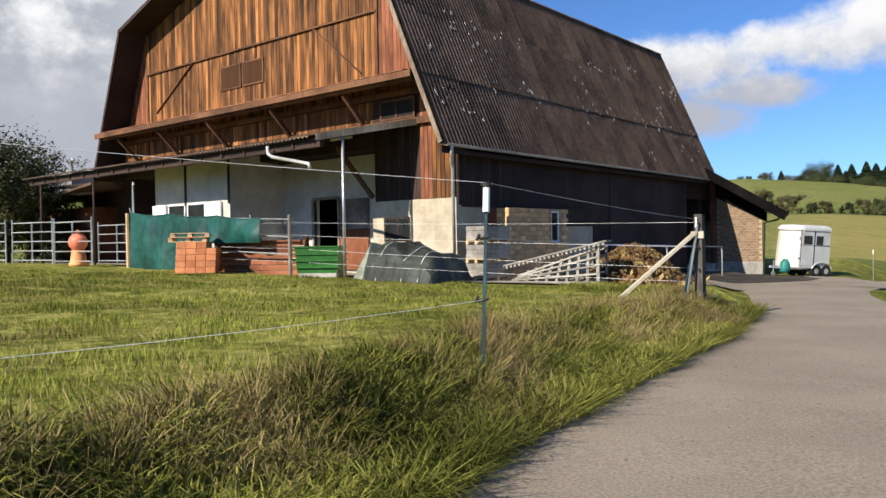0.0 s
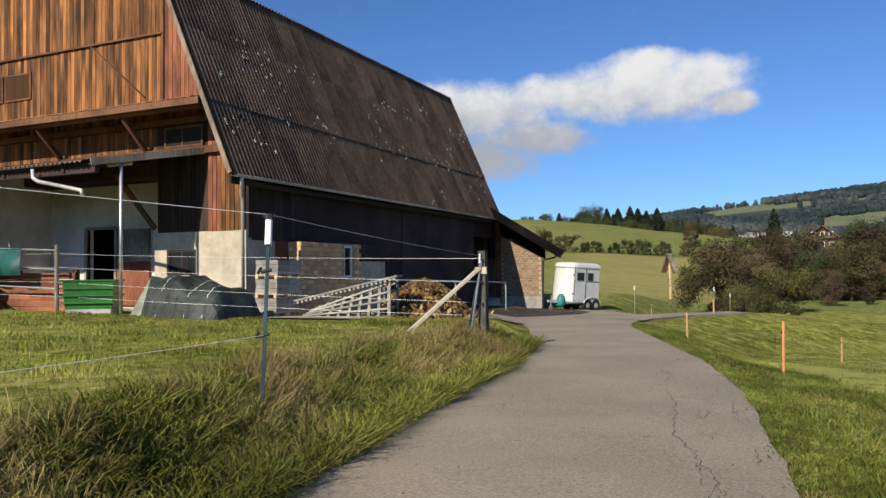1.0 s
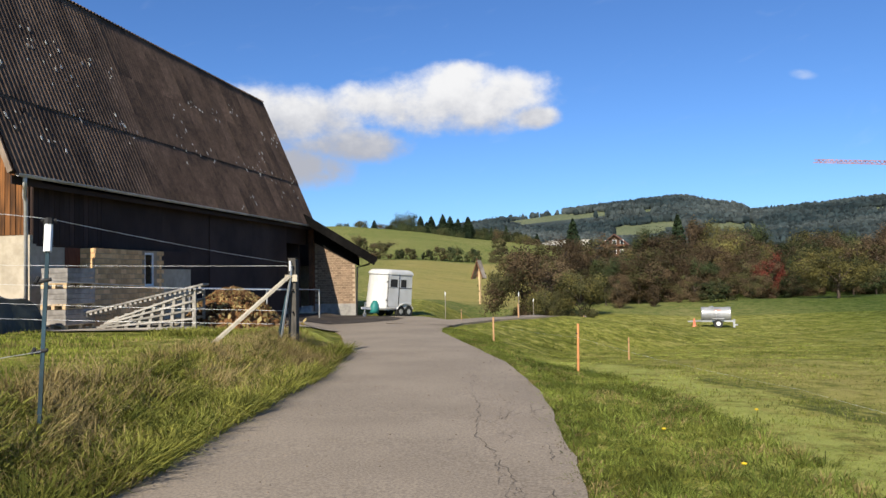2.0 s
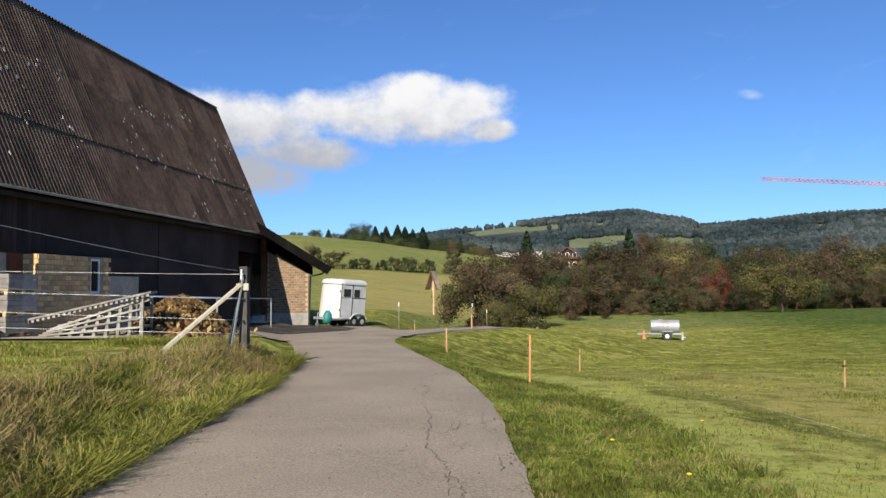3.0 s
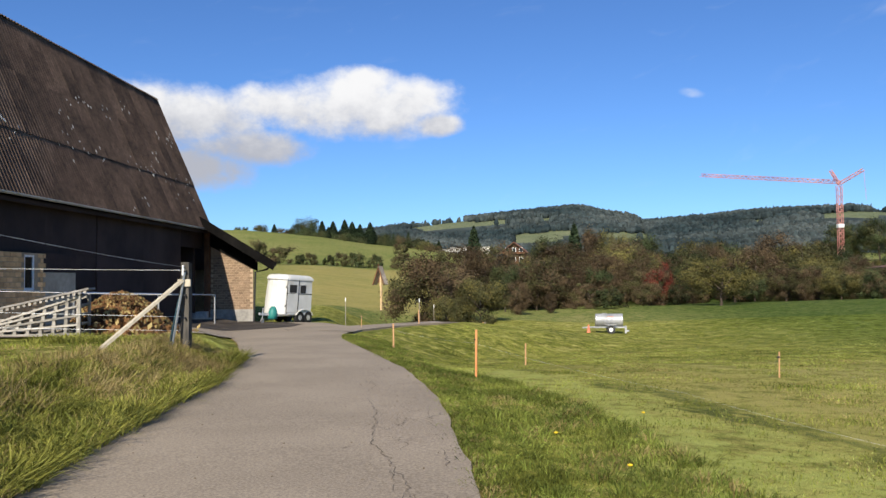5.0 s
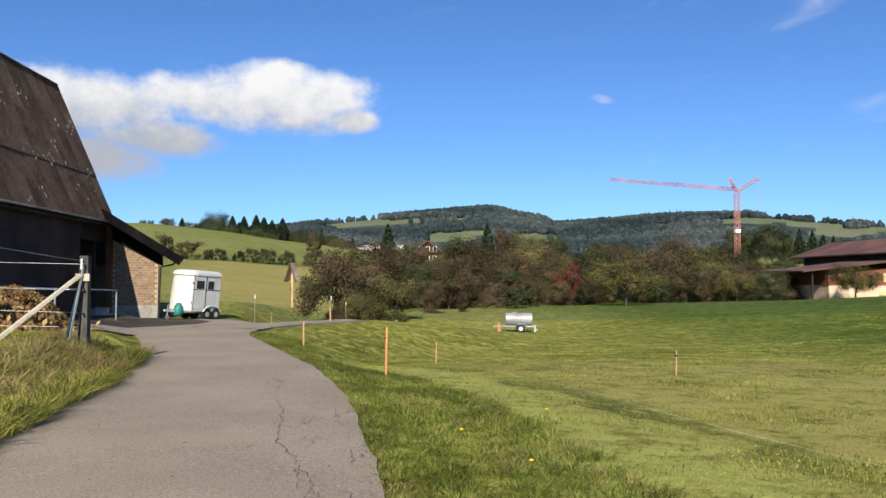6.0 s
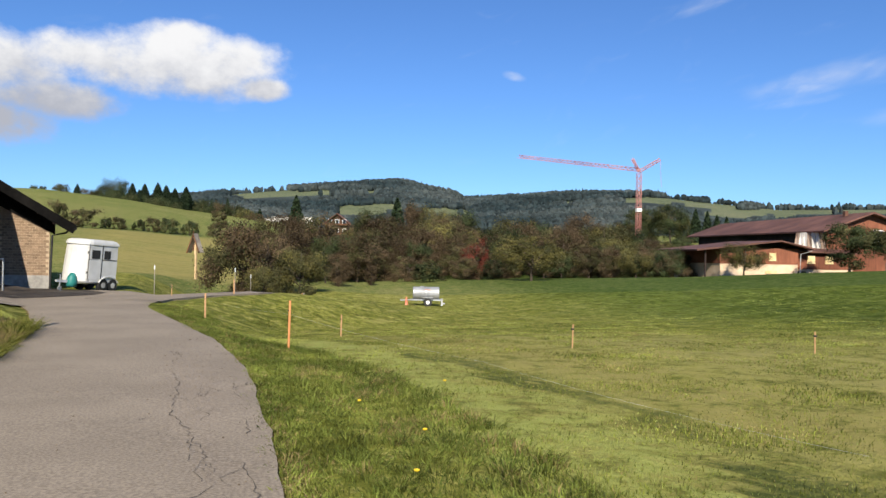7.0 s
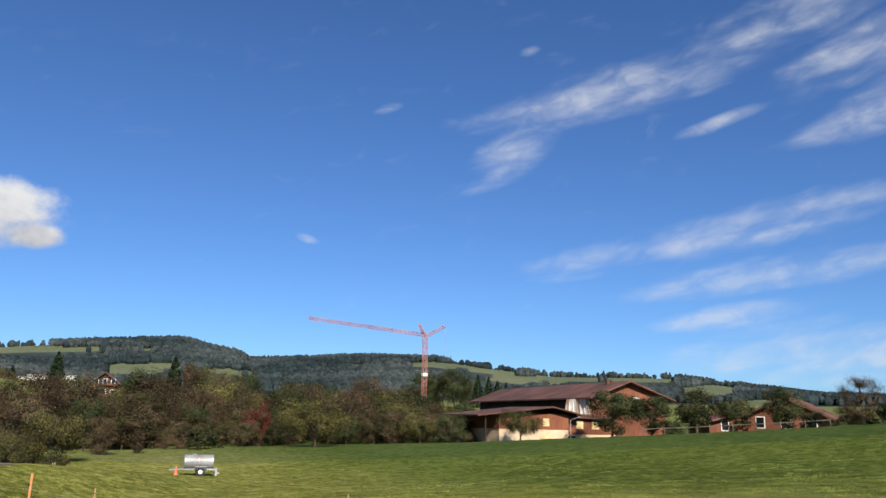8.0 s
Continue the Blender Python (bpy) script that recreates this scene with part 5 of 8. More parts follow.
spots = [
    # round the second farm
    ("bush", 0, 50.4, 84, 0.8), ("bush", 1, 41.6, 84, 0.8), ("bush", 0, 56.5, 72, 0.8), ("bush", 1, 55.2, 74, 1.0),
    # by the barn's far corner
    ("green", 0, -69.4, 47, 0.8), ("olive", 0, -71.2, 46, 0.95), ("green", 1, -67.4, 50, 0.85), ("bush", 1, -67.0, 46, 1.2),
]
for kind, i, a_, d_, s_ in spots:
    plant(kinds[kind][i], a_, d_, s_ * random.uniform(0.95, 1.05), sink=0.1)
firsts = [ob for obs in kinds.values() for ob in obs]
for k, ob in enumerate(firsts):
    spot = (-6.2 - 1.1 * (k % 2), 352) if ob.name.startswith("spruce") else (8.0 + 1.3 * k, 138 + 5 * (k % 3))
    ob.matrix_world = pose(*at_az(*spot), 0, 0, 40 * k)
    ob.scale = (0.5, 0.5, 0.5)


def hill_wood():
    """Spiky crowns over the far hills, as one body."""
    rng = np.random.default_rng(5)
    cone = [(0.0, 1.0), (0.5, 0.62), (1.0, 0.08)]
    verts, faces = [], []
    n = 0
    many = 46000
    az_, dist_ = np.radians(rng.uniform(-30, 62, many)), rng.uniform(640, 1420, many)
    xs, ys = dist_ * np.sin(az_), dist_ * np.cos(az_)
    for d_, x, y, z in zip(dist_.tolist(), xs.tolist(), ys.tolist(), height(xs, ys).tolist()):
        ridge = 1150 < d_ < 1340
        h = rng.uniform(5.0, 10.0) * (1.15 if ridge else 1.0)
        if not (forest(x, y, z) and forest(x, y, z + h * 0.75)) and not (ridge and rng.random() < 0.12):
            continue
        w = rng.uniform(2.6, 5.2)
        blunt = rng.random() < 0.8
        o = len(verts)
        turn = rng.uniform(0, 6.28)
        for zz, rr in ((0.05, 0.7), (0.38, 1.0 if blunt else 0.72), (0.74, 0.78 if blunt else 0.34)):
            verts += [(x + w * rr * rng.uniform(0.75, 1.15) * math.cos(turn + q * 1.2566), y + w * rr * math.sin(turn + q * 1.2566), z + h * zz) for q in range(5)]
        verts.append((x + rng.normal() * 0.5, y, z + h * (0.92 if blunt else 1.05)))
        for q in range(5):
            q1 = (q + 1) % 5
            faces += [(o + q, o + q1, o + 5 + q1, o + 5 + q), (o + 5 + q, o + 5 + q1, o + 10 + q1, o + 10 + q), (o + 10 + q, o + 10 + q1, o + 15)]
        n += 1
    me = bpy.data.meshes.new("hill_wood")
    me.from_pydata(verts, [], faces)
    me.materials.append(HAZED_WOOD)
    return me


# Haze of distance is painted in: a lighter, bluer wood colour.
HAZED_WOOD = material("mixed mountain wood, blue haze in its colour", (0.017, 0.031, 0.035), (0.048, 0.056, 0.053), 0.9, 0.03, blotch=0.009, spread=0.3, bump=0.0, island=0.4, spec=0.1, patches=0.5)
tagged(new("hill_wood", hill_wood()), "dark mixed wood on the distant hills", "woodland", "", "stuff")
# ---------------------------------------------------------------- porch and white milk room before the gable
PX = Vector((-25.0, 16.3, 0.4))
porch = thing("porch_roof", "low corrugated porch roof on steel posts before the gable", "porch", PX)
PR = [(15.2, 4.6), (18.45, 5.3)]
pd = Vector((0, PR[1][0] - PR[0][0], PR[1][1] - PR[0][1])).normalized()
px0, px1 = -37.6, -17.4
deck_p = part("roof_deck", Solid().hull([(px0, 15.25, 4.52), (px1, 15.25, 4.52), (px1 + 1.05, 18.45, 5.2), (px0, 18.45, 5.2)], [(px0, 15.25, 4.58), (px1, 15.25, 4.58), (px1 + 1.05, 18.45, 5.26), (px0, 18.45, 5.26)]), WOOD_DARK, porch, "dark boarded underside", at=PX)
ps = Solid()
k = 30
for end in (0, 1):
    for side_ in (0, 1):
        for i in range(k + 1):
            ps.v.append((0.953 * i / k, -0.12 + 3.5 * end, 0.026 * math.cos(2 * math.pi * 5 * i / k) + 0.03 - 0.012 * side_))
c = k + 1
for i in range(k):
    ps.f += [(i, i + 1, 2 * c + i + 1, 2 * c + i), (i, c + i, c + i + 1, i + 1)]
    ps.s += [0, 0]
ps_me = ps.mesh("sheet", CORRUGATED, True)
up_ = Vector((1, 0, 0)).cross(pd)
rot = Matrix.Identity(3)
rot.col[0], rot.col[1], rot.col[2] = Vector((1, 0, 0)), pd, up_
for i in range(21):
    part("sheet", ps_me, None, deck_p, m=Matrix.Translation((px0 + 0.953 * i, 15.18, 4.605 + 0.004 * (i % 2))) @ rot.to_4x4())
part("front_beam", Solid().box(px0, px1, 15.32, 15.48, 4.32, 4.51), WOOD_DARK, porch, at=PX)
part("end_board", Solid().beam((px1 + 0.04, 15.15, 4.58), (px1 + 1.08, 18.45, 5.27), 0.04, 0.2), WOOD_GREY, porch, "weathered end board", at=PX)
part("drainpipe", Solid().tube([(-19.6, 15.1, 4.5), (-19.55, 15.08, 4.26), (-19.3, 15.05, 4.14), (-17.9, 15.05, 3.86), (-17.6, 15.05, 3.8), (-17.56, 15.05, 3.66)], 0.055, 8), ZINC, porch, "short white drainpipe", True, at=PX)
for xk, yk in ((-17.15, 16.0), (-31.6, 15.4), (-36.6, 15.4)):
    zt = 4.4 + (yk - 15.4) * 0.21
    part("post", Solid().tube([(xk, yk, float(height(xk, yk)) - 0.1), (xk, yk, zt + 0.12)], 0.05, 8), STEEL if xk > -20 else WOOD_DARK, porch, "slim galvanised post" if xk > -20 else "dark slim post", True, at=PX)
for i in range(16):
    xk = px0 + 0.4 + 1.24 * i
    part("rafter", Solid().beam((xk, 15.26, 4.45), (xk, 18.4, 5.12), 0.1, 0.15), WOOD_DARK, porch, at=PX)
for xk, yk, zk in ((-30.6, 16.2, 4.6), (-33.0, 16.0, 4.45), (-18.2, 16.8, 4.75)):
    part("tube_lamp", Solid().beam((xk - 0.6, yk, zk), (xk + 0.6, yk, zk), 0.09, 0.07), WHITE_PAINT, porch, "unlit white tube lamp", at=PX)

RX = Vector((-27.3, 18.4, 0.4))
room = thing("milk_room", "small whitewashed room with two open windows under the porch", "shed", RX)
part("front_wall", Solid().box(-29.9, -28.9, 17.2, 17.38, 0.2, 4.9).box(-26.2, -24.65, 17.2, 17.38, 0.2, 4.9).box(-28.9, -26.2, 17.2, 17.38, 0.2, 2.15).box(-28.9, -26.2, 17.2, 17.38, 3.12, 4.9), PLASTER, room, at=RX)
part("side_wall", Solid().box(-24.83, -24.65, 17.38, 19.75, 0.2, 4.9), PLASTER, room, at=RX)
part("side_wall", Solid().box(-29.9, -29.72, 17.38, 19.75, 0.2, 4.9), PLASTER, room, at=RX)
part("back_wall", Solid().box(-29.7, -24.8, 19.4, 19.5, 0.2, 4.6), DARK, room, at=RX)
for xk in (-27.6, -24.68):
    part("batten", Solid().box(xk - 0.05, xk + 0.05, 17.15, 17.2, 3.0, 4.8), WOOD_DARK, room, "dark upright batten", at=RX)
for xk in (-28.9, -27.5):
    w_ = part("window", Solid().box(xk, xk + 0.08, 17.16, 17.25, 2.15, 3.12).box(xk + 1.2, xk + 1.28, 17.16, 17.25, 2.15, 3.12).box(xk + 0.08, xk + 1.2, 17.16, 17.25, 3.04, 3.12).box(xk + 0.08, xk + 1.2, 17.16, 17.25, 2.15, 2.23), WHITE_PAINT, room, "white window frame", at=RX)
    part("pane", Solid().box(xk + 0.08, xk + 1.2, 17.2, 17.212, 2.23, 3.04), GLASS, w_)
for xk in (-26.1, -29.95):
    part("open_sash", Solid().box(xk, xk + 0.06, 17.08, 17.14, 2.1, 3.1).box(xk + 0.94, xk + 1.0, 17.08, 17.14, 2.1, 3.1).box(xk + 0.06, xk + 0.94, 17.08, 17.14, 3.04, 3.1).box(xk + 0.06, xk + 0.94, 17.08, 17.14, 2.1, 2.16).box(xk + 0.06, xk + 0.94, 17.1, 17.12, 2.16, 3.04), WHITE_PAINT, room, "opened white window sash", at=RX)

# timber and brick outbuilding behind the pens
OX = Vector((-44.0, 21.5, 0.6))
shed = thing("outbuilding", "low timber outbuilding with a flat metal vent box", "shed", OX)
part("wall", Solid().box(-47.0, -41.2, 20.0, 23.0, 0.0, 3.6), WOOD_RED, shed, at=OX)
part("wall", Solid().box(-47.0, -35.4, 22.2, 22.4, 0.0, 4.4), WOOD_DARK, shed, "dark boarded back wall", at=OX)
part("roof", Solid().hull([(-47.6, 19.2, 3.9), (-36.0, 18.0, 4.6), (-36.0, 18.0, 4.72), (-47.6, 19.2, 4.02)], [(-47.6, 23.6, 4.3), (-36.0, 22.0, 5.0), (-36.0, 22.0, 5.12), (-47.6, 23.6, 4.42)]), CORRUGATED, shed, "dark sheet roof", at=OX)
part("vent_box", Solid().box(-43.4, -41.4, 18.9, 20.2, 4.3, 5.55, bevel=0.1), ZINC, shed, "pale metal vent box", at=OX)
part("vent_pipe", Solid().tube([(-42.2, 19.4, 5.4), (-42.2, 19.4, 6.1), (-41.9, 19.3, 6.22), (-41.65, 19.25, 6.1)], 0.08, 8), ZINC, shed, "bent vent pipe", True, at=OX)

# ---------------------------------------------------------------- fences, pens and yard clutter
def ground_at(x, y):
    return float(height(x, y))


def wire(pts, sag=0.06, r=0.004, mat=None):
    out = []
    for p, q in zip(pts, pts[1:]):
        p, q = Vector(p), Vector(q)
        for i in range(7):
            t = i / 6
            out.append(p.lerp(q, t) - Vector((0, 0, sag * 4 * t * (1 - t))))
    return Solid().tube(out, r, 5)


ROPE = material("white fence rope", (0.62, 0.62, 0.60), (0.80, 0.80, 0.78), 0.6, 30.0, bump=0.0)
POST_BLUE = material("blue-green enamelled steel post", (0.014, 0.03, 0.036), (0.032, 0.066, 0.085), 0.65, 9.0, metal=0.0, bump=0.1, spec=0.15)
POST_WOOD = material("dark weathered post timber", (0.035, 0.032, 0.027), (0.11, 0.10, 0.085), 0.9, 6.0, (3, 3, 0.5), 0.8, 0.25, 0.5)
PLANK = material("pale weathered plank", (0.30, 0.26, 0.19), (0.50, 0.45, 0.35), 0.85, 6.0, (3, 3, 0.6), 0.8, 0.15, 0.3)
fence = thing("fence", "electric rope fence with one steel post and a wooden corner post", "fence", (-4.02, 5.4, 0.45))
FP = Vector((-4.02, 5.4, 0.45))
b0, t0 = Vector((-4.02, 5.36, 0.4)), Vector((-4.17, 5.66, 1.99))
post = Solid()
ax_ = (t0 - b0).normalized()
post.beam(b0, b0.lerp(t0, 0.83), 0.029, 0.008).beam(b0 + Vector((0, 0.016, 0)), b0.lerp(t0, 0.83) + Vector((0, 0.016, 0)), 0.009, 0.03)
steel_post = part("steel_post", post, POST_BLUE, fence, "blue-green steel fence post", at=FP)
part("cap", Solid().tube([b0.lerp(t0, 0.83), b0.lerp(t0, 0.975)], 0.032, 8), WHITE_PAINT, steel_post, "white post cap")
part("insulator", Solid().tube([b0.lerp(t0, 0.97), b0.lerp(t0, 1.0)], 0.04, 8).tube([b0.lerp(t0, 0.99) + Vector((-0.05, -0.03, 0)), b0.lerp(t0, 0.99) + Vector((0.05, 0.03, 0))], 0.018, 6), BLACK, steel_post, "black top insulator")
for f_ in (0.685, 0.34):
    p = b0.lerp(t0, f_)
    part("insulator", Solid().tube([p + Vector((-0.05, -0.02, -0.01)), p + Vector((0.035, 0.015, 0.01))], 0.016, 8).tube([p + Vector((-0.06, -0.05, -0.02)), p + Vector((-0.05, -0.02, 0.03))], 0.014, 6), BLACK, steel_post, "black ring insulator")
WPX, WPY = -5.88, 15.1
wb, wtz = 0.0, 1.9
wood_post = part("corner_post", Solid().hull([(WPX - 0.085, WPY - 0.085, wb), (WPX + 0.085, WPY - 0.085, wb), (WPX + 0.085, WPY + 0.085, wb), (WPX - 0.085, WPY + 0.085, wb)], [(WPX - 0.08, WPY - 0.08, wtz), (WPX + 0.08, WPY - 0.08, wtz), (WPX + 0.08, WPY + 0.08, wtz - 0.02), (WPX - 0.08, WPY + 0.08, wtz - 0.02)]), POST_WOOD, fence, "weathered wooden corner post", at=FP)
part("strut", Solid().beam((-6.85, 13.55, 0.3), (-5.95, 15.0, 1.52), 0.05, 0.22, up=(0.86, -0.1, 0.5)), PLANK, fence, "pale slanting plank strut", at=FP)
part("iron_bar", Solid().beam((-6.1, 14.75, 0.1), (-5.9, 15.0, 1.5), 0.05, 0.05), POST_BLUE, fence, "leaning steel bar", at=FP)
part("iron_bar", Solid().beam((-6.02, 14.7, 0.1), (-5.86, 14.98, 1.75), 0.03, 0.03), STEEL, fence, "leaning galvanised bar", at=FP)
part("plate", Solid().box(WPX - 0.13, WPX + 0.13, WPY - 0.13, WPY - 0.09, 1.42, 1.56), PLANK, wood_post, "pale short board")
part("handle", Solid().tube([(WPX - 0.02, WPY - 0.12, 1.84), (WPX - 0.02, WPY - 0.13, 1.64)], 0.02, 8), WHITE_PAINT, wood_post, "white gate handle")
for zk in (1.72, 1.25, 0.8):
    part("insulator", Solid().tube([(WPX + 0.02, WPY - 0.08, zk), (WPX + 0.03, WPY - 0.17, zk)], 0.02, 6), BLACK, wood_post)
far_post = Vector((-4.72, 0.9, 0.99))
part("steel_post", Solid().beam(far_post - Vector((0, 0, 0.6)), far_post + Vector((0, 0, 0.2)), 0.034, 0.034), POST_BLUE, fence, at=FP)
part("steel_post", Solid().beam((-7.74, 0.44, 0.5), (-7.74, 0.44, 2.55), 0.034, 0.034), POST_BLUE, fence, at=FP)
fence_wires = [
    [(-7.74, 0.44, 2.5), t0, (WPX, WPY - 0.1, 1.80)],
    [far_post + Vector((0, 0, -0.12)), b0.lerp(t0, 0.34)],
    [b0.lerp(t0, 0.685), (WPX, WPY - 0.1, 1.25)],
]
for w_ in fence_wires:
    part("rope", wire(w_, 0.03, 0.0024), ROPE, fence, "white electric rope", at=FP)

yard_fence = thing("yard_fence", "wooden posts with white electric ropes along the yard", "fence", (-18.9, 15.35, 0.4))
YF = Vector((-18.9, 15.35, 0.4))
posts = [(-18.95, 15.38, 2.35), (-27.7, 14.95, 2.75)]
for xk, yk, zk in posts:
    part("post", Solid().tube([(xk, yk, ground_at(xk, yk) - 0.2), (xk, yk, zk)], 0.06, 8), WOOD_GREY, yard_fence, "weathered round wooden post", at=YF)
part("post", Solid().tube([(-27.95, 14.9, ground_at(-28, 14.9) - 0.2), (-27.95, 14.9, 2.7)], 0.07, 8), WOOD_NEW, yard_fence, "pale round wooden post", at=YF)
part("post", Solid().tube([(-27.4, 14.85, 2.1), (-27.4, 14.85, 3.6), (-27.37, 14.85, 3.85), (-27.3, 14.85, 3.75)], 0.04, 8), STEEL, yard_fence, "bent galvanised pipe", at=YF)
for za, zb, zc in ((2.1, 1.74, 2.3), (1.72, 1.25, 1.95), (1.3, 0.82, 1.55), (0.9, 0.55, 1.2)):
    part("rope", wire([(-27.7, 14.95, zc), (-18.95, 15.38, za), (WPX, WPY - 0.06, zb)], 0.04, 0.0032), ROPE, yard_fence, "white electric rope", at=YF)
for zk in (2.2, 1.65, 1.1):
    part("rail", Solid().tube([(-27.7, 15.1, zk + 0.35), (-19.0, 15.5, zk)], 0.03, 6), STEEL, yard_fence, "galvanised rail", at=YF)


def pen_panel(length, tall, rails, uprights):
    s = thing("pen_panel", "galvanised tubular steel pen panel on the yard", "fence panel", (0, 0, -3), 0, "pen panels")
    for i in range(rails):
        z = 0.15 + (tall - 0.2) * i / (rails - 1)
        part("rail", Solid().tube([(0, 0, z), (length, 0, z)], 0.028, 6), STEEL, s)
    for i in range(uprights):
        x = length * i / (uprights - 1)
        part("upright", Solid().tube([(x, 0, 0), (x, 0, tall + (0.12 if i in (0, uprights - 1) else -0.04))], 0.034, 6), STEEL, s)
    return s


pen = pen_panel(2.6, 1.75, 5, 3)
spots_p = [(-37.6, 12.9, 8), (-40.4, 12.6, 8), (-34.7, 13.4, 12), (-31.9, 13.9, 6), (-33.5, 16.5, 8)]
pen.matrix_world = pose(-43.0, 12.3, ground_at(-43, 12.3), 0, 0, 6)
for xk, yk, rk in spots_p:
    copy_thing(pen, pose(xk, yk, ground_at(xk, yk), 0, 0, rk))

ORANGE_SOFT = material("salmon orange plastic", (0.62, 0.16, 0.09), (0.78, 0.27, 0.16), 0.5, 5.0, bump=0.05)
bx_, by_ = -30.5, 14.2
buoy = thing("feed_ball", "salmon-orange plastic ball on a ribbed orange stand", "barrel", (bx_, by_, ground_at(bx_, by_)))
part("stand", Solid().lathe([(0.36, 0), (0.36, 0.12), (0.31, 0.14), (0.31, 0.24), (0.29, 0.26), (0.29, 0.36), (0.27, 0.38), (0.27, 0.48), (0.25, 0.5), (0.25, 0.62), (0.18, 0.64)], 18), ORANGE, buoy, "ribbed orange stand", True)
part("ball", Solid().lathe([(0.02, 0.58)] + [(0.36 * math.sin(t), 0.94 - 0.36 * math.cos(t)) for t in np.linspace(0.35, 2.85, 12)] + [(0.09, 1.3), (0.05, 1.42)], 20), ORANGE_SOFT, buoy, "", True)

# green tarpaulin hung over the rails
TARP = material("dark green woven tarpaulin", (0.004, 0.032, 0.028), (0.010, 0.075, 0.062), 0.45, 5.0, blotch=0.9, spread=0.3, bump=0.35, spec=0.4)
tx0, tx1 = -27.5, -20.2
sheet = Solid()
nx, nz = 60, 12
for side_ in (0, 1):
    for j in range(nz + 1):
        for i in range(nx + 1):
            u, v = i / nx, j / nz
            x = tx0 + (tx1 - tx0) * u
            y = 14.88 + 0.43 * u
            top_z = 2.72 - 0.42 * u - 0.1 * abs(math.sin(u * 9.0)) * (1 - u * 0.3)
            bot = 0.5 - 0.1 * u if u < 0.48 else 0.5 + 1.0 * min(1.0, (u - 0.48) * 5)
            z = top_z + (bot - top_z) * v
            fold = 0.06 * math.sin(u * 46 + 2.0 * v) + 0.05 * math.sin(u * 17 - v * 3) + 0.12 * v * (1 - v)
            sheet.v.append((x, y - 0.1 - fold * (0.3 + v) + side_ * 0.012, z))
m_ = (nx + 1) * (nz + 1)
for j in range(nz):
    for i in range(nx):
        a0 = j * (nx + 1) + i
        sheet.f += [(a0, a0 + 1, a0 + nx + 2, a0 + nx + 1), (m_ + a0, m_ + a0 + nx + 1, m_ + a0 + nx + 2, m_ + a0 + 1)]
        sheet.s += [0, 0]
tarp = thing("tarpaulin", "green tarpaulin hung over the yard rails in folds", "tarpaulin", (-24, 14.9, 0.5))
part("cloth", sheet, TARP, tarp, "", True, at=(-24, 14.9, 0.5))
part("hem", Solid().tube([sheet.v[i] for i in range(0, nx + 1, 2)], 0.022, 6), TARP, tarp, "rolled upper hem", True, at=(-24, 14.9, 0.5))
for i in (0, 14, 28, 42, 56):
    part("cord", Solid().tube([Vector(sheet.v[i]) + Vector((0, 0, -0.03)), Vector(sheet.v[i]) + Vector((0.0, -0.01, 0.16))], 0.012, 5), ROPE, tarp, "short white cord", at=(-24, 14.9, 0.5))

# brown board wall of a dung pit, terracotta tiles and pallets
pit = thing("board_wall", "low reddish-brown board wall along the yard", "wall", (-21.0, 15.9, 0.4))
PT = Vector((-21.0, 15.9, 0.4))
for i in range(6):
    part("plank", Solid().box(-23.6, -18.7, 15.78 + 0.006 * (i % 2), 15.86, 0.38 + 0.2 * i, 0.565 + 0.2 * i), WOOD_RED, pit, at=PT)
for xk in (-23.5, -21.2, -18.8):
    part("post", Solid().box(xk - 0.06, xk + 0.06, 15.86, 15.98, 0.2, 1.65), WOOD_BEAM, pit, at=PT)
TERRA = material("terracotta hollow tile", (0.50, 0.17, 0.07), (0.66, 0.27, 0.13), 0.9, 7.0, each=0.1, bump=0.3)
tile_stack = thing("tile_stack", "stack of terracotta hollow tiles on the yard", "tiles", (-22.3, 14.3, ground_at(-22.3, 14.3)), 50)
tm = Solid().box(0, 0.3, 0, 0.5, 0, 0.19, bevel=0.012).mesh("tile", TERRA)
for i in range(4):
    for j in range(3):
        for l in range(5):
            if l == 4 and i > 2:
                continue
            part("tile", tm, None, tile_stack, m=pose(-0.62 + 0.31 * i + 0.012 * l, -0.75 + 0.52 * j, 0.02 + 0.2 * l))


def pallet(mat, label, group="pallets"):
    p = thing("pallet", label, "pallet", (0, 0, -3), 0, group)
    for i in range(7):
        part("deck_board", Solid().box(-0.6, 0.6, -0.4 + 0.114 * i, -0.305 + 0.114 * i, 0.122, 0.144), mat, p)
    for xk in (-0.53, 0, 0.53):
        for yk in (-0.34, 0, 0.34):
            part("block", Solid().box(xk - 0.07, xk + 0.07, yk - 0.05, yk + 0.05, 0.022, 0.1), mat, p)
        part("bearer", Solid().box(xk - 0.05, xk + 0.05, -0.4, 0.4, 0.1, 0.122), mat, p)
    for yk in (-0.34, 0, 0.34):
        part("runner", Solid().box(-0.6, 0.6, yk - 0.05, yk + 0.05, 0.0, 0.022), mat, p)
    return p


pal = pallet(WOOD_NEW, "pale wooden pallet resting on stacked goods")
zt = ground_at(-22.3, 14.3) + 1.02
pal.matrix_world = pose(-22.5, 14.1, zt, 0, 0, 50)
for i in (1,):
    copy_thing(pal, pose(-22.46 + 0.06 * i, 14.1, zt + 0.146 * i, 0, 0, 50 + 3 * i))
GREEN_BIN = material("bright green plastic", (0.012, 0.08, 0.012), (0.028, 0.135, 0.022), 0.5, 6.0, bump=0.06)
gx, gy = -18.1, 15.9
bin_ = thing("feed_bin", "bright green plastic feed bin on a pallet", "bin", (gx, gy, ground_at(gx, gy)), 32)
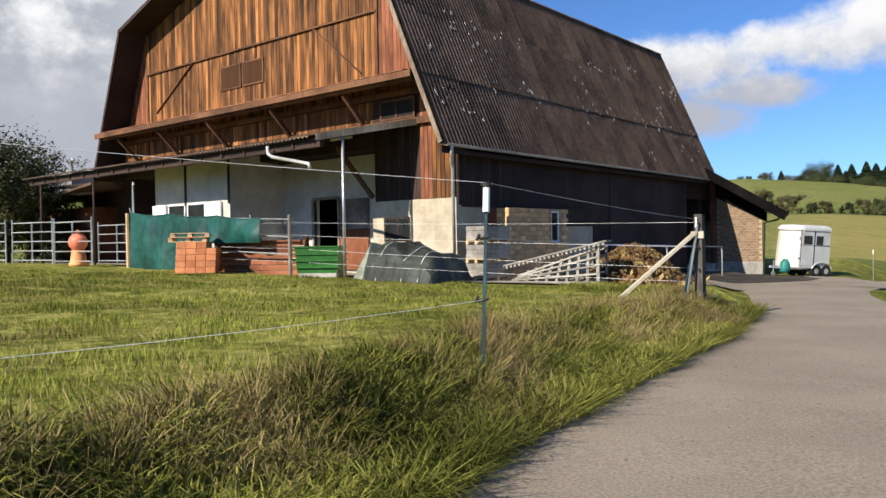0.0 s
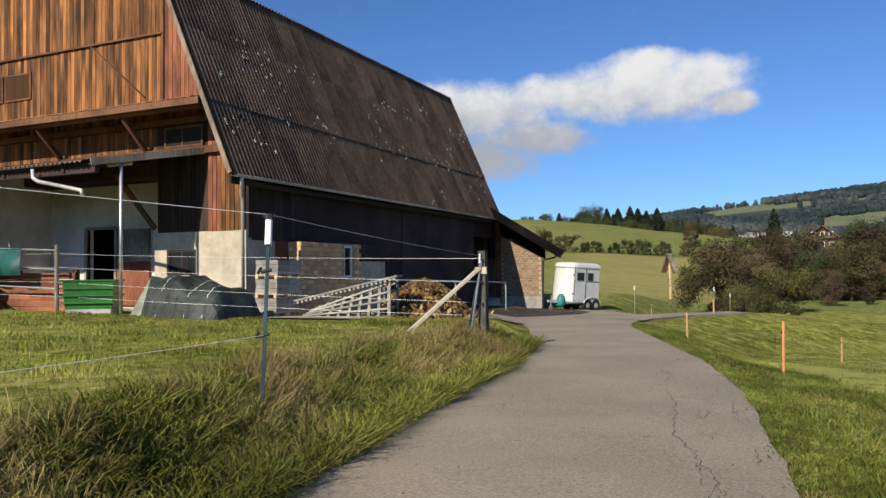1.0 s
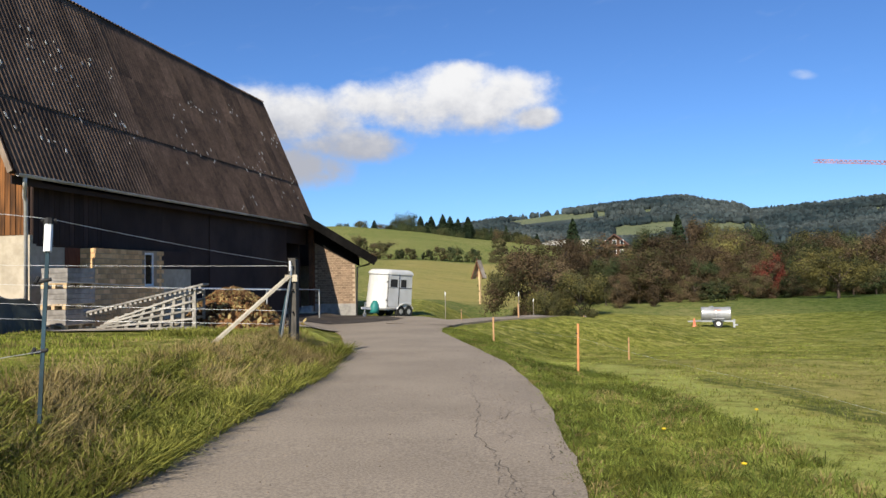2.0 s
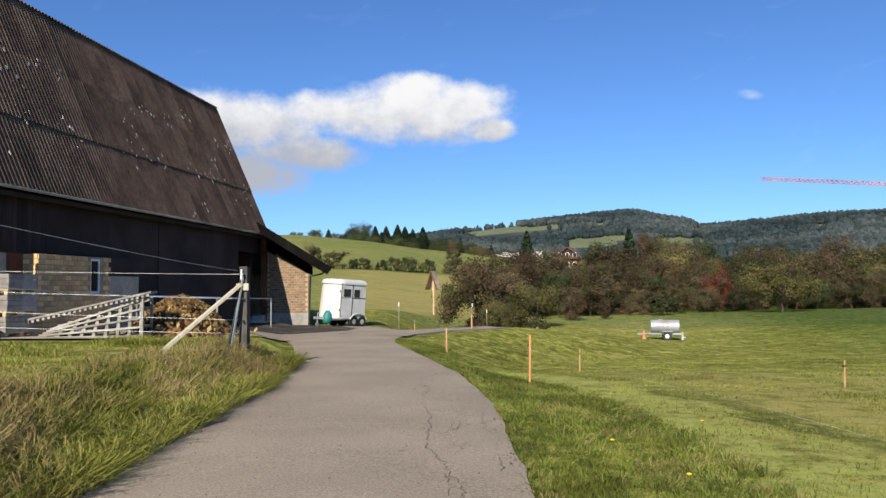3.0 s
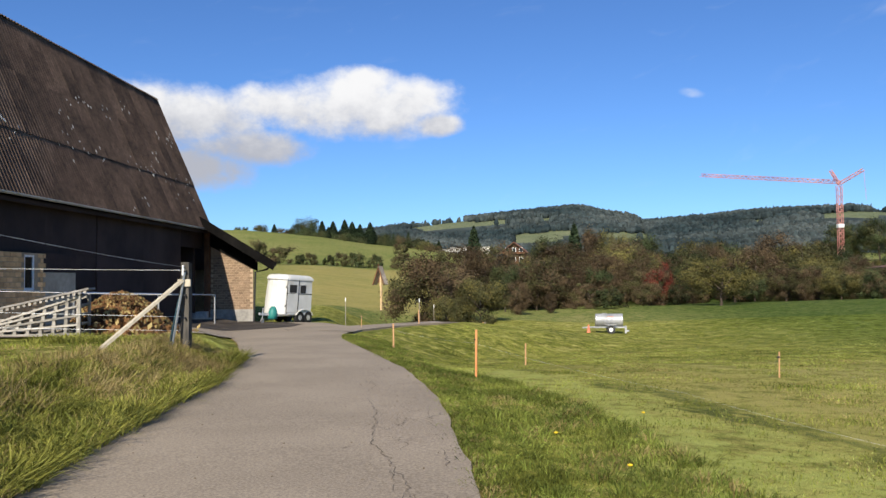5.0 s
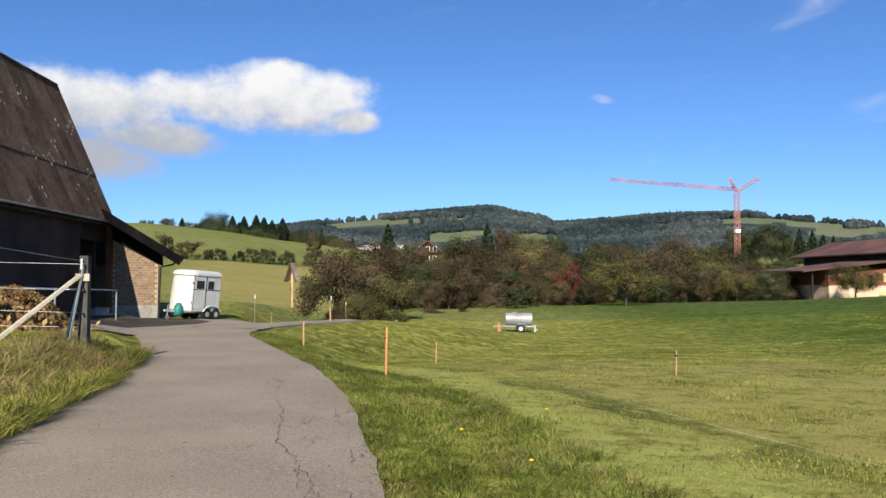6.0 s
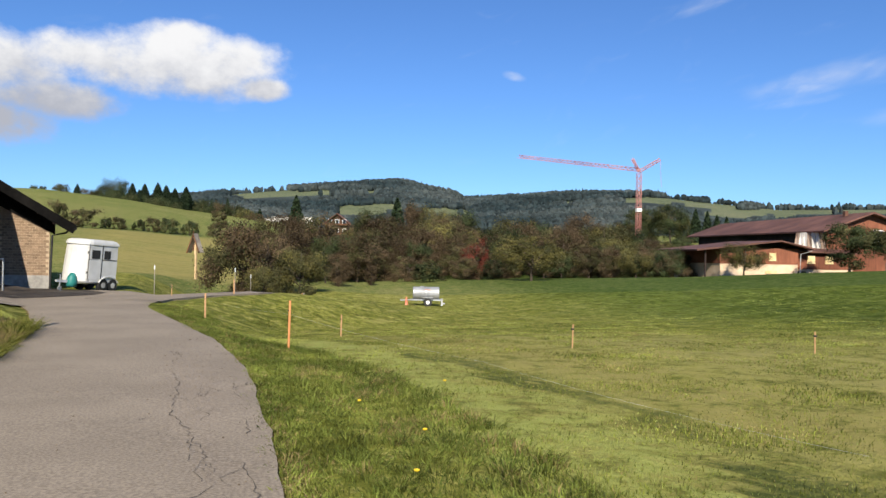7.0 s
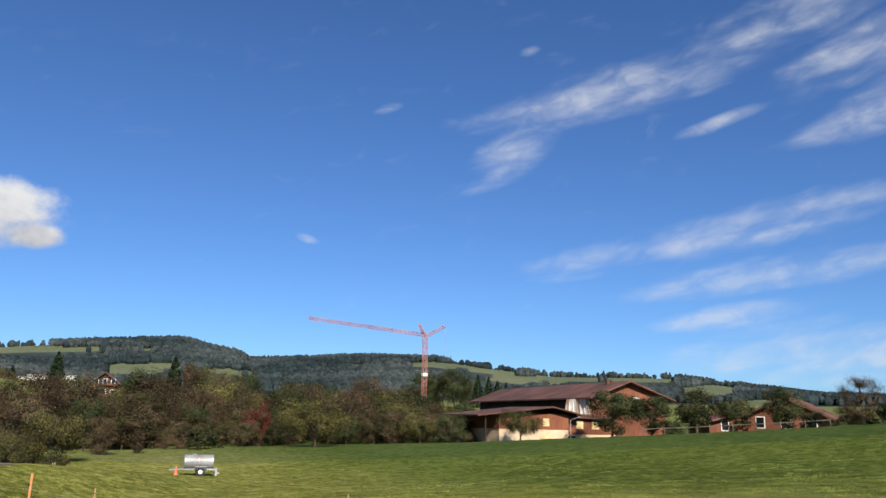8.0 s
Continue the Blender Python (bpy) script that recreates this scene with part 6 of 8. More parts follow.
binm = Solid().hull([(-0.62, -0.45, 0.14), (0.62, -0.45, 0.14), (0.62, 0.45, 0.14), (-0.62, 0.45, 0.14)], [(-0.68, -0.5, 0.95), (0.68, -0.5, 0.95), (0.68, 0.5, 0.95), (-0.68, 0.5, 0.95)])
part("body", binm, GREEN_BIN, bin_)
for zk in (0.3, 0.5, 0.7, 0.92):
    part("rib", Solid().box(-0.71, 0.71, -0.53, 0.53, zk, zk + 0.04), GREEN_BIN, bin_)
part("foot", Solid().box(-0.6, 0.6, -0.45, 0.45, 0.0, 0.14), CONCRETE, bin_, "pale foot")

# heap under a dark tarpaulin
DULL_TARP = material("grey-green tarpaulin", (0.012, 0.016, 0.013), (0.036, 0.043, 0.036), 0.6, 4.0, blotch=1.2, spread=0.35, bump=0.5, spec=0.35, depth=0.05)
hx, hy = -14.9, 16.6
heap = thing("covered_heap", "heap covered with a dull grey-green tarpaulin", "tarpaulin", (hx, hy, ground_at(hx, hy)))
hs = Solid()
n1, n2 = 44, 18
for j in range(n2 + 1):
    for i in range(n1 + 1):
        u, v = -1 + 2 * i / n1, -1 + 2 * j / n2
        body_ = max(0.0, 1 - abs(u) ** 5) * max(0.0, 1 - abs(v) ** 3.2)
        crest = 1.12 - 0.25 * u - 0.16 * abs(math.sin(3.3 * u + 0.4))
        fold = 0.05 * math.sin(6 * u + 5 * v) + 0.16 * abs(noise.noise((u * 2.2, v * 2.2, 1))) - 0.09 * abs(noise.noise((u * 4.5, v * 4.5, 3)))
        hs.v.append((u * 1.45 + fold * 0.5 * (1 - body_), v * 1.0 + fold * (1 - body_), max(-0.02, body_ ** 0.55 * crest + fold * body_)))
for j in range(n2):
    for i in range(n1):
        a0 = j * (n1 + 1) + i
        hs.f.append((a0, a0 + 1, a0 + n1 + 2, a0 + n1 + 1))
        hs.s.append(0)
part("cover", hs, DULL_TARP, heap, "", False)
for u in (-0.35, 0.3, 0.72):
    line_c = [Vector(hs.v[j * (n1 + 1) + int((u + 1) * n1 / 2)]) + Vector((0, 0, 0.02)) for j in range(0, n2 + 1, 2)]
    part("cord", Solid().tube(line_c, 0.008, 5), ROPE, heap, "white tie cord")
part("flap", Solid().hull([(-1.65, -0.9, 0.0), (-1.0, -1.12, 0.0), (-0.8, -0.55, 0.0), (-1.5, -0.3, 0)], [(-1.1, -0.6, 1.15), (-0.9, -0.82, 1.12), (-0.8, -0.5, 1.08), (-1.0, -0.4, 1.1)]), material("pale grey tarpaulin flap", (0.16, 0.18, 0.14), (0.30, 0.32, 0.25), 0.5, 5.0, bump=0.4), heap, "paler loose flap")

# wrapped goods on pallets against the wall
WRAP = material("grey wrapped paving slabs", (0.19, 0.172, 0.15), (0.31, 0.285, 0.255), 0.7, 6.0, blotch=1.5, spread=0.2, bump=0.35)
sx_, sy_ = -13.95, 18.95
for l in range(3):
    z0 = ground_at(sx_, sy_) + 0.56 * l
    c_ = copy_thing(pal, pose(sx_, sy_, z0, 0, 0, 86 + 2 * l))
    c_["label"] = "grey pallet under stacked slabs"
    load = thing("slab_stack", "grey concrete slabs stacked on a pallet by the wall", "slabs", (sx_, sy_, z0 + 0.145), 86 + 2 * l, "slab stacks")
    for j in range(3):
        part("slab", Solid().box(-0.58 + 0.01 * (j % 2), 0.58, -0.4, 0.4 - 0.01 * (j % 2), 0.136 * j, 0.136 * j + 0.128, bevel=0.012), WRAP, load)

# concrete grid blocks under a tilted pale board
GRID = material("weathered grey timber grid", (0.21, 0.195, 0.165), (0.34, 0.315, 0.275), 0.9, 7.0, bump=0.4, each=0.08)
qx, qy = -12.0, 19.95
rack = thing("batten_rack", "grey slatted timber panels fanned out in a stack", "panel stack", (qx, qy, ground_at(qx, qy)), 12)
for l in range(5):
    p_, q_ = Vector((-1.5 + 0.1 * l, 0, 0.04 + 0.055 * l)), Vector((1.25, 0, 0.05 + 0.245 * l))
    for yk in (-0.42, 0.0, 0.42):
        part("runner", Solid().beam(p_ + Vector((0, yk, 0)), q_ + Vector((0, yk, 0)), 0.1, 0.05), GRID, rack)
    for i in range(9):
        m_ = p_.lerp(q_, 0.1 + 0.9 * i / 8.0)
        part("slat", Solid().box(m_.x - 0.05, m_.x + 0.05, -0.46, 0.46, m_.z + 0.026, m_.z + 0.048), GRID, rack)
        gap = 0.055 + 0.19 * (0.1 + 0.9 * i / 8.0) - 0.075
        if l < 4 and gap > 0.03:
            part("block", Solid().box(m_.x - 0.04, m_.x + 0.04, -0.44, -0.3, m_.z + 0.048, m_.z + 0.048 + gap), GRID, rack)
for yk in (-0.42, 0.42):
    part("end_post", Solid().box(1.25, 1.31, yk - 0.04, yk + 0.04, 0.0, 1.1), GRID, rack)
plank_board = thing("tilted_board", "long pale ribbed board leaning on the grid stack", "board", (qx, qy, ground_at(qx, qy)), 12)
part("board", Solid().beam((-1.75, -0.3, 0.5), (1.55, -0.3, 1.24), 0.6, 0.05), WRAP, plank_board, "pale board")
for i in range(24):
    t = i / 23
    part("rib", Solid().box(-1.68 + 3.1 * t, -1.61 + 3.1 * t, -0.58, -0.54, 0.42 + 0.7 * t, 0.49 + 0.7 * t), GRID, plank_board)

# dung and straw heap
MANURE = material("rotting straw and dung", (0.06, 0.026, 0.011), (0.24, 0.125, 0.05), 0.95, 7.0, (1, 1, 1), 1.6, 0.35, 0.9, bump_scale=14, depth=0.08)
mx, my = -10.75, 22.2
dung = thing("dung_heap", "heap of brown straw dung beside the barn", "dung heap", (mx, my, ground_at(mx, my)))
ms = Solid()
n1 = 40
for j in range(n1 + 1):
    for i in range(n1 + 1):
        u, v = -1 + 2 * i / n1, -1 + 2 * j / n1
        rr = math.hypot(u, v)
        bumpy = 0.3 * noise.noise((u * 2.2, v * 2.2, 2)) + 0.16 * noise.noise((u * 6, v * 6, 5)) + 0.07 * noise.noise((u * 14, v * 14, 8))
        ms.v.append((u * 1.35, v * 1.6, max(-0.05, (1 - rr ** 1.6) * 1.15 + bumpy * (1.1 - rr * 0.6))))
for j in range(n1):
    for i in range(n1):
        a0 = j * (n1 + 1) + i
        ms.f.append((a0, a0 + 1, a0 + n1 + 2, a0 + n1 + 1))
        ms.s.append(0)
part("mound", ms, MANURE, dung, "", False)
rs = np.random.default_rng(3)
st_x, st_y = rs.normal(size=3000) * 0.62, rs.normal(size=3000) * 0.75
rr = np.hypot(st_x / 1.55, st_y / 1.9)
st_z = np.maximum(0.0, (1 - rr ** 1.6) * 1.15) + 0.05
tagged(part("straw", cloud_mesh("straw", np.stack([st_x, st_y, st_z], 1), 0.09, [STRAW, MANURE], (rs.random(3000) < 0.6).astype(int), 4, 0.8), None, dung, "loose straw"), kind="stuff")
low_rail = thing("wall_rail", "low galvanised rail along the barn's side wall", "rail", (-12.6, 26.0, -0.2))
LR = Vector((-12.6, 26.0, -0.2))
part("rail", Solid().tube([(-12.6, 22.5, 1.25), (-12.6, 35.0, 0.95)], 0.03, 6), STEEL, low_rail, at=LR)
for yk in (23.0, 26.0, 29.0, 32.0, 35.0):
    part("post", Solid().tube([(-12.6, yk, ground_at(-12.6, yk) - 0.05), (-12.6, yk, 1.25 - (yk - 22.5) * 0.024)], 0.035, 6), STEEL, low_rail, at=LR)
for i, (xk, yk, w_, d_, h_) in enumerate(((-14.9, 38.0, 1.1, 0.7, 0.42), (-14.2, 37.6, 0.6, 0.5, 0.3), (-15.9, 38.3, 0.5, 0.9, 0.34))):
    box_ = thing("stone_trough", "grey concrete trough on boards beside the wall", "trough", (xk, yk, ground_at(xk, yk) + 0.03), 10 * i)
    part("trough", Solid().box(-w_ / 2, w_ / 2, -d_ / 2, d_ / 2, 0.08, 0.08 + h_, bevel=0.04), CONCRETE, box_)
    part("plank", Solid().box(-w_ / 2 - 0.2, w_ / 2 + 0.2, -d_ / 2 - 0.1, -d_ / 2 + 0.08, 0.0, 0.08), PLANK, box_, "pale timber underneath")
    part("plank", Solid().box(-w_ / 2 - 0.2, w_ / 2 + 0.2, d_ / 2 - 0.08, d_ / 2 + 0.1, 0.0, 0.08), PLANK, box_, "pale timber underneath")

# ---------------------------------------------------------------- horse trailer
TX, TY = -10.4, 39.1
trailer = thing("horse_trailer", "old white two-horse trailer parked beside the barn", "trailer", (TX, TY, ground_at(TX, TY) + 0.02), -31)
trailer.matrix_basis = Matrix.Translation((TX, TY, ground_at(TX, TY) - 0.02)) @ Matrix.Rotation(radians(4.0), 4, Vector((-0.26, 0.97, 0.0))) @ pose(0, 0, 0, 0, 0, -29) @ Matrix.Diagonal((0.95, 0.95, 1.04, 1.0))
W, L = 0.78, 1.06


ENAMEL = material("aged white trailer enamel", (0.50, 0.50, 0.475), (0.62, 0.62, 0.60), 0.45, 2.0, blotch=0.7, spread=0.08, bump=0.03, spec=0.5)


def trailer_ring(z, s, nose):
    pts = []
    for t in np.linspace(-1, 1, 9):
        a = t * math.pi / 2
        pts.append((W * s * math.sin(a), -(L - 0.45) * s - nose * 0.55 * math.cos(a) - 0.02, z))
    return pts + [(W * s, L * s, z), (-W * s, L * s, z)]


bodyv = Solid()
rings_ = [(0.40, 0.96, 1.12), (0.46, 1.0, 1.2), (0.9, 1.0, 1.16), (1.5, 1.0, 1.04), (2.1, 0.985, 0.9), (2.11, 1.035, 0.98), (2.17, 1.035, 0.98), (2.25, 1.0, 0.94), (2.32, 0.93, 0.86), (2.36, 0.8, 0.72)]
rr_ = [trailer_ring(*r) for r in rings_]
k = len(rr_[0])
for r in rr_:
    bodyv.v += r
for i in range(len(rr_) - 1):
    for j in range(k):
        bodyv.f.append((i * k + j, i * k + (j + 1) % k, (i + 1) * k + (j + 1) % k, (i + 1) * k + j))
        bodyv.s.append(0)
bodyv.f += [tuple(range(k - 1, -1, -1)), tuple(range((len(rr_) - 1) * k, len(rr_) * k))]
bodyv.s += [0, 0]
part("body", bodyv, ENAMEL, trailer)
for xk in (W + 0.008, -W - 0.008):
    part("trim", Solid().beam((xk, -0.9, 1.46), (xk, L, 1.46), 0.012, 0.03), BLACK, trailer, "dark trim strip")
door_t = part("door", Solid().box(W, W + 0.014, -0.8, -0.02, 0.55, 2.02), ENAMEL, trailer, "white groom's door")
part("window", Solid().box(W + 0.014, W + 0.022, -0.68, -0.14, 1.5, 1.88), BLACK, door_t, "black window")
for zk in (0.8, 1.7):
    part("hinge", Solid().box(W + 0.012, W + 0.03, -0.98, -0.92, zk, zk + 0.1), BLACK, door_t)
part("window", Solid().box(W - 0.002, W + 0.012, 0.14, 0.56, 1.5, 1.88), BLACK, trailer, "small black side window")
for yk in (0.0, -0.86):
    part("seam", Solid().box(W, W + 0.014, yk, yk + 0.035, 0.5, 2.12), BLACK, trailer, "dark panel seam")
for xk in (-0.35, 0.42):
    part("seam", Solid().box(xk, xk + 0.02, -L + 0.38, -L + 0.42, 0.6, 2.1), BLACK, trailer, "dark panel seam")
for sx in (-1, 1):
    arch = Solid()
    for a0, a1 in zip(np.linspace(0.25, 2.9, 9), np.linspace(0.25, 2.9, 9)[1:]):
        ring_ = lambda t, r_: (0.54 - 0.66 * math.cos(t), 0.34 + r_ * math.sin(t))
        (ya, za), (yb, zb), (yc, zc_), (yd, zd) = ring_(a0, 0.34), ring_(a1, 0.34), ring_(a1, 0.385), ring_(a0, 0.385)
        arch.hull([(sx * (W - 0.02), ya, za), (sx * (W - 0.02), yb, zb), (sx * (W - 0.02), yc, zc_), (sx * (W - 0.02), yd, zd)], [(sx * (W + 0.07), ya, za), (sx * (W + 0.07), yb, zb), (sx * (W + 0.07), yc, zc_), (sx * (W + 0.07), yd, zd)])
    part("mudguard", arch, ENAMEL, trailer, "white mudguard")
    for yk in (0.22, 0.86):
        wheel = part("wheel", Solid().tube([(sx * (W - 0.16), yk, 0.3), (sx * (W + 0.03), yk, 0.3)], 0.3, 18), BLACK, trailer, "black tyre", False)
        part("rim", Solid().tube([(sx * (W + 0.02), yk, 0.3), (sx * (W + 0.045), yk, 0.3)], 0.13, 14), ZINC, wheel, "dull grey rim")
part("chassis", Solid().box(-0.5, 0.5, -1.2, 1.15, 0.34, 0.43), STEEL, trailer)
part("drawbar", Solid().beam((-0.45, -1.2, 0.4), (0, -1.95, 0.42), 0.08, 0.1).beam((0.45, -1.2, 0.4), (0, -1.95, 0.42), 0.08, 0.1), STEEL, trailer, "galvanised drawbar")
part("jockey_wheel", Solid().tube([(0.08, -1.8, 0.12), (0.08, -1.8, 0.7)], 0.03, 8).tube([(0.04, -1.8, 0.1), (0.12, -1.8, 0.1)], 0.1, 12), STEEL, trailer, "jockey wheel")
TEAL = material("teal plastic", (0.012, 0.11, 0.10), (0.025, 0.18, 0.16), 0.5, 6.0, bump=0.05)
part("cover", Solid().lathe([(0.24, 0), (0.26, 0.2), (0.2, 0.45), (0.1, 0.6)], 14, (0.3, -1.3, 0.2)), TEAL, trailer, "teal drawbar cover", True)
part("lamp", Solid().box(W, W + 0.02, 0.98, 1.05, 0.5, 0.6), ORANGE, trailer, "small side lamp")

# ---------------------------------------------------------------- water tank on wheels
BRIGHT = material("brushed galvanised tank", (0.26, 0.265, 0.27), (0.38, 0.385, 0.39), 0.55, 8.0, metal=0.35, bump=0.08)
FADED_RED = material("sun-faded red print", (0.42, 0.22, 0.19), (0.52, 0.32, 0.28), 0.6, 9.0, bump=0.0)
kx, ky, kz = at_az(8.4, 49.5)
tank = thing("water_tank", "galvanised water tank trailer standing in the field", "water tank", (kx, ky, kz), -6)
R_ = 0.47
part("barrel", Solid().tube([(-0.98, 0, 0.95), (-0.93, 0, 0.95), (0.93, 0, 0.95), (0.98, 0, 0.95)], R_, 26), BRIGHT, tank, "", True)
for xk in (-0.9, 0.0, 0.9):
    part("band", Solid().tube([(xk - 0.02, 0, 0.95), (xk + 0.02, 0, 0.95)], R_ + 0.012, 26), STEEL, tank)
part("lid", Solid().tube([(-0.3, 0, 1.41), (-0.3, 0, 1.47)], 0.17, 14), STEEL, tank, "round filler lid")
part("label_plate", Solid().beam((-0.12, -0.4, 1.21), (0.32, -0.4, 1.21), 0.03, 0.1), FADED_RED, tank, "faded red plate")
part("frame", Solid().box(-1.1, 1.1, -0.32, 0.32, 0.4, 0.5), STEEL, tank)
for sy in (-1, 1):
    wheel = part("wheel", Solid().tube([(0.12, sy * 0.62, 0.3), (0.12, sy * 0.8, 0.3)], 0.3, 18), BLACK, tank, "black tyre")
    part("rim", Solid().tube([(0.12, sy * 0.6, 0.3), (0.12, sy * 0.81, 0.3)], 0.14, 14), WHITE_PAINT, wheel, "white rim")
    part("mudguard", Solid().box(-0.28, 0.52, sy * 0.72 - 0.11, sy * 0.72 + 0.11, 0.63, 0.67), BRIGHT, tank)
tank.scale = (0.86, 0.86, 0.86)
part("drawbar", Solid().beam((-1.1, 0, 0.45), (-1.9, 0, 0.4), 0.1, 0.1), STEEL, tank)
part("support", Solid().box(1.12, 1.25, -0.2, 0.2, 0.0, 0.55).box(1.25, 1.42, -0.2, 0.2, 0.14, 0.22), BRIGHT, tank, "pale drinking bowl support")
cone = thing("traffic_cone", "orange cone beside the water tank's drawbar", "cone", at_az(6.95, 49.2))
part("cone", Solid().lathe([(0.15, 0), (0.15, 0.03), (0.1, 0.04), (0.07, 0.27), (0.04, 0.47), (0.015, 0.5)], 12), ORANGE_SOFT, cone)

# ---------------------------------------------------------------- field poles
def pole(azimuth, dist, tall, mat, label, white=False, r=0.013):
    x, y, z = at_az(azimuth, dist)
    p = thing("fence_pole", label, "fence pole", (x, y, z), 0, "field fence poles")
    part("rod", Solid().tube([(0, 0, -0.15), (0.02 * random.uniform(-1, 1), 0, tall)], r, 7), mat, p)
    if white:
        part("tip", Solid().tube([(0, 0, tall - 0.16), (0, 0, tall + 0.02)], r * 1.5, 7), WHITE_PAINT, p, "white tip")
    else:
        part("clip", Solid().tube([(-0.03, 0, tall * 0.8), (0.03, 0, tall * 0.8)], 0.02, 6), BLACK, p)
    return Vector((x, y, z))


PALE_ORANGE = material("faded orange fibreglass", (0.46, 0.25, 0.12), (0.56, 0.33, 0.17), 0.6, 6.0, bump=0.1)
line_ = [pole(-1.39, 15.66, 0.99, ORANGE, "orange fibreglass fence pole in the field", r=0.023), pole(2.3, 22.3, 0.62, PALE_ORANGE, "faded orange fence pole in the field", r=0.02), pole(-7.41, 24.7, 0.8, PALE_ORANGE, "faded orange fence pole by the road", r=0.028)]
p4_ = pole(19.6, 15.8, 0.5, PALE_ORANGE, "short faded orange pole in the grass")
p5_ = pole(35.9, 16.1, 0.42, PALE_ORANGE, "short faded orange pole in the grass")
pole(-5.46, 36.6, 1.2, WOOD_GREY, "thin post with a white tip by the lane", True)
pole(-5.5, 35.9, 0.7, PALE_ORANGE, "faded orange pole by the lane", r=0.03)
pole(-9.75, 33.0, 0.55, PALE_ORANGE, "short faded orange pole by the lane")
pole(-4.38, 44.0, 1.15, WOOD_GREY, "thin post with a white tip by the lane", True)
pole(-10.9, 34.6, 1.28, WOOD_GREY, "thin post with a white tip on the pasture", True)
pole(-7.72, 50.0, 0.9, WOOD_GREY, "thin post with a white tip on the pasture", True)
for a_ in (-2.07, -1.44, -0.75, -0.6):
    pole(a_, 54.0, 1.05, WOOD_GREY if a_ > -0.7 or a_ == -1.44 else PALE_ORANGE, "weathered pole at the thicket's edge", r=0.035)
GREY_ROPE = material("greyed fence rope", (0.40, 0.40, 0.38), (0.55, 0.55, 0.52), 0.7, 30.0, bump=0.0)
field_rope = thing("field_rope", "thin greyed electric rope along the field's edge", "fence rope", (5.1, 14.3, -0.3))
part("rope", wire([line_[2] + Vector((0, 0, 0.6)), line_[0] + Vector((0, 0, 0.72)), Vector((2.6, 10.2, 0.02)), Vector((4.6, 5.4, -0.05))], 0.05, 0.0011), GREY_ROPE, field_rope, at=(5.1, 14.3, -0.3))

# wayside cross under a little roof
sx_, sy_, sz_ = at_az(-8.25, 84)
shrine = thing("wayside_cross", "wooden wayside cross under a small pitched roof", "wayside cross", (sx_, sy_, sz_), -30)
part("post", Solid().box(-0.12, 0.12, -0.1, 0.1, -0.2, 4.3), WOOD_NEW, shrine, "pale wooden post")
part("crossbar", Solid().box(-0.42, 0.42, -0.1, 0.04, 3.3, 3.48), WOOD_BEAM, shrine)
for sx in (-1, 1):
    part("roof_board", Solid().hull([(0, -0.6, 4.55), (sx * 0.92, -0.6, 2.72), (sx * 1.02, -0.6, 2.78), (0, -0.6, 4.75)], [(0, 0.3, 4.55), (sx * 0.92, 0.3, 2.72), (sx * 1.02, 0.3, 2.78), (0, 0.3, 4.75)]), WOOD_GREY, shrine, "steep weathered roof board")
    part("verge_board", Solid().beam((0, -0.63, 4.62), (sx * 0.99, -0.63, 2.72), 0.04, 0.16), WOOD_BEAM, shrine)
part("back_board", Solid().hull([(-0.8, 0.2, 2.95), (0.8, 0.2, 2.95), (0, 0.2, 4.5)], [(-0.8, 0.25, 2.95), (0.8, 0.25, 2.95), (0, 0.25, 4.5)]), WOOD_BEAM, shrine)
shrine.scale = (0.8, 0.8, 1.0)
part("figure_board", Solid().box(-0.14, 0.14, -0.18, -0.1, 2.6, 3.5), WOOD_NEW, shrine)
part("finial", Solid().box(-0.05, 0.05, -0.6, -0.5, 4.7, 5.0), WOOD_BEAM, shrine)

# ---------------------------------------------------------------- tower crane
RED = material("red and white crane steel", (0.36, 0.12, 0.10), (0.52, 0.26, 0.23), 0.5, 0.8, blotch=0.25, bump=0.0)
cx, cy = 80.8, 183.7
crane = thing("tower_crane", "slim red tower crane with a raised jib behind the trees", "crane", (cx, cy, ground_at(cx, cy)))
ztop = 22.9 - ground_at(cx, cy)


def lattice(p, q, w, bays, r, tri=False):
    p, q = Vector(p), Vector(q)
    d = (q - p).normalized()
    side = d.cross(Vector((0, 0, 1)))
    side = side.normalized() if side.length > 0.01 else Vector((1, 0, 0))
    up = side.cross(d)
    cs = [side * w / 2 + up * w / 2, -side * w / 2 + up * w / 2, -side * w / 2 - up * w / 2, side * w / 2 - up * w / 2]
    if tri:
        cs = [up * w * 0.9, side * w / 2, -side * w / 2]
    s = Solid()
    for c in cs:
        s.beam(p + c, q + c, r, r)
    for i in range(bays):
        a, b = p.lerp(q, i / bays), p.lerp(q, (i + 1) / bays)
        for j in range(len(cs)):
            c0, c1 = cs[j], cs[(j + 1) % len(cs)]
            s.beam(a + c0, b + c1, r * 0.6, r * 0.6)
            s.beam(a + c0, a + c1, r * 0.6, r * 0.6)
    return s


part("mast", lattice((0, 0, -0.5), (0, 0, ztop), 1.0, 16, 0.1), RED, crane, "red lattice mast")
tip = Vector((58.5 - cx, 217.8 - cy, 29.9 - ground_at(cx, cy)))
root = Vector((0, 0, ztop + 0.3))
part("jib", lattice(root, tip, 0.95, 30, 0.13, True), RED, crane, "red lattice jib")
back_ = Vector((4.0, -3.5, ztop + 3.1))
part("counter_jib", lattice(root, back_, 0.6, 5, 0.09), RED, crane)
part("peak", lattice(root, root + Vector((-1.2, 1.5, 3.4)), 0.5, 4, 0.1), RED, crane)
